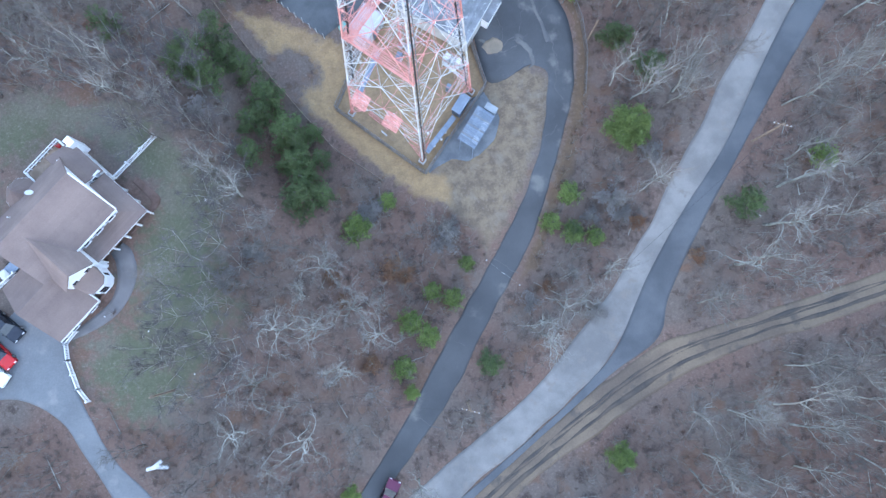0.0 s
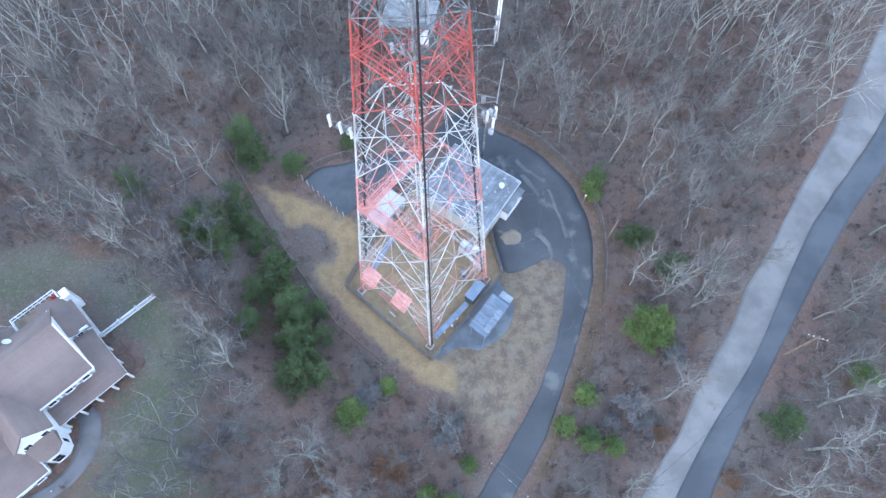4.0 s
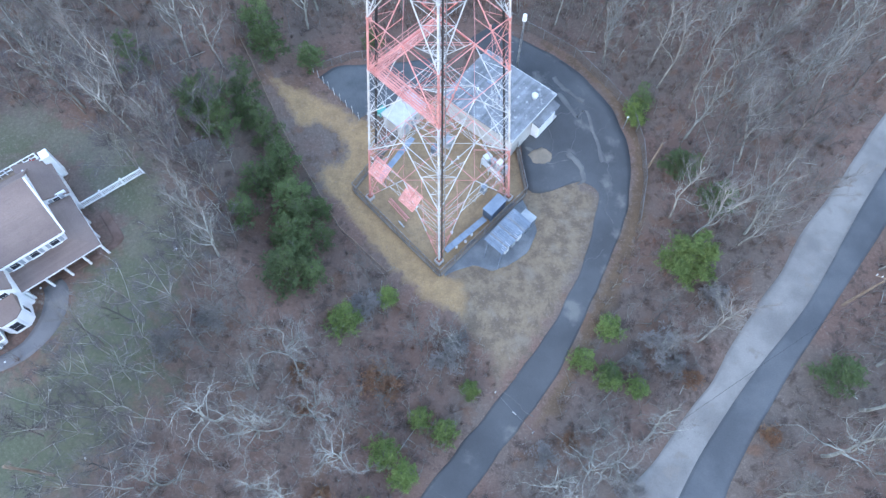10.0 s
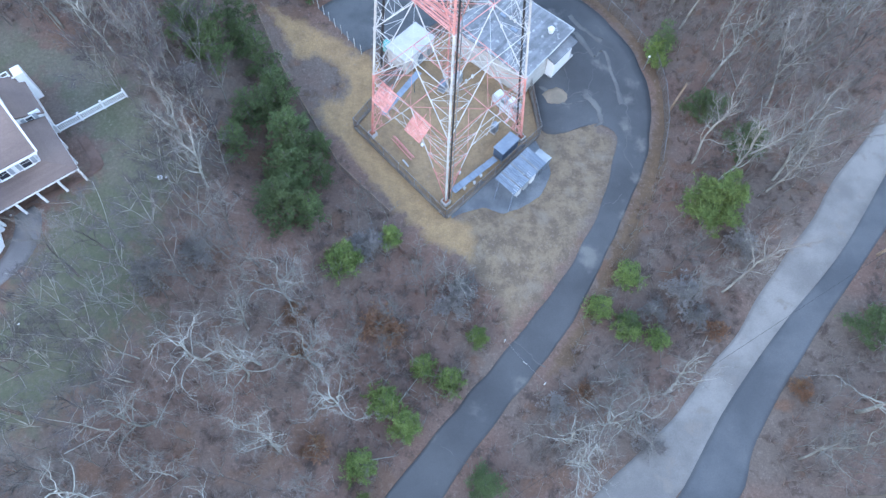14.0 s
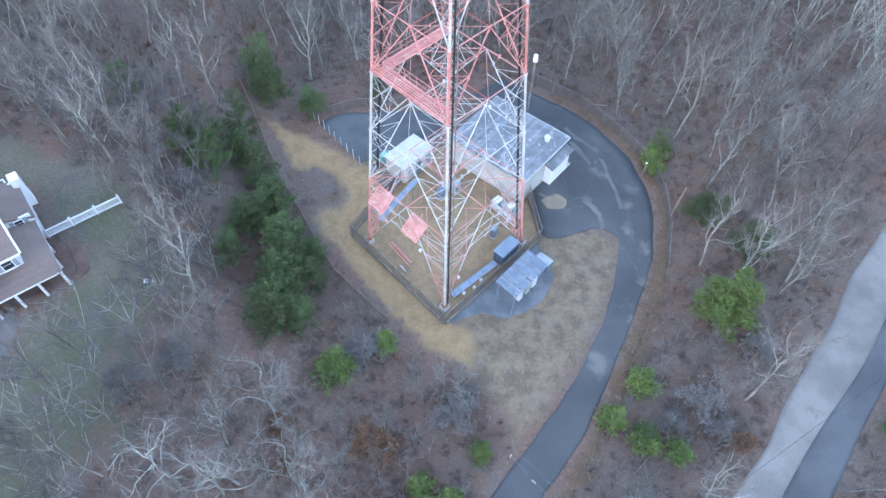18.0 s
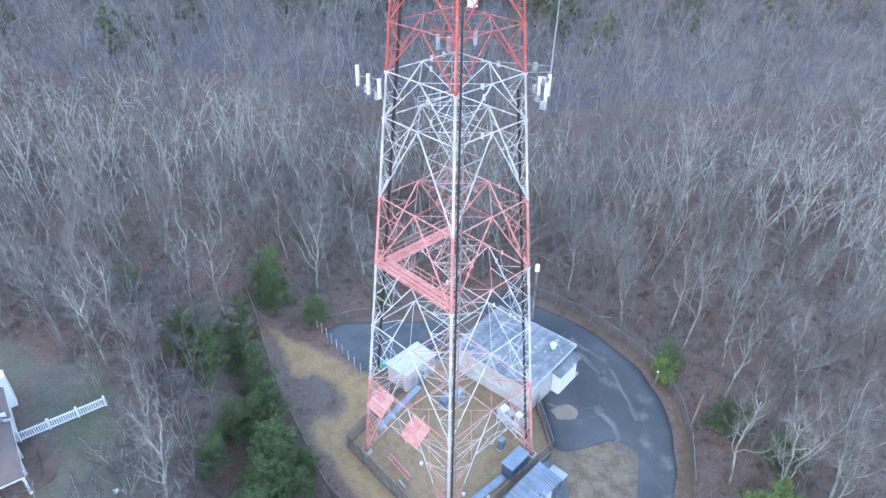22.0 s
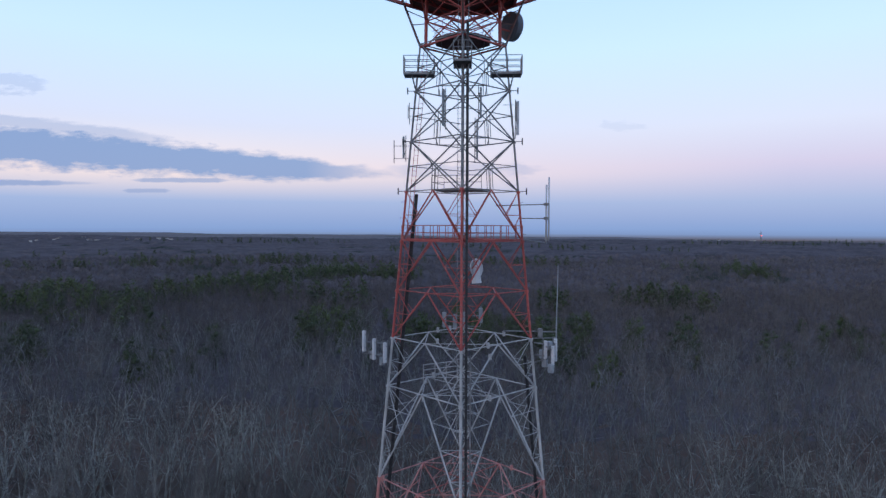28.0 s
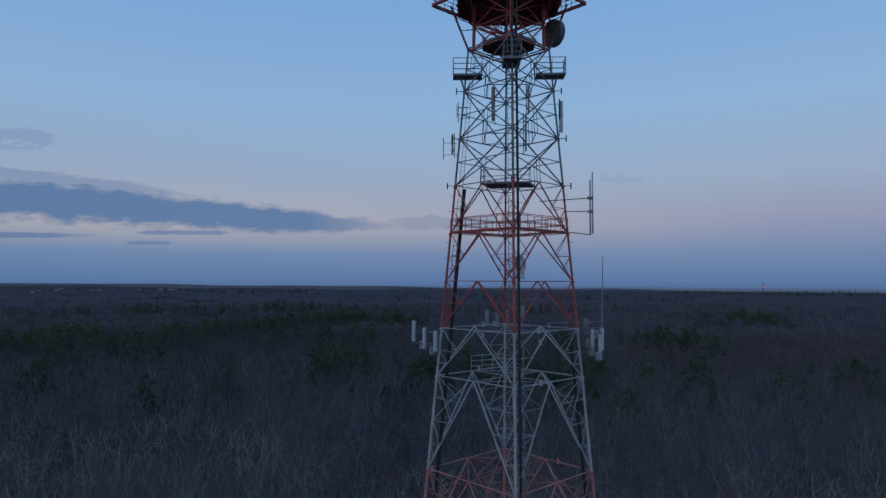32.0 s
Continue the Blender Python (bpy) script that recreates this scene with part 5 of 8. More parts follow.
# ---- fences ----
def fence(name, pts, tall, label, post_gap=3.0, post_mat=GALV, fabric=CHAIN, rail=True, post_r=0.04):
    ob = thing(name, (pts[0][0], pts[0][1], gz(*pts[0])), label, "fence")
    for (x0, y0), (x1, y1) in zip(pts, pts[1:]):
        n = max(1, round(math.hypot(x1 - x0, y1 - y0) / post_gap))
        line = [(x0 + (x1 - x0) * j / n, y0 + (y1 - y0) * j / n) for j in range(n + 1)]
        for j, (x, y) in enumerate(line[:-1] if (x1, y1) != pts[-1] else line):
            z = gz(x, y)
            part("post", Geo().beam((x, y, z - 0.2), (x, y, z + tall + 0.05), post_r, 6).beam((x, y, z + tall + 0.05), (x, y, z + tall + 0.12), post_r * 1.3, 6, 0.01), post_mat, ob)
        for (xa, ya), (xb, yb) in zip(line, line[1:]):
            za, zb = gz(xa, ya), gz(xb, yb)
            if rail:
                part("top_rail", Geo().beam((xa, ya, za + tall), (xb, yb, zb + tall), 0.032, 6), post_mat, ob)
            if fabric:
                nx_, ny_ = -(yb - ya), xb - xa
                l = math.hypot(nx_, ny_)
                nx_, ny_ = nx_ / l * 0.004, ny_ / l * 0.004
                g = Geo().add([(xa + nx_, ya + ny_, za + 0.03), (xb + nx_, yb + ny_, zb + 0.03), (xb + nx_, yb + ny_, zb + tall), (xa + nx_, ya + ny_, za + tall)], [(0, 1, 2, 3)])
                part("mesh_panel", g, fabric, ob)
    return ob


fence("compound_fence", [(-3.5, 13.2), (-11.5, 1.0), (0.1, -11.3), (11.6, 0.6), (10.4, 9.2)], 2.1, "chain-link fence with steel posts round the tower base", 2.9)
KERBM = surface("mossy_kerb_concrete", (0.17, 0.15, 0.132), (0.115, 0.10, 0.09), 0.5, 0.9, 0.3, 0, 14, 0.3, 0.1, (0.21, 0.19, 0.17))
kerb_line = [(-3.5, 13.2), (-11.5, 1.0), (0.1, -11.3), (11.6, 0.6), (10.4, 9.2)]
for (x0, y0), (x1, y1) in zip(kerb_line, kerb_line[1:]):
    length = math.hypot(x1 - x0, y1 - y0)
    g = Geo().box(((x0 + x1) / 2, (y0 + y1) / 2, 0.12), (length - 0.3, 0.24, 0.62), math.atan2(y1 - y0, x1 - x0), 0, 0.04)
    single("trim_compound_kerb", g, KERBM, "low stained concrete kerb wall under the compound fence", "kerb", kind="structure")
fence("boundary_fence", [(-27.46, 21.24), (-25.6, 17.82), (-23.25, 12.92), (-20.66, 8.14), (-16.54, 1.15), (-12.72, -5.19), (-6.51, -11.24)], 1.7, "weathered dark chain-link boundary fence in the leaves", 3.2, WOODPOLE)
fence("road_fence", [(8.48, 32.49), (13.3, 28.79), (20.05, 24.25), (24.25, 18.95), (27.36, 13.89), (28.15, 8.14), (27.81, 2.66), (26.22, -3.53)], 1.9, "chain-link fence following the bend of the access road", 3.0)
fence("gravel_pad_fence", [(-18.16, 19.69), (-14.97, 16.01), (-11.36, 12.33)], 1.5, "low row of pale posts beside the gravel pad", 1.3, WHITE, None, False, 0.05)
fence("gravel_pad_fence", [(-18.16, 19.69), (-13.02, 22.06), (-6.06, 23.9)], 1.5, "pale posts at the back of the gravel pad", 1.6, GALV, CHAIN, True, 0.04)

# cable gate across the access road with its sign
gate = thing("cable_gate", (6.7, -25.9, gz(6.7, -25.9)), "thin cable gate across the access road with a small white sign", "gate")
for x, y in ((6.7, -25.7), (10.9, -30.3)):
    z = gz(x, y)
    part("post", Geo().beam((x, y, z - 0.2), (x, y, z + 1.0), 0.07, 8), WHITE, gate)
pts = [Vector((6.7 + 4.2 * u, -25.7 - 4.6 * u, gz(9, -27) + 0.95 - 0.5 * math.sin(math.pi * u))) for u in np.linspace(0, 1, 9)]
part("cable", Geo().pipe(pts, 0.014, 5), GALV, gate)
part("sign_plate", Geo().box((8.85, -28.1, gz(9, -27) + 0.42), (0.55, 0.03, 0.4), -0.68), WHITE, gate, "blank white sign plate")

# ---- equipment building ----
ax, ay = 15.55, 13.5
AU, AV = Vector((-0.71, -0.855, 0)), Vector((-0.64, 0.53, 0))


def at_bld(u, v):
    p = Vector((ax, ay, 0)) + AU * u + AV * v
    return (p.x, p.y)


BZ = gz(12, 12)
bld = thing("equipment_building", (ax, ay, BZ), "low pale block equipment building with a streaked metal roof", "building")
for (u0, v0), (u1, v1) in zip(((0.35, 0.35), (8.2, 0.35), (8.2, 13.6), (0.35, 13.6)), ((8.2, 0.35), (8.2, 13.6), (0.35, 13.6), (0.35, 0.35))):
    a, b = Vector((*at_bld(u0, v0), 0)), Vector((*at_bld(u1, v1), 0))
    d = (b - a).normalized()
    n = Vector((-d.y, d.x, 0)) * 0.22
    part("wall", Geo().slab([(p.x, p.y) for p in (a, b, b + n, a + n)], BZ - 0.5, BZ + 4.2), WALLW, bld)
for j in range(28):
    v0, v1 = -0.2 + 14.4 * j / 28, -0.2 + 14.4 * (j + 1) / 28
    lift = 0.006 * (j % 2)
    corners = [(*at_bld(-0.2, v0 + 0.01), BZ + 4.62 + lift), (*at_bld(8.75, v0 + 0.01), BZ + 4.32 + lift), (*at_bld(8.75, v1 - 0.01), BZ + 4.32 + lift), (*at_bld(-0.2, v1 - 0.01), BZ + 4.62 + lift)]
    part("roof_panel", Geo().sheet(corners, 0.12), TINROOF, bld)
part("fascia", Geo().beam((*at_bld(-0.22, -0.22), BZ + 4.5), (*at_bld(8.75, -0.22), BZ + 4.2), 0.13), WHITE, bld)
part("fascia", Geo().beam((*at_bld(-0.22, -0.22), BZ + 4.5), (*at_bld(-0.22, 14.2), BZ + 4.5), 0.13), WHITE, bld)
px, py = at_bld(1.9, 2.1)
part("roof_vent", Geo().beam((px, py, BZ + 4.4), (px, py, BZ + 5.1), 0.34, 12).beam((px, py, BZ + 5.1), (px, py, BZ + 5.35), 0.48, 12, 0.3), PANELW, bld, "white round roof vent")
for u, v in ((4.5, 6.5), (3.6, 9.5), (5.6, 4.0)):
    px, py = at_bld(u, v)
    part("roof_duct", Geo().box((px, py, BZ + 4.62), (0.5, 0.9, 0.3), 0.88, 0, 0.04), BLUESTEEL, bld)
# entrance annex
AZ0 = gz(13, 9)
annex = part("annex", Geo().slab([at_bld(0.5, 0.36), at_bld(0.5, -1.2), at_bld(4.0, -1.2), at_bld(4.0, 0.36)], AZ0 - 0.4, AZ0 + 3.2), SIDING, bld, "white entrance annex")
part("annex_roof", Geo().sheet([(*at_bld(0.0, 0.3), AZ0 + 3.62), (*at_bld(4.4, 0.3), AZ0 + 3.62), (*at_bld(4.4, -1.55), AZ0 + 3.3), (*at_bld(0.0, -1.55), AZ0 + 3.3)], 0.12), TINROOF, annex)
part("door", Geo().slab([at_bld(0.46, 0.05), at_bld(0.46, -1.0), at_bld(0.53, -1.0), at_bld(0.53, 0.05)], AZ0, AZ0 + 2.1), WOODPOLE, annex, "brown metal door")
part("door_step", Geo().slab([at_bld(-0.4, 0.2), at_bld(-0.4, -1.2), at_bld(0.48, -1.2), at_bld(0.48, 0.2)], AZ0 - 0.2, AZ0 + 0.18), CONC, annex)

# slim monopole behind the building
mono = thing("monopole", (11.1, 20.6, gz(11.1, 20.6)), "slim grey pole with a white lamp head behind the building", "pole")
part("shaft", Geo().beam((11.1, 20.6, gz(11.1, 20.6) - 0.2), (11.1, 20.6, 10.9), 0.2, 10, 0.13), GALV, mono)
part("head", Geo().beam((11.1, 20.6, 10.9), (11.1, 20.6, 11.8), 0.32, 12, 0.26), LAMPW, mono, "white cylindrical lamp head")
# pole lamp on the bend
lamp = thing("yard_lamp", (26, 11.6, gz(26, 11.6)), "short steel yard lamp beside the bend", "lamp post")
part("post", Geo().beam((26, 11.6, gz(26, 11.6) - 0.2), (26, 11.6, gz(26, 11.6) + 2.6), 0.06, 8), GALV, lamp)
part("lamp_head", Geo().box((26, 11.6, gz(26, 11.6) + 2.7), (0.26, 0.22, 0.16), 0.4, 0, 0.04), LAMPW, lamp, "white lamp head")

# ---- canopy with equipment racks ----
CZ = gz(8.5, -6)
can = thing("equipment_canopy", (8.5, -6.0, CZ), "steel equipment canopy with a slatted grey roof", "canopy")


def at_can(u, v):
    # u away from the fence, v along it towards the front leg
    p = Vector((9.6, -3.45, 0)) + Vector((0.74, -0.67, 0)) * u + Vector((-0.67, -0.74, 0)) * v
    return p.x, p.y


for u, v in ((0.15, 0.2), (2.4, 0.2), (0.15, 5.4), (2.4, 5.4)):
    part("post", Geo().beam((*at_can(u, v), CZ - 0.2), (*at_can(u, v), CZ + 3.0), 0.07, 6), BLUESTEEL, can)
for v in (0.2, 2.0, 3.7, 5.4):
    part("rafter", Geo().beam((*at_can(-0.1, v), CZ + 3.2), (*at_can(2.6, v), CZ + 2.95), 0.07), BLUESTEEL, can)
for j in range(22):
    v0, v1 = -0.1 + 5.9 * j / 22, -0.1 + 5.9 * (j + 1) / 22
    rise = 0.03 * (j % 2)
    part("slat", Geo().sheet([(*at_can(-0.2, v0 + 0.035), CZ + 3.30 + rise), (*at_can(2.75, v0 + 0.035), CZ + 3.05 + rise), (*at_can(2.75, v1 - 0.035), CZ + 3.05 + rise), (*at_can(-0.2, v1 - 0.035), CZ + 3.30 + rise)], 0.05), TINROOF if j % 6 == 5 else BLUESTEEL, can)
for u, v in ((2.4, 5.4), (0.15, 5.4)):
    part("stay", Geo().beam((*at_can(u, v), CZ + 2.9), (*at_can(u + 0.5, v + 1.1), CZ), 0.05), BLUESTEEL, can)
for u, v, s, h, m, lb in ((2.0, 1.5, 0.8, 1.7, PANELW, "white radio equipment cabinet under the canopy"), (2.0, 2.7, 0.8, 1.5, PANELG, "grey radio equipment cabinet under the canopy"), (2.0, 4.0, 0.75, 1.9, PANELW, "white radio equipment cabinet under the canopy"), (0.6, 1.5, 0.8, 1.7, PANELG, "grey radio equipment cabinet under the canopy"), (0.6, 3.2, 0.8, 1.7, PANELG, "grey radio equipment cabinet under the canopy")):
    x, y = at_can(u, v)
    cab = thing("equipment_cabinet", (x, y, CZ), lb, "cabinet", "canopy cabinets")
    part("body", Geo().box((x, y, CZ + 0.15 + h / 2), (s, s, h), 0.84, 0, 0.04), m, cab)
    part("plinth", Geo().box((x, y, CZ + 0.06), (s * 0.95, s * 0.95, 0.24), 0.84), CONC, cab)
x, y = at_can(1.5, -1.2)
ac = thing("generator_box", (x, y, CZ), "blue-grey boxed generator beside the canopy", "generator")
part("body", Geo().box((x, y, CZ + 1.0), (1.0, 1.8, 1.7), 0.84, 0, 0.06), BLUESTEEL, ac)
part("lid", Geo().box((x, y, CZ + 1.88), (1.1, 1.9, 0.1), 0.84, 0, 0.03), PANELG, ac)

# ---- inside the compound ----
shel = thing("raised_shelter", (7.15, -2.25, gz(7, -2)), "dark blue-grey equipment shelter raised on a steel frame", "equipment shelter")
U, V = Vector((0.67, 0.74, 0)), Vector((0.74, -0.67, 0))
base = Vector((7.15, -2.25, 0))
for a in (-1, 1):
    for b in (-1, 1):
        p = base + U * 1.35 * a + V * 0.58 * b
        part("stilt", Geo().beam((p.x, p.y, gz(7, -1) - 0.2), (p.x, p.y, 0.8), 0.07, 6), BLUESTEEL, shel)
part("body", Geo().box((base.x, base.y, 1.55), (3.0, 1.4, 1.7), math.atan2(U.y, U.x), 0, 0.05), BLUEDARK, shel)
part("lid", Geo().box((base.x, base.y, 2.46), (3.15, 1.55, 0.14), math.atan2(U.y, U.x), 0, 0.04), BLUESTEEL, shel)
for j in range(4):
    p = base + V * 0.72 + U * (-1.08 + 0.72 * j)
    part("door_panel", Geo().box((p.x, p.y, 1.55), (0.64, 0.05, 1.45), math.atan2(U.y, U.x), 0, 0.01), BLUEDARK, shel)
tray = thing("ice_bridge", (3.2, -6.0, gz(3, -6)), "galvanised cable ice bridge from the front leg to the shelter", "cable bridge")
a, b = Vector((0.8, -8.3, 1.3)), Vector((5.9, -3.7, 1.3))
d = (b - a).normalized()
s = Vector((-d.y, d.x, 0)) * 0.38
for o in (s, -s):
    part("side_rail", Geo().beam(a + o, b + o, 0.05), BLUESTEEL, tray)
for j in range(26):
    c = a.lerp(b, (j + 0.5) / 26)
    part("rung", Geo().sheet([c - s - d * 0.13, c + s - d * 0.13, c + s + d * 0.13, c - s + d * 0.13], 0.03), BLUESTEEL, tray)
for u in (0.12, 0.5, 0.88):
    c = a.lerp(b, u)
    part("post", Geo().beam((c.x, c.y, gz(c.x, c.y) - 0.2), (c.x, c.y, 1.26), 0.06, 6), GALV, tray)
part("cable", Geo().beam(a - Vector((0, 0, 0.12)), b - Vector((0, 0, 0.12)), 0.12, 6), BLACKC, tray)
tray = thing("ice_bridge", (-5, 4.5, gz(-5, 4)), "blue-grey cable ice bridge from the pale shelter to a leg", "cable bridge")
a, b = Vector((-7.9, 1.2, 2.7)), Vector((-3.6, 7.6, 2.9))
d = (b - a).normalized()
s = Vector((-d.y, d.x, 0)) * 0.35
for o in (s, -s):
    part("side_rail", Geo().beam(a + o, b + o, 0.05), BLUESTEEL, tray)
for j in range(26):
    c = a.lerp(b, (j + 0.5) / 26)
    part("rung", Geo().sheet([c - s - d * 0.15, c + s - d * 0.15, c + s + d * 0.15, c - s + d * 0.15], 0.03), BLUESTEEL, tray)
for u in (0.15, 0.85):
    c = a.lerp(b, u)
    part("post", Geo().beam((c.x, c.y, gz(c.x, c.y) - 0.2), (c.x, c.y, 2.7), 0.06, 6), GALV, tray)

# prefabricated pale shelter behind the tower
SZ = gz(-5.5, 11.5)
sh = thing("radio_shelter", (-4.85, 12.3, SZ), "pale prefabricated radio shelter with a flat stained roof", "shelter")
sc, sa = Vector((-4.85, 12.3, 0)), math.radians(48)
part("body", Geo().box((sc.x, sc.y, SZ + 1.35), (5.2, 3.3, 2.7), sa, 0, 0.05), WALLW, sh)
part("roof", Geo().box((sc.x, sc.y, SZ + 2.8), (5.6, 3.65, 0.2), sa, 0, 0.06), PALEROOF, sh, "flat pale stained roof")
dr = sc + Vector((math.sin(sa), -math.cos(sa), 0)) * 1.72
part("door", Geo().box((dr.x, dr.y, SZ + 1.1), (0.95, 0.06, 2.05), sa, 0, 0.01), BLUESTEEL, sh, "blue-grey steel door")
for o in (-1.6, 1.7):
    p = dr + Vector((math.cos(sa), math.sin(sa), 0)) * o
    part("air_conditioner", Geo().box((p.x, p.y, SZ + 1.4), (0.8, 0.4, 1.5), sa, 0, 0.04), PANELG, sh)
single("storage_tub", Geo().box((-8.2, 13.4, gz(-8.2, 13.4) + 0.5), (1.3, 0.9, 1.0), sa, 0, 0.08), surface("teal_plastic", (0.06, 0.32, 0.28), (0.08, 0.36, 0.32), 1, 0.5), "teal plastic storage tub behind the shelter", "tub")
for k, (x, y, w, h, m, nm, lb) in enumerate(((6.5, 5.6, 1.1, 1.5, PANELW, "equipment_cabinet", "white equipment cabinet beside a tower leg"), (7.3, 5.0, 0.9, 1.3, PANELG, "equipment_cabinet", "grey equipment cabinet beside a tower leg"), (8.1, 4.6, 0.9, 1.6, PANELW, "equipment_cabinet", "white equipment cabinet beside a tower leg"), (8.9, 4.0, 0.8, 1.3, PANELG, "equipment_cabinet", "grey equipment cabinet beside a tower leg"), (5.9, 1.0, 0.8, 1.5, BLUESTEEL, "equipment_cabinet", "blue-grey cabinet standing in the grass"), (1.2, 8.4, 1.2, 1.4, PANELG, "equipment_cabinet", "grey cabinet under the tower"), (-0.6, 7.2, 1.1, 1.2, BLUESTEEL, "equipment_cabinet", "blue-grey cabinet under the tower"))):
    z = gz(x, y)
    cab = thing(nm, (x, y, z), lb, "cabinet", "compound cabinets")
    part("body", Geo().box((x, y, z + 0.15 + h / 2), (w, w * 0.8, h), 0.74 + 0.05 * k, 0, 0.04), m, cab)
    part("plinth", Geo().box((x, y, z + 0.06), (w * 1.1, w * 0.9, 0.24), 0.74 + 0.05 * k), CONC, cab)
    part("door", Geo().box((x + 0.42 * w * math.sin(0.74), y - 0.42 * w * math.cos(0.74), z + 0.15 + h / 2), (w * 0.8, 0.04, h * 0.85), 0.74 + 0.05 * k, 0, 0.01), m, cab)
rack = thing("pipe_rack", (7.4, 2.0, gz(7, 2)), "white pipe rack along the fence by a leg", "rack")
for j in range(4):
    p = Vector((5.6, 4.7, 0)).lerp(Vector((8.6, 1.3, 0)), j / 3)
    part("post", Geo().beam((p.x, p.y, gz(p.x, p.y) - 0.1), (p.x, p.y, 2.4), 0.06, 6), WHITE, rack)
for z in (1.4, 2.0, 2.4):
    part("pipe", Geo().beam((5.6, 4.7, z), (8.6, 1.3, z), 0.09, 8), WHITE, rack)
# spare steel lying in the grass
sp = thing("spare_lattice", (-5.3, -1.9, gz(-5, -2)), "faded red steel truss piece lying in the grass", "steel scrap")
a, b = Vector((-6.6, -0.4, gz(-6, -1) + 0.25)), Vector((-4.1, -3.4, gz(-4, -3) + 0.25))
for o in (Vector((0.18, 0.18, 0)), Vector((-0.18, -0.18, 0)), Vector((0, 0, 0.32))):
    part("chord", Geo().beam(a + o, b + o, 0.06), PINK, sp)
g = Geo()
for j in range(9):
    g.beam(a.lerp(b, j / 9) + Vector((0.18, 0.18, 0)), a.lerp(b, (j + 1) / 9) + Vector((-0.18, -0.18, 0)), 0.035)
part("lacing", g, PINK, sp)
single("white_bracket", Geo().beam((-5.3, -3.5, gz(-5, -4) + 0.08), (-4.6, -4.4, gz(-4, -4) + 0.08), 0.12), WHITE, "white steel offcut lying in the grass", "steel scrap")
for x, y in ((1.6, -5.2), (3.4, -6.5), (4.2, -5.5), (2.2, -7.3), (-3.0, -1.4)):
    g = Geo().beam((x, y, gz(x, y) - 0.05), (x, y, gz(x, y) + 0.3), 0.16, 8, 0.13).beam((x, y, gz(x, y) + 0.3), (x, y, gz(x, y) + 0.36), 0.2, 8)
    single("ground_marker", g, PANELW, "short white ground marker in the compound", "marker", "ground markers")

# ---- utility poles and wires ----
def utility_pole(x, y, tall, lean=(0, 0), arm=True):
    z = gz(x, y)
    ob = thing("utility_pole", (x, y, z), "weathered wooden utility pole", "utility pole", "utility poles")
    tip = Vector((x + lean[0], y + lean[1], z + tall))
    part("shaft", Geo().beam((x, y, z - 0.3), tip, 0.17, 10, 0.12), WOODPOLE, ob)
    if arm:
        part("crossarm", Geo().beam(tip + Vector((-1.1, 0.5, -0.5)), tip + Vector((1.1, -0.5, -0.5)), 0.07), WOODPOLE, ob)
        for u in (-1, -0.5, 0.5, 1):
            q = tip + Vector((1.05 * u, -0.48 * u, -0.43))
            part("insulator", Geo().beam(q, q + Vector((0, 0, 0.2)), 0.05, 6), LAMPW, ob)
    return tip


t1 = utility_pole(48.66, -15.68, 9.0)
t2 = utility_pole(28.69, 5.18, 4.2, (0.9, 1.1), False)
t3 = utility_pole(0.04, -45.8, 9.0)
t4 = utility_pole(-38, -35.72, 8.5, (0.3, 0), False)
for a, b, sag in ((t1, t3, 1.6), (t3, t4, 1.2)):
    ob_pts = [a.lerp(b, u) - Vector((0, 0, 4 * sag * u * (1 - u) + 0.25)) for u in np.linspace(0, 1, 25)]
    single("overhead_wire", Geo().pipe(ob_pts, 0.022, 4), BLACKC, "thin black overhead wire between the poles", "wire", "overhead wires")

# ---- the house ----
HO, HU, HV = Vector((-40.45, -11.4, 0)), Vector((-0.743, -0.592, 0)), Vector((-0.592, 0.743, 0))
HT = math.atan2(HU.y, HU.x)


def hp(u, v, z=None):
    p = HO + HU * u + HV * v
    return (p.x, p.y) if z is None else (p.x, p.y, z)


HZ = 3.75
house = thing("house", (*hp(6, 5), HZ), "large white two-storey house with brown shingle roofs", "house")


def hwall(name, u0, v0, u1, v1, lo, hi, material=None, thick=0.2, label=""):
    a, b = Vector(hp(u0, v0, 0)), Vector(hp(u1, v1, 0))
    d = (b - a).normalized()
    n = Vector((-d.y, d.x, 0)) * thick / 2
    return part(name, Geo().slab([(p.x, p.y) for p in (a + n, b + n, b - n, a - n)], lo, hi), material or SIDING, house, label)


def roof_plane(corners, courses, label="brown shingle roof slope", over=0.16):
    """A roof slope: eave pair first, ridge pair after, in overlapping shingle courses."""
    a, b, c, d = (Vector(p) for p in corners)
    slope = part("roof_slope", Geo().sheet([a, b, c, d], over), SHINGLE, house, label)
    nrm = (b - a).cross(d - a).normalized()
    if nrm.z < 0:
        nrm = -nrm
    for j in range(courses):
        u0, u1 = j / courses, min(1, (j + 1.08) / courses)
        q = [a.lerp(d, u0) + nrm * 0.035, b.lerp(c, u0) + nrm * 0.035, b.lerp(c, u1) + nrm * 0.012, a.lerp(d, u1) + nrm * 0.012]
        part("shingle_course", Geo().sheet(q, 0.02), SHINGLE, slope)
    return slope


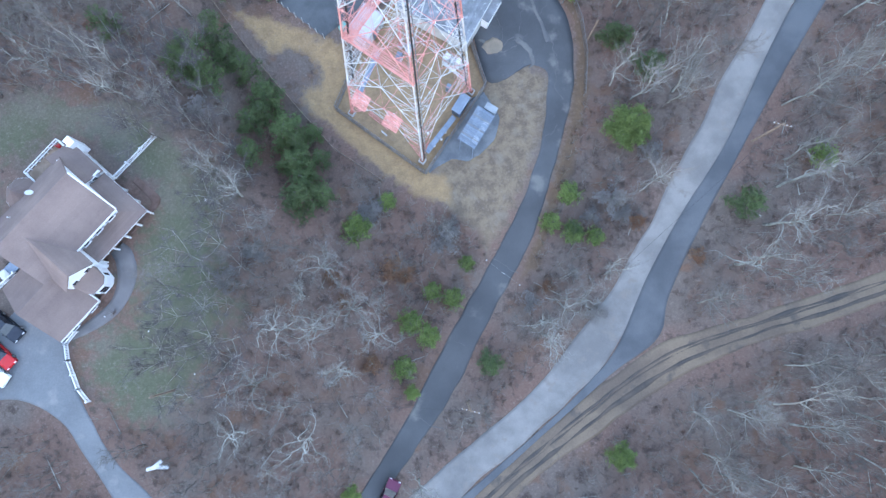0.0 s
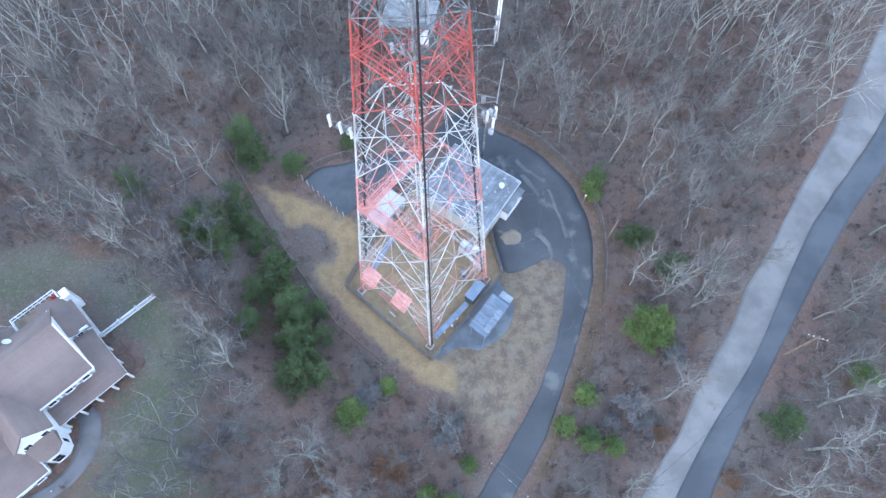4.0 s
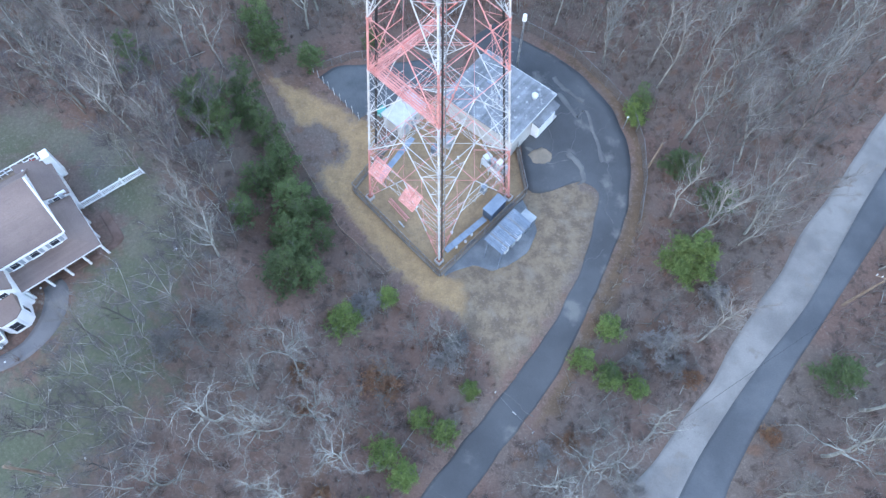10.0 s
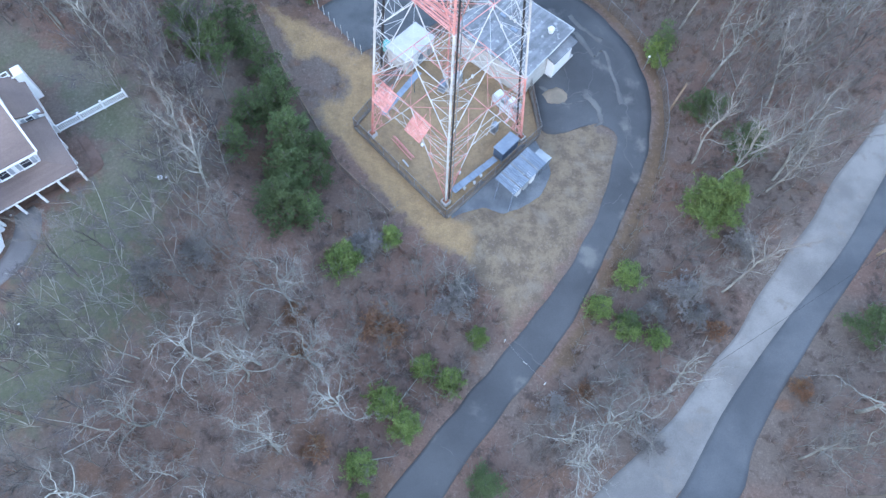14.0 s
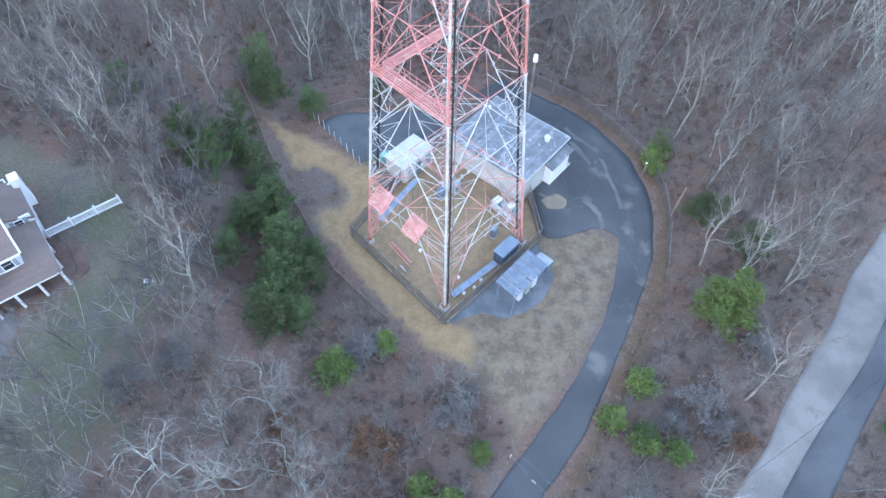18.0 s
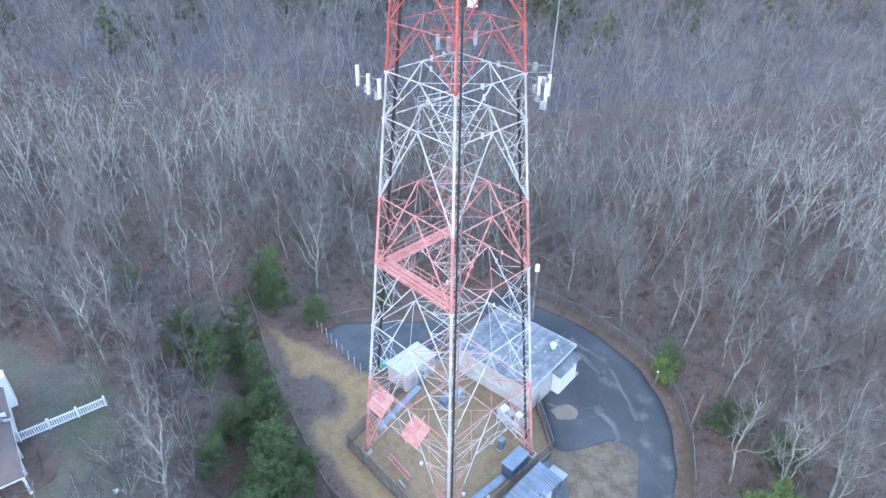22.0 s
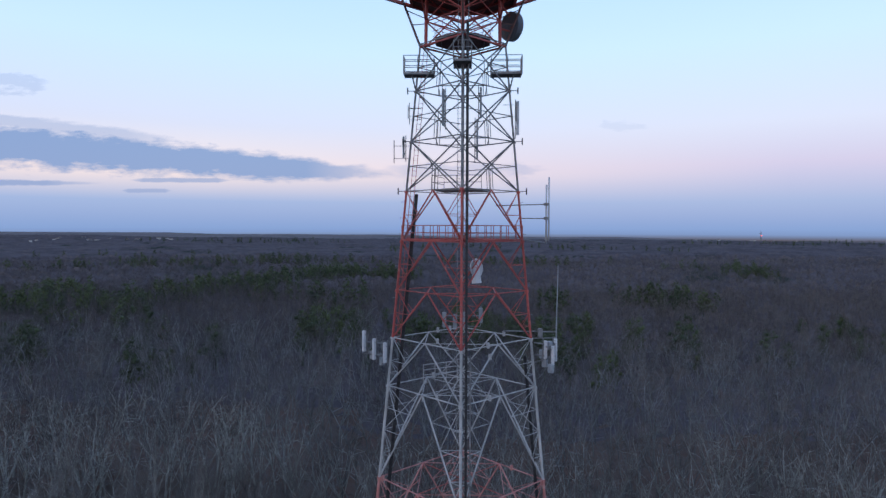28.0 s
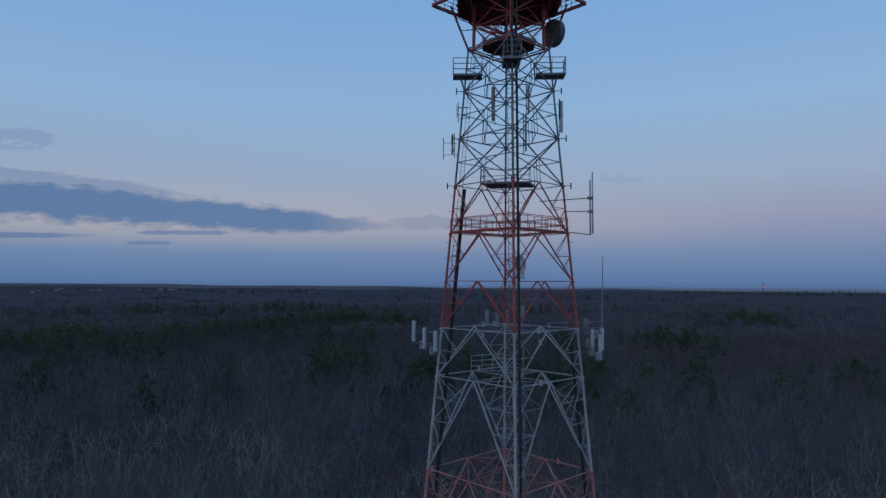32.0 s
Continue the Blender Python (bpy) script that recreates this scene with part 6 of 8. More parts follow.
def window(u, v, z, wide, tall, out, shutters=True):
    """A window on a wall that faces along out in the house's own axes."""
    o = HU * out[0] + HV * out[1]
    c = Vector(hp(u, v, z)) + o * 0.12
    turn = math.atan2(o.y, o.x) + math.pi / 2
    w = part("window", Geo().box(c, (wide + 0.2, 0.1, tall + 0.2), turn, 0, 0.02), VINYL, house)
    for s in (-0.5, 0.5):
        part("pane", Geo().box(c + o * 0.035 + Vector((0, 0, s * tall / 2)), (wide, 0.06, tall / 2 - 0.05), turn), DARKGLASS, w)
    part("sill", Geo().box(c + o * 0.06 - Vector((0, 0, tall / 2 + 0.12)), (wide + 0.35, 0.16, 0.07), turn), VINYL, w)
    if shutters:
        t = Vector((-o.y, o.x, 0))
        for s in (-1, 1):
            part("shutter", Geo().box(c + t * s * (wide / 2 + 0.32), (0.4, 0.07, tall + 0.1), turn, 0, 0.01), SHUTTER, w, "grey louvred shutter")


# main block
for args in ((0.4, 0.4, 13, 0.4, HZ - 0.5, 9.1), (0.4, 0.4, 0.4, 11, HZ - 0.5, 8.4), (0.4, 11, 13, 11, HZ - 0.5, 7.8), (13, 0.4, 13, 11, HZ - 0.5, 8.4)):
    hwall("wall", *args)
for u in (0.4, 13):
    g = Geo()
    a, b, c = Vector(hp(u, 0.4, 9.1)), Vector(hp(u, 6.3, 12.1)), Vector(hp(u, 11, 7.8))
    a2, c2 = Vector(hp(u, 0.4, 7.6)), Vector(hp(u, 11, 7.6))
    n = HU * 0.1
    g.add([p + n for p in (a2, a, b, c, c2)] + [p - n for p in (a2, a, b, c, c2)], [(0, 1, 2, 3, 4), (9, 8, 7, 6, 5)] + [(i, i + 5, (i + 1) % 5 + 5, (i + 1) % 5) for i in range(5)])
    part("gable", g, SIDING, house)
roof_plane([hp(-0.1, -0.25, 9.25), hp(13.4, -0.25, 9.25), hp(13.4, 6.3, 12.35), hp(-0.1, 6.3, 12.35)], 16)
roof_plane([hp(-0.1, 11.5, 7.85), hp(13.4, 11.5, 7.85), hp(13.4, 6.3, 12.33), hp(-0.1, 6.3, 12.33)], 16)
part("rake_board", Geo().beam(hp(-0.15, -0.25, 9.1), hp(-0.15, 6.3, 12.2), 0.16), VINYL, house)
part("eave_board", Geo().beam(hp(-0.1, -0.28, 9.05), hp(7.4, -0.28, 9.05), 0.13), VINYL, house)
for u in (1.5, 3.9, 6.2):
    window(u, 0.3, 8.1, 0.9, 1.2, (0, -1))
# front cross gable and entrance bay
for args in ((7.5, -2.5, 12, -2.5, HZ - 0.5, 9.1), (7.5, -2.5, 7.5, 0.4, HZ - 0.5, 9.1), (12, -2.5, 12, 0.4, HZ - 0.5, 9.1)):
    hwall("wall", *args)
g = Geo()
tri = [Vector(hp(7.5, -2.5, 9.0)), Vector(hp(12, -2.5, 9.0)), Vector(hp(9.75, -2.5, 11.4))]
g.add([p + HV * 0.1 for p in tri] + [p - HV * 0.1 for p in tri], [(0, 1, 2), (5, 4, 3), (0, 3, 4, 1), (1, 4, 5, 2), (2, 5, 3, 0)])
part("gable", g, SIDING, house)
roof_plane([hp(7.2, -2.95, 8.95), hp(7.2, 3.2, 8.95), hp(9.75, 6.0, 11.65), hp(9.75, -2.95, 11.65)], 9, "brown shingle cross-gable slope")
roof_plane([hp(12.3, -2.95, 8.95), hp(12.3, 3.2, 8.95), hp(9.75, 6.0, 11.63), hp(9.75, -2.95, 11.63)], 9, "brown shingle cross-gable slope")
bay = [hp(7.9, -2.5), hp(8.2, -4.3), hp(9.0, -4.9), hp(10.6, -4.9), hp(11.3, -4.3), hp(11.6, -2.5)]
part("entrance_bay", Geo().slab(bay, HZ - 0.5, HZ + 3.1), SIDING, house, "white angled entrance bay")
part("bay_roof", Geo().slab([hp(7.85, -2.45), hp(8.12, -4.4), hp(8.95, -5.02), hp(10.65, -5.02), hp(11.38, -4.4), hp(11.65, -2.45)], HZ + 3.1, [HZ + 4.2, HZ + 3.3, HZ + 3.2, HZ + 3.2, HZ + 3.3, HZ + 4.2]), SHINGLE, house, "small brown bay roof")
for u, v, z, wd, tl, o, s in ((8.6, -2.5, 8.0, 0.8, 1.2, (0, -1), False), (10.9, -2.5, 8.0, 0.8, 1.2, (0, -1), False), (9.8, -4.9, HZ + 1.8, 1.0, 1.6, (0, -1), False), (8.25, -3.6, HZ + 1.8, 0.8, 1.4, (-1, 0), False), (11.4, -3.6, HZ + 1.8, 0.8, 1.4, (1, 0), False)):
    window(u, v, z, wd, tl, o, s)
# porch wrapping two sides
# floor takes the dark mulch colour, painting in the shade beneath the porch roof
porch_floor = part("porch_floor", Geo().slab([hp(-2.0, -2.0), hp(7.5, -2.0), hp(7.5, 0.4), hp(0.4, 0.4), hp(0.4, 5.6), hp(-2.0, 5.6)], HZ - 0.4, HZ + 0.35), MULCHSHADE, house)
roof_plane([hp(-2.3, -2.3, 6.6), hp(7.5, -2.3, 6.6), hp(7.5, 0.3, 7.15), hp(0.3, 0.3, 7.15)], 9, "brown shingle porch roof")
roof_plane([hp(-2.3, 5.9, 6.6), hp(-2.3, -2.3, 6.6), hp(0.3, 0.3, 7.15), hp(0.3, 5.9, 7.15)], 9, "brown shingle porch roof")
part("porch_beam", Geo().beam(hp(-2.2, -2.2, 6.4), hp(7.5, -2.2, 6.4), 0.15).beam(hp(-2.2, -2.2, 6.4), hp(-2.2, 5.8, 6.4), 0.15), VINYL, house)
for u, v in ((-2.1, -2.1), (0.2, -2.1), (2.5, -2.1), (4.8, -2.1), (7.2, -2.1), (-2.1, 0.5), (-2.1, 3.0), (-2.1, 5.6)):
    part("porch_column", Geo().box(hp(u, v, (HZ + 6.6) / 2), (0.24, 0.24, 6.3 - HZ), HT, 0, 0.03), VINYL, house)
# rear lean-to on the short side
for args in ((-2.2, 6.2, -2.2, 12.0, HZ - 0.5, 7.1), (-2.2, 6.2, 0.4, 6.2, HZ - 0.5, 7.6), (-2.2, 12.0, 0.4, 12.0, HZ - 0.5, 7.4)):
    hwall("wall", *args)
roof_plane([hp(-2.5, 12.3, 7.0), hp(-2.5, 6.0, 7.0), hp(1.2, 6.0, 8.5), hp(1.2, 12.3, 8.5)], 9, "brown shingle lean-to roof")
window(-0.9, 6.1, 7.05, 0.7, 0.8, (0, -1), True)
part("chimney_chase", Geo().box(hp(-2.5, 11.8, 6.0), (1.0, 1.3, 4.4), HT, 0, 0.05), SIDING, house)
# turret at the back
oct_ = [hp(7.2 + 2.1 * math.cos(a), 12.0 + 2.1 * math.sin(a)) for a in [math.pi / 8 + k * math.pi / 4 for k in range(8)]]
part("turret", Geo().slab(oct_, HZ - 0.5, 7.0), SIDING, house, "white eight-sided turret")
ring8 = [Vector(hp(7.2 + 2.45 * math.cos(a), 12.0 + 2.45 * math.sin(a), 7.15)) for a in [math.pi / 8 + k * math.pi / 4 for k in range(8)]]
tip = Vector(hp(7.2, 12.0, 9.6))
for k in range(8):
    part("turret_roof", Geo().sheet([ring8[k], ring8[(k + 1) % 8], tip], 0.1), SHINGLE, house)
part("turret_eave", Geo().pipe([p - Vector((0, 0, 0.1)) for p in ring8 + ring8[:1]], 0.06, 4), VINYL, house)
part("vent_pipe", Geo().beam(hp(9.8, 9.3, 9.0), hp(9.8, 9.3, 10.3), 0.09, 8), LAMPW, house)
part("roof_dish", Geo().dome(hp(5.6, 9.4, 10.3), 0.5, 0.15, (0.3, 0.6, 0.7), 14, 3, 0.05), PANELW, house)
# garage wing
for args in ((11.9, -5.1, 18.6, -5.1, HZ - 0.8, 5.85), (11.9, -5.1, 11.9, 5.1, HZ - 0.8, 5.85), (18.6, -5.1, 18.6, 5.1, HZ - 0.8, 5.85), (11.9, 5.1, 18.6, 5.1, HZ - 0.8, 5.85)):
    hwall("wall", *args)
roof_plane([hp(11.5, -5.6, 5.75), hp(19.0, -5.6, 5.75), hp(19.0, 0.2, 8.55), hp(11.5, 0.2, 8.55)], 14, "brown shingle garage roof")
roof_plane([hp(11.5, 5.6, 5.75), hp(19.0, 5.6, 5.75), hp(19.0, 0.2, 8.53), hp(11.5, 0.2, 8.53)], 14, "brown shingle garage roof")
part("eave_board", Geo().beam(hp(11.5, -5.62, 5.62), hp(19.0, -5.62, 5.62), 0.14), VINYL, house)
part("rake_board", Geo().beam(hp(11.45, -5.6, 5.6), hp(11.45, 0.2, 8.4), 0.13), VINYL, house)
for u in (13.2, 16.8):
    window(u, -5.2, 4.9, 0.9, 1.1, (0, -1))
for v in (-2.5, 2.5):
    gd = part("garage_door", Geo().box(hp(18.72, v, HZ + 0.55), (4.0, 0.1, 2.3), HT + math.pi / 2, 0, 0.02), VINYL, house)
    for j in range(4):
        part("panel", Geo().box(hp(18.79, v, HZ - 0.35 + j * 0.56), (3.8, 0.05, 0.5), HT + math.pi / 2, 0, 0.015), SIDING, gd)
# deck and steps at the back
deck_ = part("deck", Geo().slab([hp(-1.2, 12.3), hp(5.2, 12.3), hp(5.2, 14.8), hp(-1.2, 14.8)], 4.85, 5.05), WOODPOLE, house, "timber rear deck with white railing")
for z in (5.5, 6.05):
    for p, q in (((-1.2, 14.8), (5.2, 14.8)), ((-1.2, 12.3), (-1.2, 14.8)), ((5.2, 12.3), (5.2, 14.8))):
        part("deck_rail", Geo().beam(hp(*p, z), hp(*q, z), 0.07), VINYL, deck_)
for j in range(9):
    part("deck_post", Geo().beam(hp(-1.2 + 0.8 * j, 14.8, 3.3), hp(-1.2 + 0.8 * j, 14.8, 6.05), 0.06), VINYL, deck_)
single("garden_chair", Geo().box(hp(-0.6, 14.2, 9.45), (0.5, 0.5, 0.5), HT, 0, 0.08).box(hp(-0.4, 14.2, 9.75), (0.1, 0.5, 0.6), HT, 0, 0.03), CARRED, "small red deck chair on the rear deck", "chair")
st = part("steps", Geo().slab([hp(-3.4, 11.6), hp(-2.2, 11.6), hp(-2.2, 13.2), hp(-3.4, 13.2)], 3.4, 4.1), CONC, house)
for j in range(3):
    part("tread", Geo().box(hp(-3.6 - 0.4 * j, 12.4, 3.95 - 0.18 * j), (0.42, 1.6, 0.16), HT, 0, 0.02), PAVER, st)


house.location += Vector((0, 0, 4.1))


def white_fence(pts, label, tall=1.2):
    ob = thing("vinyl_fence", (pts[0][0], pts[0][1], gz(*pts[0])), label, "fence", "white fences")
    for (x0, y0), (x1, y1) in zip(pts, pts[1:]):
        n = max(1, round(math.hypot(x1 - x0, y1 - y0) / 2.3))
        for j in range(n + 1):
            x, y = x0 + (x1 - x0) * j / n, y0 + (y1 - y0) * j / n
            post = part("post", Geo().box((x, y, gz(x, y) + tall / 2), (0.16, 0.16, tall + 0.3), 0, 0, 0.02), VINYL, ob)
            part("cap", Geo().box((x, y, gz(x, y) + tall + 0.2), (0.22, 0.22, 0.08), 0, 0, 0.03), VINYL, post)
        for j in range(n):
            a = Vector((x0 + (x1 - x0) * j / n, y0 + (y1 - y0) * j / n, 0))
            b = Vector((x0 + (x1 - x0) * (j + 1) / n, y0 + (y1 - y0) * (j + 1) / n, 0))
            a.z, b.z = gz(a.x, a.y), gz(b.x, b.y)
            for h in (0.2, tall - 0.1):
                part("rail", Geo().beam(a + Vector((0, 0, h)), b + Vector((0, 0, h)), 0.075), VINYL, ob)
            m = int((b - a).length / 0.2)
            for i in range(m):
                p = a.lerp(b, (i + 0.5) / m)
                part("picket", Geo().box((p.x, p.y, p.z + tall / 2), (0.11, 0.03, tall - 0.2), math.atan2(b.y - a.y, b.x - a.x)), VINYL, ob)


white_fence([(-41.86, -5.99), (-35.66, -1.21)], "white vinyl picket fence running from the porch to the woods")
white_fence([(-49.69, -25.75), (-51.2, -27.1), (-51.22, -29.27), (-50.33, -33.27), (-49.25, -35.13)], "white vinyl fence along the driveway edge", 1.1)
white_fence([(-56.6, -16.43), (-61.34, -19.49)], "white vinyl fence beside the garage", 1.1)
trailer = thing("covered_trailer", (*hp(17.2, 7.4), HZ + 4.3), "small trailer under a pale tarpaulin behind the garage", "trailer")
part("bed", Geo().box(hp(16.6, 7.3, HZ + 4.85), (2.6, 1.5, 0.4), HT, 0, 0.05), BLUESTEEL, trailer)
part("cover", Geo().box(hp(17.8, 7.3, HZ + 5.25), (1.1, 1.3, 0.6), HT, 0, 0.25), PANELW, trailer)
part("wheel", Geo().beam(hp(16.6, 6.5, HZ + 4.6), hp(16.6, 6.25, HZ + 4.6), 0.33, 12), RUBBER, trailer)
part("wheel", Geo().beam(hp(16.6, 8.1, HZ + 4.6), hp(16.6, 8.35, HZ + 4.6), 0.33, 12), RUBBER, trailer)


# ---- vehicles ----
def car(name, at, turn, paint_, label, tall=1.5, length=4.6, wide=1.85, pickup=False, category="car"):
    x0, y0 = at
    z = gz(x0, y0) + 0.06
    ob = thing(name, (x0, y0, z), label, category, turn=turn)
    h = length / 2
    prof = [(-h, 0.35), (-h + 0.05, 0.78), (-h + 0.25, 0.95), (h - 1.25, 0.95), (h - 0.12, 0.78), (h, 0.5), (h - 0.05, 0.3), (-h + 0.1, 0.28)]
    wv = wide / 2
    g = Geo()
    n = len(prof)
    vs = []
    for s, k in ((-1, 1.0), (-1, 0.0), (1, 0.0), (1, 1.0)):
        inset = 0.1 if k else 0.0
        vs += [(x, s * (wv - inset * (1 if zz > 0.6 else 0.3)), zz) for x, zz in prof]
    fs = [tuple(range(n))[::-1], tuple(range(3 * n, 4 * n))]
    for r in range(3):
        fs += [(r * n + i, r * n + (i + 1) % n, (r + 1) * n + (i + 1) % n, (r + 1) * n + i) for i in range(n)]
    body = part("body", Geo().add(vs, fs), paint_, ob, origin=(0, 0, 0))
    c0, c1 = (-h + 0.15, h - 1.5) if not pickup else (-0.4, h - 1.4)
    roof = [(c0 + 0.45, tall), (c1 - 0.75, tall)]
    cab = [(c0, 0.93, wv - 0.1), (c1, 0.93, wv - 0.1), (roof[1][0], tall, wv - 0.3), (roof[0][0], tall, wv - 0.3)]
    vs = [(x, -w, zz) for x, zz, w in cab] + [(x, w, zz) for x, zz, w in cab]
    part("glasshouse", Geo().add(vs, [(3, 2, 1, 0), (4, 5, 6, 7), (0, 1, 5, 4), (1, 2, 6, 5), (3, 7, 6, 2), (0, 4, 7, 3)]), DARKGLASS, ob, "dark glazing", origin=(0, 0, 0))
    part("roof", Geo().box(((roof[0][0] + roof[1][0]) / 2, 0, tall + 0.02), (roof[1][0] - roof[0][0] + 0.1, 2 * wv - 0.56, 0.06), 0, 0, 0.02), paint_, ob, origin=(0, 0, 0))
    for xw in (-h + 0.85, h - 0.9):
        for s in (-1, 1):
            wh = part("wheel", Geo().beam((xw, s * (wv - 0.2), 0.32), (xw, s * (wv + 0.01), 0.32), 0.33, 16), RUBBER, ob, origin=(0, 0, 0))
            part("rim", Geo().beam((xw, s * (wv - 0.02), 0.32), (xw, s * (wv + 0.03), 0.32), 0.2, 10), GALV, wh, origin=(0, 0, 0))
    for s in (-1, 1):
        part("headlight", Geo().box((h - 0.08, s * (wv - 0.3), 0.66), (0.12, 0.36, 0.16), 0, 0, 0.03), LAMPW, ob, origin=(0, 0, 0))
        part("tail_light", Geo().box((-h + 0.03, s * (wv - 0.22), 0.76), (0.1, 0.28, 0.2), 0, 0, 0.03), CARRED, ob, origin=(0, 0, 0))
        part("mirror", Geo().box((c1 - 0.35, s * (wv + 0.05), 1.0), (0.14, 0.2, 0.14), 0, 0, 0.03), paint_, ob, origin=(0, 0, 0))
    if pickup:
        part("load_bed", Geo().box((-h + 0.95, 0, 0.93), (1.6, wide - 0.35, 0.1)), DARKDECK, ob, origin=(0, 0, 0))
    return ob


car("suv", (-58.51, -23.4), -48, CARDARK, "black sport utility vehicle parked on the driveway", 1.75, 4.8, 1.95)
car("sedan", (-59.81, -26.86), -52, CARRED, "bright red sedan parked on the driveway", 1.42, 4.6, 1.82)
car("hatchback", (-60.97, -29.21), -42, CARWHITE, "white car parked on the driveway", 1.45, 4.3, 1.8)
car("pickup_truck", (-13.53, -56.14), 54, CARMAROON, "dark maroon pickup truck parked on the access road", 1.75, 5.3, 1.95, True, "pickup truck")

# lawn oddments
for x, y, s in ((-30.42, -11.04, 0.33), (-29.82, -10.7, 0.22)):
    g = Geo()
    rs = random.Random(int(s * 100))
    for i in range(3):
        g.box((x + rs.uniform(-0.1, 0.1) * s, y + rs.uniform(-0.1, 0.1), gz(x, y) + s * 0.4), (s * 1.5, s * 1.2, s), rs.uniform(0, 3), rs.uniform(-0.3, 0.3), s * 0.3)
    single("lawn_stone", g, PANELW, "pale rounded stone on the lawn edge", "stone", "lawn stones")
for x, y, tn in ((-42.4, -45.16, 0.1), (-41.69, -44.82, 0.5), (-40.98, -45.3, -0.2)):
    g = Geo().box((x, y, gz(x, y) + 0.2), (1.5, 0.5, 0.35), tn, 0.1, 0.08)
    single("stacked_slab", g, PANELW, "pale stone slab heaped beside the drive", "stone slab", "slab heap")
rs = random.Random(9)
for j in range(4):
    x, y = rs.uniform(-46, -34), rs.uniform(-36, -13)
    single("lawn_marker", Geo().beam((x, y, gz(x, y)), (x, y, gz(x, y) + 0.12), 0.12, 6, 0.08), LAMPW, "small white marker in the lawn", "marker", "lawn markers")

# ---- trees ----
def tube(v, f, pts, radii, n):
    """Adds a tapered tube along pts to the lists v and f."""
    k = len(v)
    m = len(pts)
    for i, (p, r) in enumerate(zip(pts, radii)):
        d = (pts[min(i + 1, m - 1)] - pts[max(i - 1, 0)])
        d = d / (np.linalg.norm(d) + 1e-9)
        ref = np.array((0, 0, 1.0)) if abs(d[2]) < 0.9 else np.array((1.0, 0, 0))
        s = np.cross(d, ref)
        s /= np.linalg.norm(s)
        u = np.cross(s, d)
        for j in range(n):
            a = 2 * math.pi * j / n
            v.append(p + (s * math.cos(a) + u * math.sin(a)) * r)
    for i in range(m - 1):
        for j in range(n):
            a, b = k + i * n + j, k + i * n + (j + 1) % n
            f.append((a, b, b + n))
            f.append((a, b + n, a + n))


def grow(rg, start, way, length, r0, r1, segs, bend, lift):
    """A wandering line that starts along way and lifts towards the light."""
    p, d = np.array(start, float), np.array(way, float)
    pts, rad = [p.copy()], [r0]
    for i in range(segs):
        d = d + rg.normal(0, bend, 3) + np.array((0, 0, lift))
        d /= np.linalg.norm(d)
        p = p + d * length / segs
        pts.append(p.copy())
        rad.append(r0 + (r1 - r0) * (i + 1) / segs)
    return pts, rad


def bare_tree(seed, tall, spread=1.0, limbs=10, twigs=15, thick=1.0, up=0.0):
    """A leafless broadleaf tree: wood (trunk and limbs), boughs, and fine twigs."""
    rg = np.random.default_rng(seed)
    trunk, bough, twig = ([], []), ([], []), ([], [])
    lean = rg.normal(0, 0.06, 3)
    pts, rad = grow(rg, (0, 0, -0.3), (lean[0], lean[1], 1), tall * 0.78, tall * 0.011 * thick, tall * 0.0035 * thick, 9, 0.11, 0.06)
    tube(*trunk, pts, rad, 7)
    for i in range(limbs):
        u = 0.30 + 0.70 * (i + rg.uniform(0, 0.6)) / limbs
        at = u * (len(pts) - 1)
        j = min(int(at), len(pts) - 2)
        p = pts[j] + (pts[j + 1] - pts[j]) * (at - j)
        az = i * 2.4 + rg.uniform(-0.6, 0.6)
        rise = 0.35 + 0.75 * u + rg.uniform(-0.2, 0.25) + up * 1.1
        ln = tall * (0.50 - 0.22 * u) * rg.uniform(0.75, 1.2) * spread
        lp, lr = grow(rg, p, (math.cos(az), math.sin(az), rise), ln, tall * 0.0050 * thick, tall * 0.0014 * thick, 9, 0.36 - 0.20 * up, 0.07)
        tube(*trunk, lp, lr, 5)
        for s in range(8):
            q = lp[2 + s] if s < 7 else lp[-1]
            d = lp[-1] - lp[0]
            d = d / np.linalg.norm(d) + rg.normal(0, 0.55 - 0.22 * up, 3)
            sp, sr = grow(rg, q, d, ln * rg.uniform(0.25, 0.5), tall * 0.0017 * thick, tall * 0.0006, 4, 0.4, 0.05)
            tube(*bough, sp, sr, 3)
            for w in range(twigs):
                c = sp[rg.integers(1, len(sp))] + rg.normal(0, 0.08, 3)
                e = (sp[-1] - sp[0])
                e = e / np.linalg.norm(e) + rg.normal(0, 0.6 - 0.2 * up, 3) + np.array((0, 0, 0.15 + 0.2 * up))
                e *= tall * rg.uniform(0.035, 0.085) / np.linalg.norm(e)
                side = np.cross(e, rg.normal(0, 1, 3))
                side *= 0.010 / (np.linalg.norm(side) + 1e-9)
                k = len(twig[0])
                twig[0].extend((c - side, c + side, c + e))
                twig[1].append((k, k + 1, k + 2))
    return trunk, bough, twig


def as_mesh(name, vf, material):
    return mesh_of(name, np.array(vf[0]), np.array(vf[1]), material)


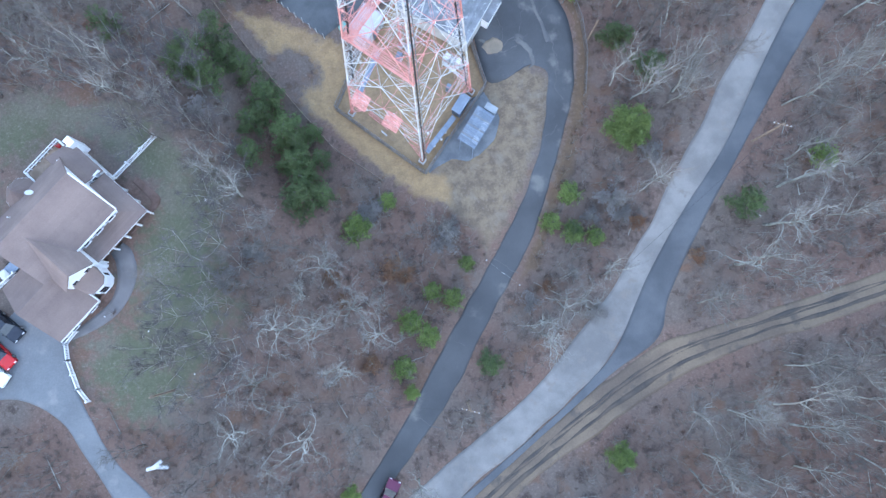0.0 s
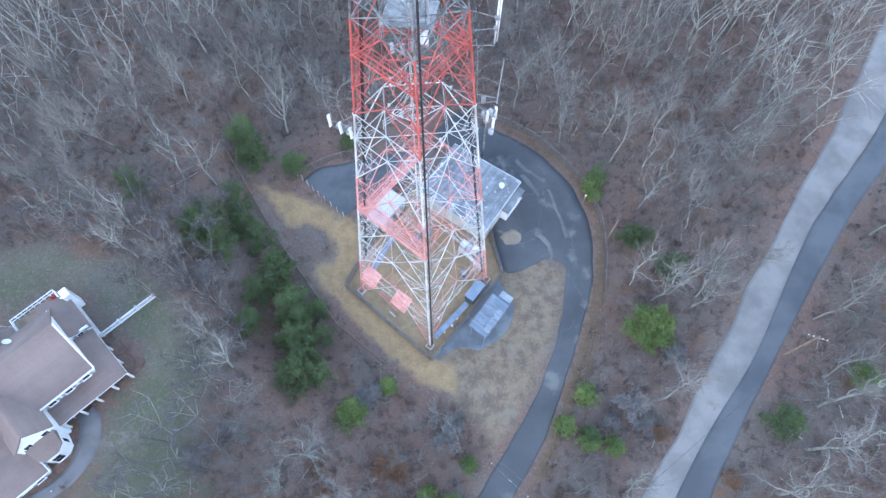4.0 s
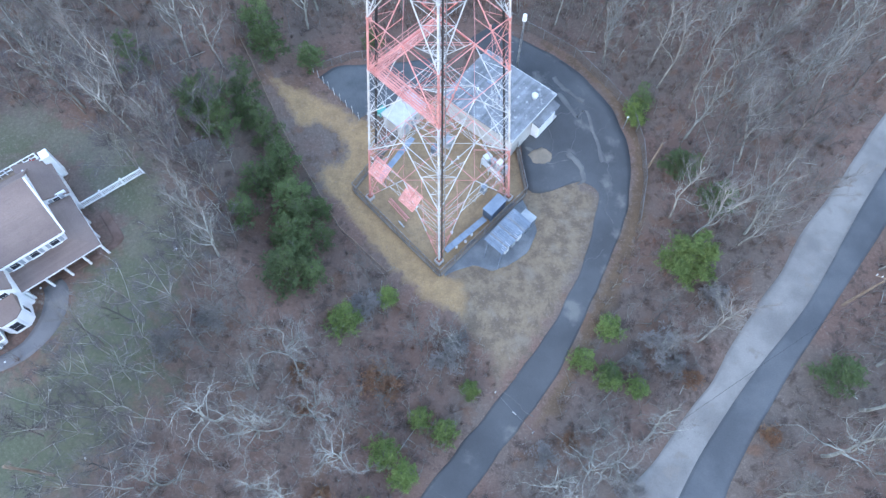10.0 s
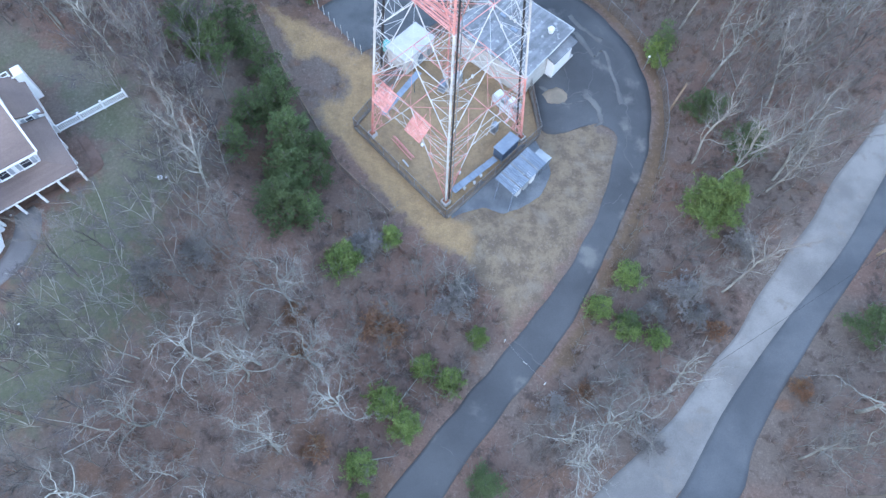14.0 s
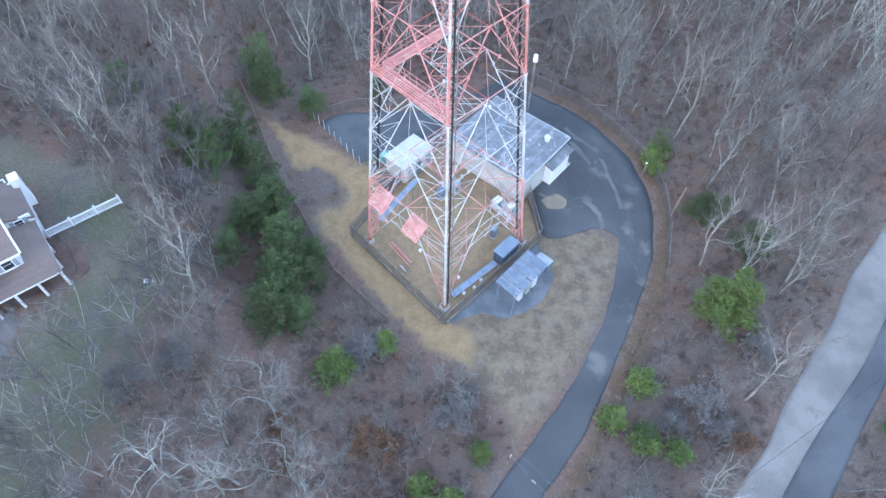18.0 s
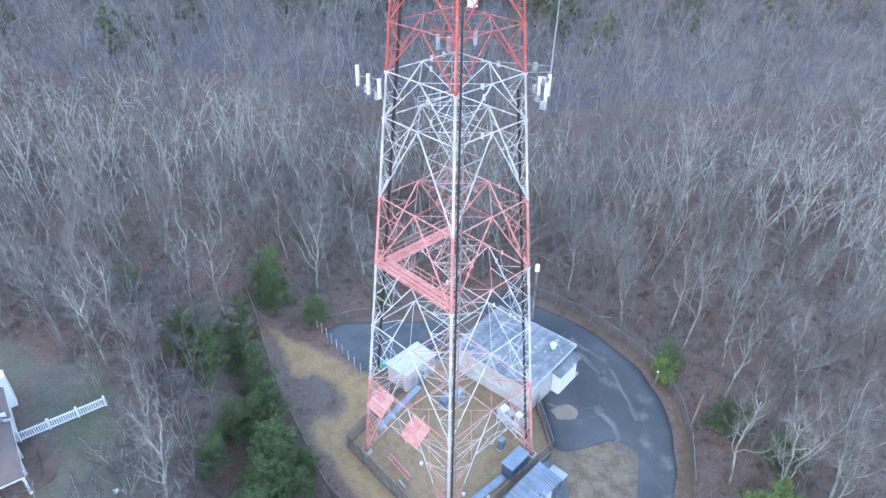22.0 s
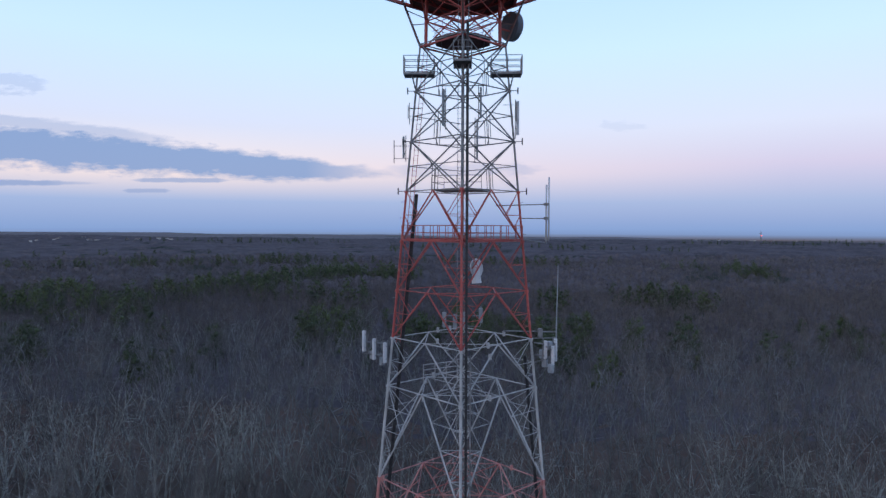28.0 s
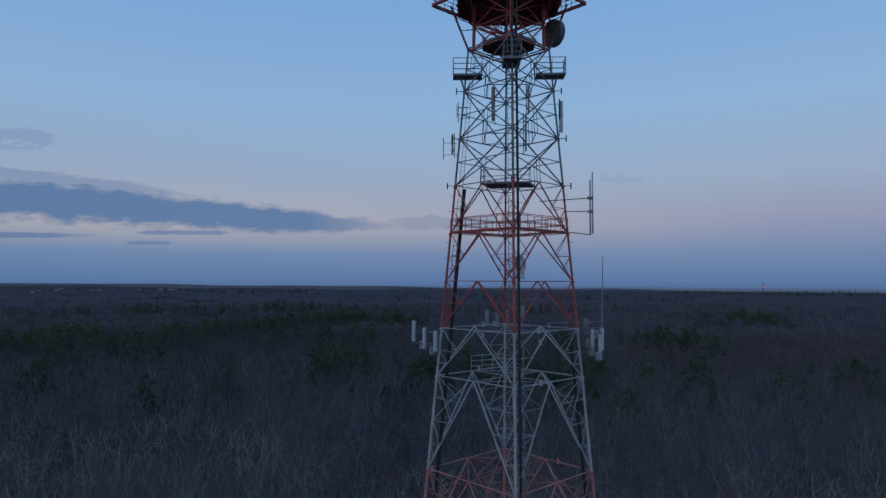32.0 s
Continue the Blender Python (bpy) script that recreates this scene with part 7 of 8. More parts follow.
PROTO = []
for s, (tall, spread, label) in enumerate(((15, 1.0, "tall leafless oak with pale grey limbs"), (17, 0.8, "slender leafless tree with upswept grey limbs"), (13, 1.25, "spreading leafless oak with crooked pale limbs"), (16, 0.9, "leafless woodland tree with many fine twigs"), (12, 1.1, "small leafless oak with a broad crown"), (18, 0.75, "very tall leafless tree with a narrow crown"), (14, 1.0, "leafless oak with bleached limbs"), (9, 1.1, "young leafless tree with thin grey branches"))):
    tr, bo, tw = bare_tree(40 + s, tall, spread, 9 if tall > 10 else 8, 26, 1.2 if s in (0, 2, 6) else 0.8, 0.0 if s in (0, 2, 4) else 1.0)
    bk = BARK if s in (0, 2, 6) else WOODBARK if s in (3, 7) else GREYBARK
    PROTO.append((as_mesh("trunk", tr, bk), as_mesh("boughs", bo, bk), as_mesh("twigs", tw, TWIG), label, (tr, bo, tw), tall))

# evergreens: kind, place and size, in the hedge beside the house, behind the tower and along the roads
HEDGE_PINES = ((1, -30.1, 8.2, 1), (2, -26, 12.7, 0.85), (1, -27.9, 6.3, 0.95), (0, -23, 7.7, 0.9), (1, -20.9, 3.5, 1), (0, -23.5, -0.4, 0.85), (1, -18.9, -2.1, 1.1), (0, -24.3, -4.6, 0.8), (1, -18.1, -6.9, 1.1), (2, -14.5, -7.1, 0.6), (1, -17.7, -12.9, 1.1), (0, -15.2, -12.6, 0.75), (1, -15.3, -2.6, 0.55), (0, -25.2, 23.5, 1.1), (1, -23.8, 21.2, 0.9), (1, -18.4, 20.6, 0.75), (0, -39.2, 14.4, 0.85), (1, -9.8, 24.5, 0.6), (2, -21.4, 1.4, 0.75), (0, -16.8, -9.6, 0.9), (2, -17.5, -4, 0.75), (0, -29.1, 10.5, 0.8), (1, -25.1, 9.8, 0.8))
YARD_PINES = ((1, 35.8, -1.6, 0.9), (1, 31.6, 4.4, 0.75), (0, 33, 3.4, 0.7), (4, 28, 14.2, 1.2), (0, 28.4, 14.8, 0.7), (4, 27.6, 12.4, 0.9))
ROADSIDE_PINES = ((4, -11, -18, 1.5), (3, -10.9, -17.9, 0.42), (3, -6.2, -14.8, 0.5), (3, 30.2, -10.7, 1.2), (4, 20.8, -18, 1.2), (4, 20, -24.2, 1.2), (1, 20.4, -23.6, 0.5), (4, 17.2, -22.1, 1.1), (4, 23.4, -25.3, 1.0), (3, 3.7, -25.6, 0.42), (4, -2, -28.8, 1.0), (4, 0.9, -30.3, 1.1), (4, -6.2, -32.9, 1.3), (3, -3.7, -35.2, 0.62), (4, -8, -39.2, 1.2), (3, -7.7, -42.8, 0.4), (1, 4.3, -40.6, 0.7), (3, -18, -54.5, 0.5), (3, 20.4, -57.2, 0.7), (4, 57.6, -20.1, 1.5), (1, 44.6, -24.7, 0.9))
PINE_SPOTS = HEDGE_PINES + YARD_PINES + ROADSIDE_PINES

# where trees may not stand
HEDGE = [(-31.2, 4.35), (-26.29, 17), (-23.45, 14.19), (-20.76, 9.66), (-11.95, -5.81), (-13.86, -13.15), (-19.27, -18.58), (-24.15, -12.58), (-24.04, -3.33)]
KEEP = [YARD, HEDGE, LAWN, COMPOUND, DRIVE_L + DRIVE_R[::-1], SANDY_L + ASPH_R[::-1], DIRT_N + DIRT_S[::-1], HD_W + HD_E[::-1],
        [hp(-4.02, -5.88), hp(20.16, -6.98), hp(20.83, 8.84), hp(8.69, 17.57), hp(-4.67, 17.61)], [(-28.66, 18.66), (-19.83, 25.66), (0.68, 28.92), (14.17, 29.81), (29.59, 15.66), (28.44, -3.98), (14.1, -2.13), (8.56, 13.34), (-3.69, 15.66), (-17.71, 21.23)],
        [(-68.76, -17.87), (-53.91, -18.36), (-51.76, -36.61), (-71.89, -36.21)]]


ROADS = [KEEP[4], KEEP[5], KEEP[6], KEEP[7]]


def free(x, y, margin):
    x, y = np.atleast_1d(x).astype(float), np.atleast_1d(y).astype(float)
    ok = np.ones(x.shape, bool)
    for poly in KEEP:
        ok &= ~inside(x, y, poly)
        if margin > 0:
            ok &= edge_dist(x, y, poly) > margin * (2.6 if poly in ROADS else 1.0)
    return ok


def scatter(rg, x0, x1, y0, y1, gap, margin):
    """Points at least gap apart (on a jittered grid) clear of roads and yards."""
    xs, ys = np.meshgrid(np.arange(x0, x1, gap), np.arange(y0, y1, gap))
    xs = xs + rg.uniform(-0.42, 0.42, xs.shape) * gap
    ys = ys + rg.uniform(-0.42, 0.42, ys.shape) * gap
    xs, ys = xs.ravel(), ys.ravel()
    ok = free(xs, ys, margin)
    return xs[ok], ys[ok]


rg = np.random.default_rng(77)
tx, ty = scatter(rg, -82, 84, -72, 66, 4.5, 1.1)
# big bare oaks that stand out in the woods in front of the tower
BIG = [(-19.9, -26.4), (-15.4, -23), (-22.9, -29.7), (-19.4, -31.6), (-18.4, -29.8), (-12.6, -29.2), (-11.1, -33.2), (-15.7, -38), (12.81, -38.15), (18.48, -34.67), (36.06, -2.79), (34.07, 9.35), (50.82, -23.16), (47.48, -28.13), (40.11, 4.83), (46.73, 13.16), (31.63, 18.45), (38.19, 19.94), (42.25, -33.04), (54.4, -11.09), (-30, -43), (-22, -46), (-9, -55), (-26.5, -36), (-30.5, -25), (-34, -31), (13, -36), (16.5, -34), (24, -31), (33, -5.5)]
BIG = [p for p in BIG if free(*p, 0.4)[0]]
# thin trees that stand on the lawn and lean over its edge
LAWN_TREES = [(-26, -11), (-28, -8.6), (-30, -12.5), (-25.6, -7.5), (-33, -20), (-36, -22.5), (-31, -25.5), (-36.5, -27), (-33.5, -30), (-30.5, -17.5), (-24, -18.5), (-22.8, -16), (-40, -32)]
keep = np.ones(len(tx), bool)
for bx, by in BIG:
    keep &= np.hypot(tx - bx, ty - by) > 3.6
for k_, bx, by, s_ in PINE_SPOTS:
    keep &= np.hypot(tx - bx, ty - by) > 1.2 + 3.6 * s_ * (1.3 if k_ == 3 else 0.9 if k_ < 3 else 0.6)
tx, ty = tx[keep], ty[keep]
order = np.argsort(np.hypot(tx, ty + 18))
near_n = 270
placed = [(x, y, True) for x, y in BIG] + [(x, y, False) for x, y in LAWN_TREES] + [(x, y, False) for x, y in zip(tx[order][:near_n], ty[order][:near_n])]
first = {}
for x, y, big in placed:
    front_wood = y < -12 and x < 30
    k = int(rg.choice([0, 2, 6] if y < -12 else [1, 5, 6])) if big else int(rg.choice([4, 3, 7, 3, 3] if front_wood else [1, 1, 3, 3, 5, 5, 6, 6, 7, 4]))
    size = float(rg.uniform(0.85, 1.15)) * ((0.8 if big else 0.6) if front_wood else 1.0 if big else 0.9)
    m = pose(x, y, gz(x, y), 0, 0, float(rg.uniform(0, 360))) @ Matrix.Scale(size, 4)
    if k not in first:
        ob = thing("bare_tree", (0, 0, 0), PROTO[k][3], "tree", "bare trees")
        for nm, me in zip(("trunk", "bough_crown", "twig_crown"), PROTO[k][:3]):
            child = tagged(new(nm, me), kind="stuff" if nm != "trunk" else "")
            child.parent = ob
        ob.matrix_basis = m
        first[k] = ob
    else:
        ob = copy_thing(first[k], Matrix())
        ob.matrix_basis = m


def forest(name, xs, ys, protos, heights, label, material, zoff=0.0, seed=3, lo=0.75, hi=1.15):
    """Many trees joined into one mesh."""
    r = np.random.default_rng(seed)
    vs, fs, base = [], [], 0
    pick = r.integers(0, len(protos), len(xs))
    for p, (pv, pf) in enumerate(protos):
        sel = np.where(pick == p)[0]
        if not len(sel):
            continue
        a = r.uniform(0, 2 * math.pi, len(sel))
        s = r.uniform(lo, hi, len(sel)) * heights
        c, sn = np.cos(a) * s, np.sin(a) * s
        x = pv[None, :, 0] * c[:, None] - pv[None, :, 1] * sn[:, None] + xs[sel][:, None]
        y = pv[None, :, 0] * sn[:, None] + pv[None, :, 1] * c[:, None] + ys[sel][:, None]
        z = pv[None, :, 2] * s[:, None] + (land(xs[sel], ys[sel]) + zoff)[:, None]
        vs.append(np.stack([x, y, z], -1).reshape(-1, 3))
        n = len(pv)
        fs.append((pf[None] + (base + np.arange(len(sel)) * n)[:, None, None]).reshape(-1, 3))
        base += n * len(sel)
    me = mesh_of(name, np.concatenate(vs), np.concatenate(fs), material)
    return tagged(new(name, me), label, "trees", kind="stuff")


def wood_and_twigs(name, xs, ys, protos, tall, label, seed, bark=WOODBARK):
    """One wood as two joined meshes with the same stand of trees: bark and twigs."""
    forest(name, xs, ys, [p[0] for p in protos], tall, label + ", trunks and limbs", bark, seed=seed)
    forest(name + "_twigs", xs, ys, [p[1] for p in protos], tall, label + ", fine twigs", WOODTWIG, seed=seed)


def vase_tree(seed, stems, forks, twigs, twig_wide, segs=3, thick=1.0):
    """A bare woodland tree of unit height: a short trunk that forks into upswept stems under a rounded dome of fine twigs."""
    r = np.random.default_rng(seed)
    wood, fine = ([], []), ([], [])
    lean = r.normal(0, 0.08, 2)
    split = r.uniform(0.22, 0.42)
    pts, rad = grow(r, (0, 0, -0.02), (*lean, 1), split, 0.0125 * thick, 0.009 * thick, 2 if segs > 1 else 1, 0.06, 0.04)
    tube(*wood, pts, rad, 3)
    heart = pts[-1] + np.array((0, 0, 0.18))
    ends = []
    for i in range(stems):
        az = i * 6.283 / stems + r.uniform(-0.7, 0.7)
        tilt = r.uniform(0.2, 0.8)
        d = np.array((math.cos(az) * tilt, math.sin(az) * tilt, 1.0))
        top = (0.94 - split) * r.uniform(0.72, 1.0)
        lp, lr = grow(r, pts[-1], d, top, 0.0072 * thick, 0.0022 * thick, segs, 0.10, 0.05)
        tube(*wood, lp, lr, 3)
        ends.append((lp[-2], lp[-1]))
        for k in range(forks):
            u = r.uniform(0.25, 0.95) * segs
            j = min(int(u), segs - 1)
            q = lp[j] + (lp[j + 1] - lp[j]) * (u - j)
            e = d / np.linalg.norm(d) + r.normal(0, 0.5, 3) + np.array((0, 0, 0.1))
            e = e / np.linalg.norm(e) * r.uniform(0.13, 0.27)
            if segs > 1:
                fp, fr = grow(r, q, e, np.linalg.norm(e), 0.0036 * thick, 0.0012, 2, 0.2, 0.05)
                tube(*wood, fp, fr, 3)
                ends.append((q, fp[-1]))
            else:
                s = np.cross(e, (0.3, 0.2, 1.0))
                s *= 0.0045 * thick / np.linalg.norm(s)
                n = len(wood[0])
                wood[0].extend((q - s, q + s, q + e))
                wood[1].append((n, n + 1, n + 2))
                ends.append((q, q + e))
    for w in range(twigs):
        q, e = ends[r.integers(0, len(ends))]
        c = q + (e - q) * r.uniform(0.3, 1.05) + r.normal(0, 0.016, 3)
        d = (c - heart)
        d = d / (np.linalg.norm(d) + 1e-9) + r.normal(0, 0.6, 3) + np.array((0, 0, 0.12))
        d *= r.uniform(0.05, 0.115) / np.linalg.norm(d)
        s = np.cross(d, r.normal(0, 1, 3))
        s *= twig_wide / (np.linalg.norm(s) + 1e-9)
        k = len(fine[0])
        fine[0].extend((c - s, c + s, c + d))
        fine[1].append((k, k + 1, k + 2))
    return (np.array(wood[0]), np.array(wood[1])), (np.array(fine[0]), np.array(fine[1]))


# the woods past the near trees
rest_x, rest_y = tx[order][near_n:], ty[order][near_n:]
MID = [vase_tree(200 + s, 3 + s % 3, 3, 400, 0.0008, 4, 0.8 + 0.2 * (s % 2)) for s in range(10)]
wood_and_twigs("woodland_edge", rest_x, rest_y, MID, 16.5, "leafless grey woodland trees", 8, BARK)
# thin trees on the lawn's edge and between the house, its fence and the pines
er = np.random.default_rng(51)
THIN = [vase_tree(260 + s, 4, 3, 700, 0.0016, 4, 0.75) for s in range(6)]
for x0, x1, y0, y1, gap, tall in ((-50, -25, -2, 13, 3.2, 10.0), (-29, -23.5, -15, -2, 3.0, 9.0), (-38, -27, -36, -17, 3.4, 9.5)):
    ex, ey = np.meshgrid(np.arange(x0, x1, gap), np.arange(y0, y1, gap))
    ex, ey = (ex + er.uniform(-1.3, 1.3, ex.shape)).ravel(), (ey + er.uniform(-1.3, 1.3, ey.shape)).ravel()
    ok = (edge_dist(ex, ey, KEEP[8]) > 4.0) & ~inside(ex, ey, KEEP[8])
    for road in ROADS:
        ok &= ~inside(ex, ey, road)
    wood_and_twigs("lawn_edge_trees", ex[ok], ey[ok], THIN, tall, "thin leafless grey trees along the lawn", 27, GREYBARK)
fx, fy = scatter(rg, -170, 170, 62, 165, 6.0, 0)
vis = (np.abs(fx) < 60 + 0.78 * (fy + 50))
wood_and_twigs("woodland_near", fx[vis], fy[vis], MID, 17.5, "dense leafless grey woodland behind the tower", 9, PALEWOOD)
MID2 = [vase_tree(230 + s, 3, 2, 150, 0.0018, 1, 0.8) for s in range(9)]
fx, fy = scatter(rg, -330, 330, 165, 360, 6.2, 0)
vis = (np.abs(fx) < 60 + 0.78 * (fy + 50))
wood_and_twigs("woodland_behind", fx[vis], fy[vis], MID2, 17.5, "dense leafless grey woodland", 19)
sx, sy = scatter(rg, -190, 190, -190, 62, 7.5, 0)
vis = ((sx < -80) | (sx > 82) | (sy < -70)) & (np.hypot(sx, sy) < 190)
FEW = [vase_tree(260 + s, 4, 2, 60, 0.003, 1, 1.2) for s in range(5)]
wood_and_twigs("woodland_sides", sx[vis], sy[vis], FEW, 15, "leafless woodland around the clearing", 10)
fx, fy = scatter(rg, -700, 700, 360, 760, 9.5, 0)
vis = np.abs(fx) < 60 + 0.78 * (fy + 50)
CLUMP = [vase_tree(300 + s, 2, 2, 44, 0.0045, 1, 1.0) for s in range(7)]
wood_and_twigs("woodland_middle", fx[vis], fy[vis], CLUMP, 18, "hazy leafless woodland", 11)


def canopy(name, y0, y1, cell, crown, rise, seed, label, fade=1.0):
    """The closed top of a far wood: a sheet of many rounded twiggy crowns with low gaps between them."""
    r = np.random.default_rng(seed)
    half_w = 60 + 0.78 * (y1 + 60)
    xs, ys = np.arange(-half_w, half_w, cell), np.arange(y0, y1, cell)
    gxx, gyy = np.meshgrid(xs, ys)
    nxc, nyc = int(2 * half_w / crown) + 3, int((y1 - y0) / crown) + 3
    ox, oy = r.uniform(0.1, 0.9, (nyc, nxc)), r.uniform(0.1, 0.9, (nyc, nxc))
    oh, orad = r.uniform(0.45, 1.0, (nyc, nxc)), r.uniform(0.55, 0.85, (nyc, nxc))
    ci, cj = ((gxx + half_w) / crown).astype(int), ((gyy - y0) / crown).astype(int)
    h = np.zeros_like(gxx)
    for di in (-1, 0, 1):
        for dj in (-1, 0, 1):
            i, j = np.clip(ci + di, 0, nxc - 1), np.clip(cj + dj, 0, nyc - 1)
            px, py = (i + ox[j, i]) * crown - half_w, (j + oy[j, i]) * crown + y0
            d2 = ((gxx - px) ** 2 + (gyy - py) ** 2) / (orad[j, i] * crown) ** 2
            h = np.maximum(h, oh[j, i] * (1 - d2))
    grown = step(0, fade, gyy - y0)
    z = land(gxx, gyy) + (2.0 + rise * h + r.normal(0, 0.045 * rise, gxx.shape)) * grown - 0.6 * (1 - grown)
    v = np.stack([gxx + r.normal(0, cell * 0.18, gxx.shape), gyy + r.normal(0, cell * 0.18, gxx.shape), z], -1).reshape(-1, 3)
    n = len(xs)
    k = np.arange(len(xs) * len(ys)).reshape(len(ys), n)
    q = np.stack([k[:-1, :-1], k[:-1, 1:], k[1:, 1:], k[1:, :-1]], -1).reshape(-1, 4)
    mid_x, mid_y = gxx[:-1, :-1].ravel(), gyy[:-1, :-1].ravel()
    q = q[np.abs(mid_x) < 70 + 0.78 * (mid_y + 60)]
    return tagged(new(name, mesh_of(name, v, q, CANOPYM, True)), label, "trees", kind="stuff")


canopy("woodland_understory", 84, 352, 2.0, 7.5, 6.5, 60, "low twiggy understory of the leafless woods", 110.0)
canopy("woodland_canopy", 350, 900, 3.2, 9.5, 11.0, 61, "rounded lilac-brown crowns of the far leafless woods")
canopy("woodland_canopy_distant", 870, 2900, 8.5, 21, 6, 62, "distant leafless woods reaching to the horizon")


# thin saplings between the near trees
qx, qy = scatter(rg, -82, 84, -72, 64, 2.4, 0.6)
YOUNG = [vase_tree(380 + s, 3, 2, 46, 0.0024, 1, 0.9) for s in range(8)]
wood_and_twigs("saplings", qx, qy, YOUNG, 4.4, "thin grey saplings between the trees", 23, GREYBARK)


# brush on the forest floor
def brush(seed, n):
    r = np.random.default_rng(seed)
    v, f = [], []
    for i in range(n):
        a = r.uniform(0, 6.28)
        t = np.array((math.cos(a) * r.uniform(0.2, 0.9), math.sin(a) * r.uniform(0.2, 0.9), r.uniform(0.5, 1.2)))
        c = r.normal(0, 0.12, 3) * (1, 1, 0)
        s = np.cross(t, r.normal(0, 1, 3))
        s *= 0.022 / np.linalg.norm(s)
        k = len(v)
        v.extend((c - s, c + s, c + t))
        f.append((k, k + 1, k + 2))
    return np.array(v), np.array(f)


bx, by = scatter(rg, -82, 84, -72, 62, 1.25, 0.5)
pick = rg.random(len(bx)) < 0.8
forest("underbrush", bx[pick], by[pick], [brush(400 + s, 21) for s in range(6)], 1.15, "dry twiggy underbrush over the leaf litter", SHRUBM, seed=13, lo=0.35, hi=1.6)

# fallen branches
fb_x, fb_y = scatter(rg, -70, 70, -68, 40, 9.0, 0.5)
for x, y in list(zip(fb_x, fb_y))[:90]:
    a, ln = float(rg.uniform(0, 3.14)), float(rg.uniform(1.2, 4.5))
    z = gz(x, y) + 0.1
    dx_, dy_ = math.cos(a) * ln / 2, math.sin(a) * ln / 2
    g = Geo().beam((x - dx_, y - dy_, z), (x + dx_, y + dy_, z + float(rg.uniform(0, 0.3))), 0.07, 5, 0.03)
    g.beam((x, y, z), (x + dy_ * 0.5, y - dx_ * 0.4, z + 0.25), 0.035, 4, 0.015)
    single("fallen_branch", g, BARK, "pale fallen branch on the leaf litter", "branch", "fallen branches")


# ---- evergreens ----
def pine(seed, tall, wide, loose=1.0, clumps=420):
    """An evergreen: tapered trunk, whorled limbs, and many small needle tufts with gaps between."""
    r = np.random.default_rng(seed)
    wood, leaf = ([], []), ([], [])
    pts, rad = grow(r, (0, 0, -0.3), (*r.normal(0, 0.04, 2), 1), tall * 0.95, tall * 0.016, 0.03, 7, 0.03, 0.06)
    tube(*wood, pts, rad, 6)
    n = 30
    tips = []
    for i in range(n):
        u = 0.12 + 0.84 * i / n
        p = pts[0] + (pts[-1] - pts[0]) * u
        az = i * 2.399 + r.uniform(-0.4, 0.4)
        ln = wide * (1 - u) ** 0.6 * r.uniform(0.65, 1.12) + 0.3
        lp, lr = grow(r, p, (math.cos(az), math.sin(az), 0.3), ln, 0.04, 0.012, 3, 0.12, 0.1)
        tube(*wood, lp, lr, 3)
        tips.append((lp, ln))
    weight = np.array([ln ** 1.6 + 0.2 for lp, ln in tips])
    pick = r.choice(n, clumps, p=weight / weight.sum())
    for c in pick:
        lp, ln = tips[c]
        q = lp[0] + (lp[-1] - lp[0]) * (r.random() ** 0.45) + r.normal(0, 0.17 * ln ** 0.8, 3) * (1, 1, 0.6)
        for b in range(10):
            e = r.normal(0, 1, 3) * (1, 1, 0.6) + np.array((0, 0, 0.4))
            e *= r.uniform(0.18, 0.42) / np.linalg.norm(e)
            s = np.cross(e, r.normal(0, 1, 3))
            s *= 0.036 / np.linalg.norm(s)
            k = len(leaf[0])
            leaf[0].extend((q - s, q + s, q + e))
            leaf[1].append((k, k + 1, k + 2))
    return wood, leaf


PINES = []
for s, (tall, wide, m, label, cl) in enumerate(((8.5, 2.9, NEEDLE, "dark green young pine with ragged crown", 800), (7.5, 3.0, NEEDLE, "bushy dark green evergreen", 1200), (11, 3.0, NEEDLE, "tall dark green pine with gaps in its crown", 900), (9.0, 3.3, YNEEDLE, "broad yellow-green pine with a full crown", 2400), (2.6, 1.5, YNEEDLE, "low bright green evergreen shrub", 380))):
    wd, lf = pine(500 + s, tall, wide, 1.0, cl)
    PINES.append((as_mesh("trunk", wd, WOODBARK), as_mesh("crown", lf, m), label, tall, wide))
pine_first = {}


def plant_pine(k, x, y, size):
    m = pose(x, y, gz(x, y), 0, 0, (x * 37 + y * 91) % 360) @ Matrix.Scale(size, 4)
    if k not in pine_first:
        ob = thing("evergreen", (0, 0, 0), PINES[k][2], "tree" if k < 4 else "shrub", "evergreens")
        for nm, me in zip(("trunk", "crown"), PINES[k][:2]):
            child = new(nm, me)
            child.parent = ob
        pine_first[k] = ob
    else:
        ob = copy_thing(pine_first[k], Matrix())
    ob.matrix_basis = m


for k, x, y, s in PINE_SPOTS:
    plant_pine(k, x, y, s)
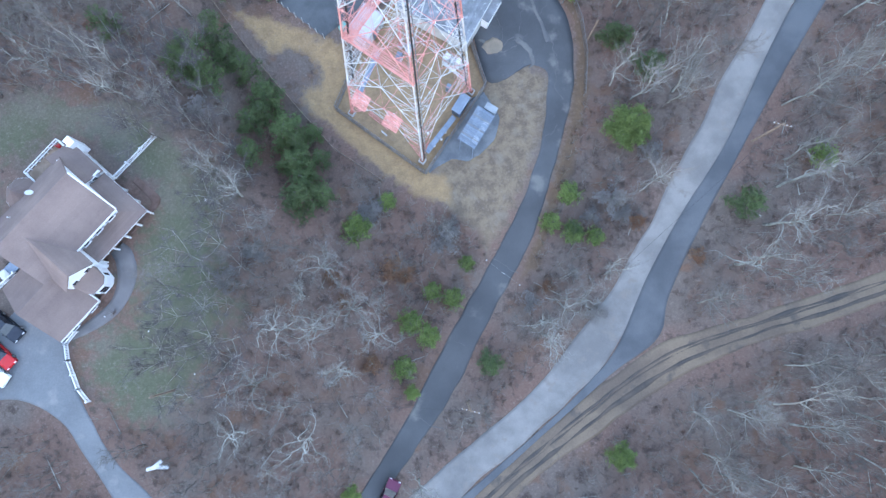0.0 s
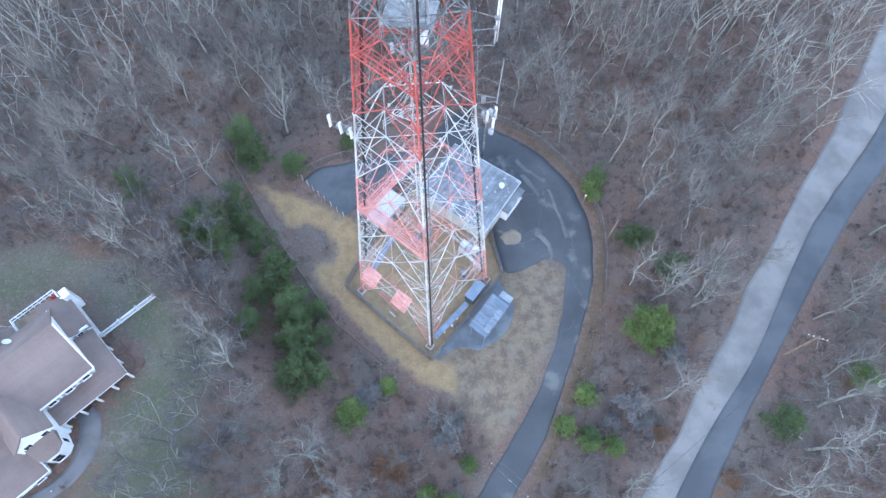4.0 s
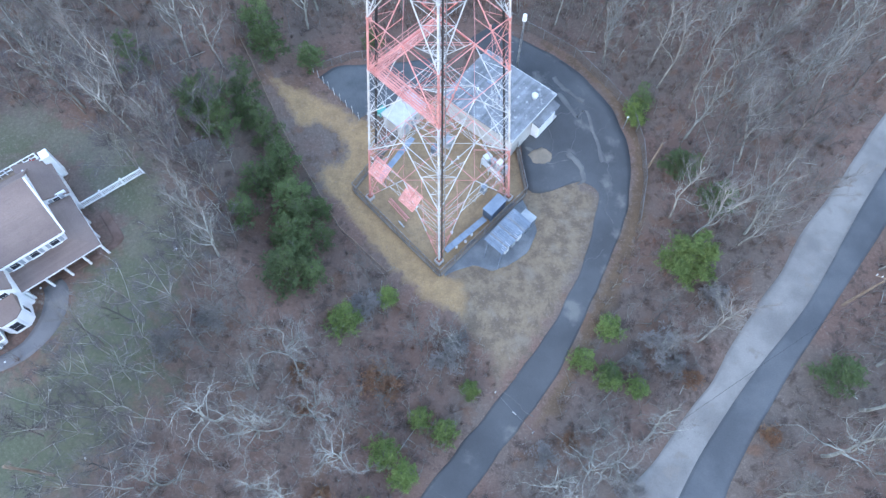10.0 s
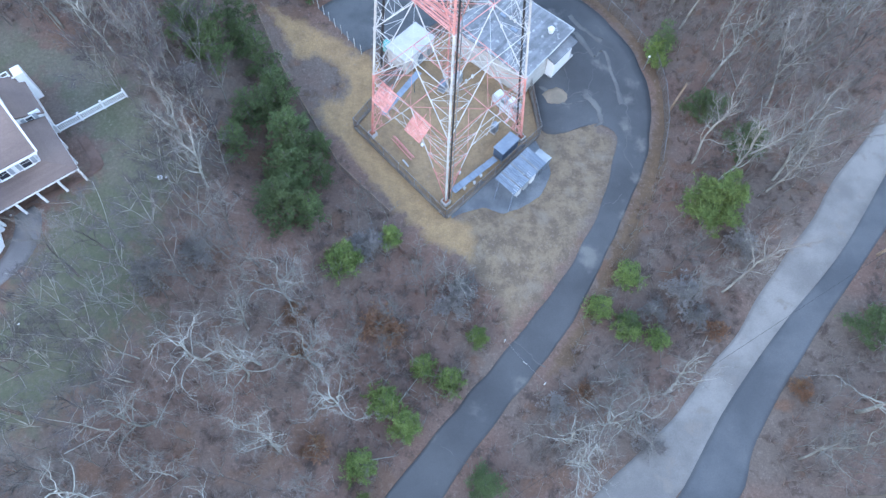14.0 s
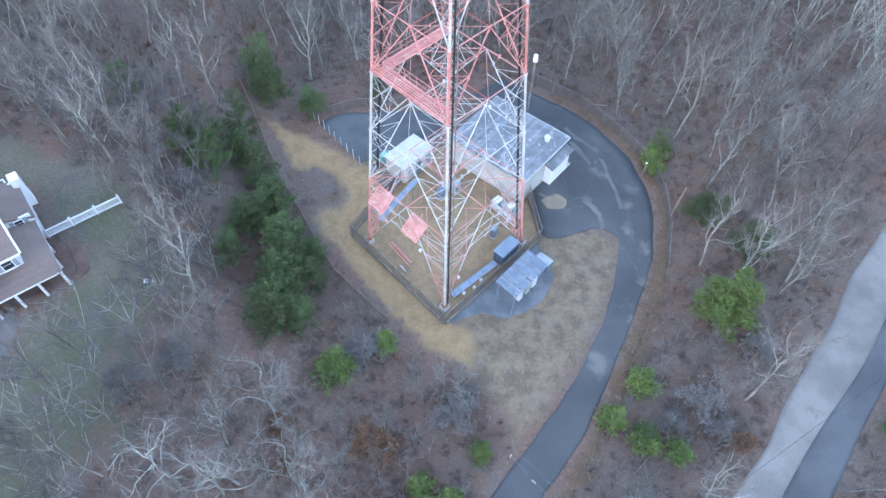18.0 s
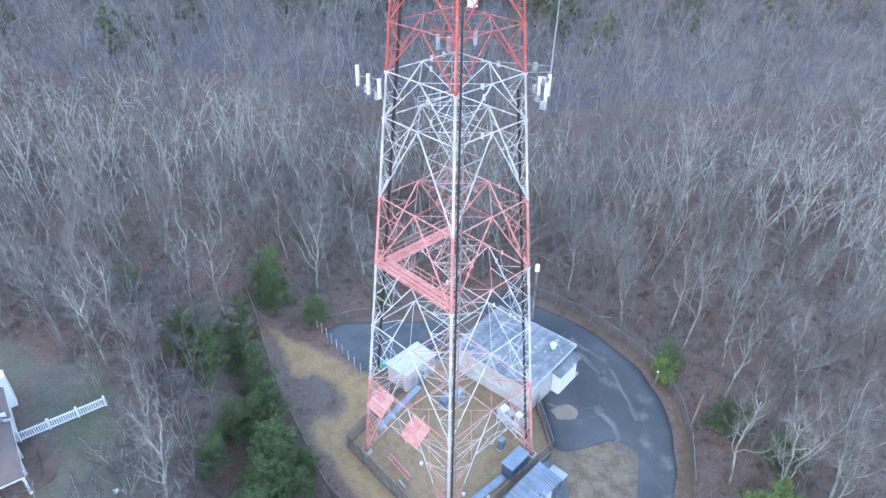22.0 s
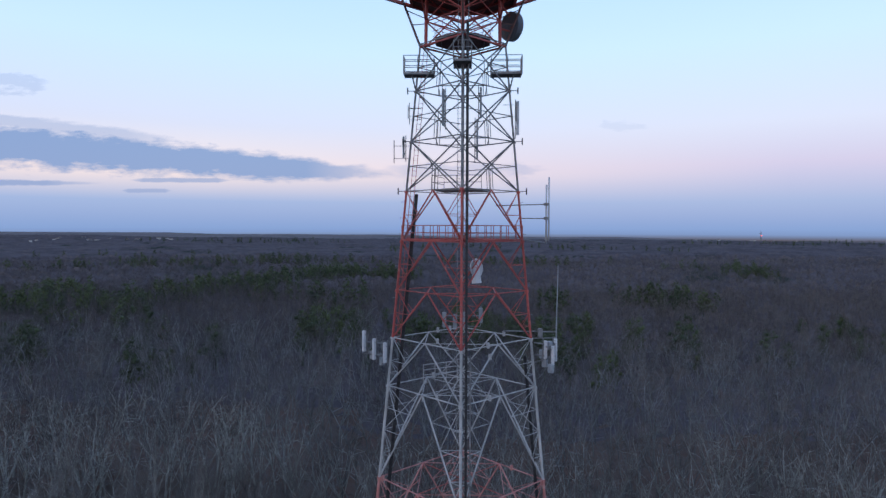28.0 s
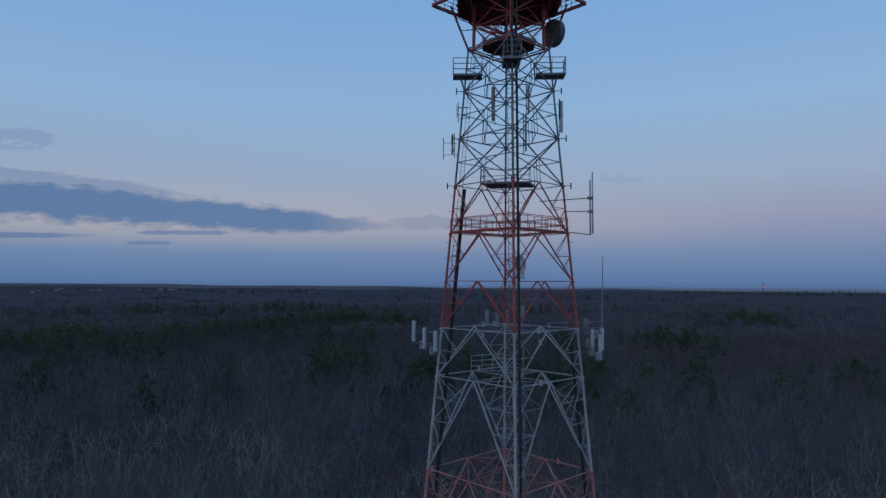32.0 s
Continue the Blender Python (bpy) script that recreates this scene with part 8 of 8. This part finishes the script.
# leaf-holding beeches and grey thickets under the bare trees
for k, (m_, label, name_, spots) in enumerate(((DRYLEAF, "low bush still holding dry brown leaves", "dry_leaf_bush", ((-7, -24.6, 1.15), (-5.8, -25.7, 0.9), (-15.6, -24.3, 0.7), (29.88, -24.36, 0.7), (15.05, -31.05, 0.6), (33.64, -8.39, 0.7), (-12.28, -37.64, 0.8), (36.97, -30.86, 0.7), (-14.72, -27.99, 0.6))),
                                               (THICKET, "pale grey leafless thicket", "grey_thicket", ((-8.7, -15.63, 1.0), (-10.49, -17.18, 0.8), (0.88, -21.99, 1.1), (2.28, -20.05, 0.8), (26.53, -20.16, 1.1), (27.98, -22.72, 0.8), (-29.73, 2.05, 0.9), (33.95, -14.46, 0.9), (11.97, -33.04, 0.8), (-29.18, -22.32, 0.9), (-24.93, -19.5, 0.9), (23.45, -22.07, 0.7), (21.5, -36.27, 0.8))))):
    wd, lf = pine(560 + k, 3.4, 2.3, 1.0, 420)
    made_ = None
    for x, y, s in spots:
        if made_ is None:
            made_ = thing(name_, (0, 0, 0), label, "shrub", "woodland shrubs")
            for nm, me in (("stem", as_mesh("stem", wd, GREYBARK)), ("crown", as_mesh("crown", lf, m_))):
                child = tagged(new(nm, me), kind="stuff")
                child.parent = made_
            ob = made_
        else:
            ob = copy_thing(made_, Matrix())
        ob.matrix_basis = pose(x, y, gz(x, y), 0, 0, (x * 53 + y * 17) % 360) @ Matrix.Scale(s, 4)
# evergreens scattered and massed in the far woods
def far_pine(seed, tufts, size):
    """A far evergreen of unit height: uneven puffs of needle tufts, close in the middle and loose outside, on a trunk."""
    r = np.random.default_rng(seed)
    v, f = [], []
    puffs = [(r.normal(0, 0.075), r.normal(0, 0.075), h, r.uniform(0.08, 0.12) * (1.25 - 0.5 * h)) for h in np.linspace(0.42, 0.84, 9)] + [(0, 0, 0.9, 0.07)]
    for px, py, pz, pr in puffs:
        bm = bmesh.new()
        bmesh.ops.create_icosphere(bm, subdivisions=1, radius=pr * 0.5)
        k = len(v)
        for q in bm.verts:
            v.append(np.array(q.co) * r.uniform(0.5, 1.3) + np.array((px, py, pz)))
        for q in bm.faces:
            f.append(tuple(x.index + k for x in q.verts))
        bm.free()
    for i in range(tufts):
        px, py, pz, pr = puffs[i % len(puffs)]
        d = r.normal(0, 1, 3)
        d /= np.linalg.norm(d)
        c = np.array((px, py, pz)) + d * pr * r.uniform(0.35, 1.25)
        e = (d + r.normal(0, 0.7, 3)) * size
        s = np.cross(e, r.normal(0, 1, 3))
        s *= size * 0.26 / (np.linalg.norm(s) + 1e-9)
        k = len(v)
        v.extend((c - s, c + s, c + e))
        f.append((k, k + 1, k + 2))
    tv, tf = [], []
    tube(tv, tf, [np.array((0, 0, -0.02)), np.array((0, 0, 0.8))], [0.014, 0.005], 3)
    n = len(v)
    return np.array(v + tv), np.array(f + [(a + n, b + n, c + n) for a, b, c in tf])


FP = [far_pine(600 + s, 700, 0.024) for s in range(6)]
FP2 = [far_pine(620 + s, 190, 0.034) for s in range(6)]
gx1, gy1 = [], []
# groves of pines: middle and number of trees
FAR_GROVES = ((-206, 232, 16), (-206, 255, 14), (-158, 238, 12), (-233, 314, 22), (-157, 271, 14), (-148, 289, 16), (-141, 327, 22), (-139, 361, 22), (-129, 402, 32), (-114, 438, 34), (-91, 452, 32), (-73, 444, 26), (-50, 440, 20), (-104, 294, 8), (-75, 253, 4), (-53, 259, 12), (119, 291, 8), (106, 303, 9), (111, 288, 7), (98, 314, 8), (48, 285, 9), (249, 532, 18), (241, 611, 14), (260, 522, 12), (-330, 620, 60), (-180, 640, 50), (60, 660, 30))
WEST_GROVES = ((-169, 224, 12), (-79, 116, 2), (-75.5, 104, 3), (-73, 133, 2), (-130, 128, 6), (-120, 121, 3), (-36, 167, 10), (-39, 144, 4), (-84, 103, 1), (-129, 176, 3), (-145, 165, 3), (-107, 166, 4), (-48, 139, 2), (-53, 177, 3), (-10, 190, 14))
EAST_GROVES = ((8, 215, 14), (35, 174, 5), (39, 132, 2), (58, 171, 2), (49, 191, 4), (24, 192, 9), (28, 160, 5), (79, 177, 2), (71, 156, 2), (98, 156, 2), (148, 209, 4), (149, 190, 5), (136, 174, 3), (30, 215, 10))
for cx, cy, n in FAR_GROVES + WEST_GROVES + EAST_GROVES:
    sy_ = 0.6 + 2.0 * math.sqrt(n)
    sx_ = sy_ * (4.5 if cy > 600 else 1.2)
    gx1.append(rg.normal(cx, sx_, n))
    gy1.append(rg.normal(cy, sy_, n))
gx1, gy1 = np.concatenate(gx1), np.concatenate(gy1)
ok = gy1 < 225
forest("pine_grove", gx1[ok], gy1[ok], FP, 17, "scattered dark green pines in the woods", FARNEEDLE, seed=14, lo=0.75, hi=1.2)
forest("pine_grove_behind", gx1[~ok], gy1[~ok], FP2, 18, "band of dark green pines across the far woods", FARNEEDLE, seed=16, lo=0.75, hi=1.25)
px_, py_ = rg.uniform(-1600, 1600, 1300), rg.uniform(800, 2200, 1300)
ok = (np.abs(px_) < 0.76 * py_) & (np.sin(px_ / 260 + 1) * np.sin(py_ / 170) > 0.3)
forest("pine_grove_far", px_[ok], py_[ok], FP2, 18, "distant dark pine stands", FARNEEDLE, seed=15)

# ---- far buildings on the horizon ----
def sheet_z(x, y):
    """Height of the ground sheet itself, between its far vertices."""
    i, j = int(np.searchsorted(LX, x)) - 1, int(np.searchsorted(LY, y)) - 1
    u, v = (x - LX[i]) / (LX[i + 1] - LX[i]), (y - LY[j]) / (LY[j + 1] - LY[j])
    return float(min(Zg[j, i], Zg[j, i + 1], Zg[j + 1, i], Zg[j + 1, i + 1]) * 0.3 + 0.7 * (Zg[j, i] * (1 - u) * (1 - v) + Zg[j, i + 1] * u * (1 - v) + Zg[j + 1, i] * (1 - u) * v + Zg[j + 1, i + 1] * u * v))


rf = random.Random(21)
for j in range(38):
    if j < 22:
        x, y = rf.uniform(-1650, -1050), rf.uniform(1750, 2600)
    else:
        x, y = rf.uniform(1150, 2100), rf.uniform(2950, 3900)
    z, w, h = sheet_z(x, y), rf.uniform(7, 14), rf.uniform(8.5, 11)
    ob = thing("far_building", (x, y, z), "tiny pale building far off among the woods", "building", "far buildings")
    part("walls", Geo().box((x, y, z + h / 2 - 10), (w, w * 0.7, h + 20), rf.uniform(0, 1)), WALLW, ob)
    part("roof", Geo().box((x, y, z + h + 0.6), (w * 1.05, w * 0.75, 1.3), 0.4), SHINGLE, ob)
z = sheet_z(1930, 4180)
mast = thing("far_mast", (1930, 4180, z), "thin lattice mast on the horizon with a red lamp", "mast")
part("mast", Geo().beam((1930, 4180, z), (1930, 4180, z + 70), 4, 4, 1.4).box((1930, 4180, z + 52), (18, 4, 3)), GALV, mast)
m_, t_, p_, _ = node_mat("red_warning_lamp")
p_.inputs["Emission Color"].default_value, p_.inputs["Emission Strength"].default_value = (1, 0.08, 0.05, 1), 6.0
p_.inputs["Base Color"].default_value = (0.5, 0.02, 0.02, 1)
part("warning_lamp", Geo().box((1930, 4174, z + 40), (5, 5, 5), 0, 0, 1), m_, mast)
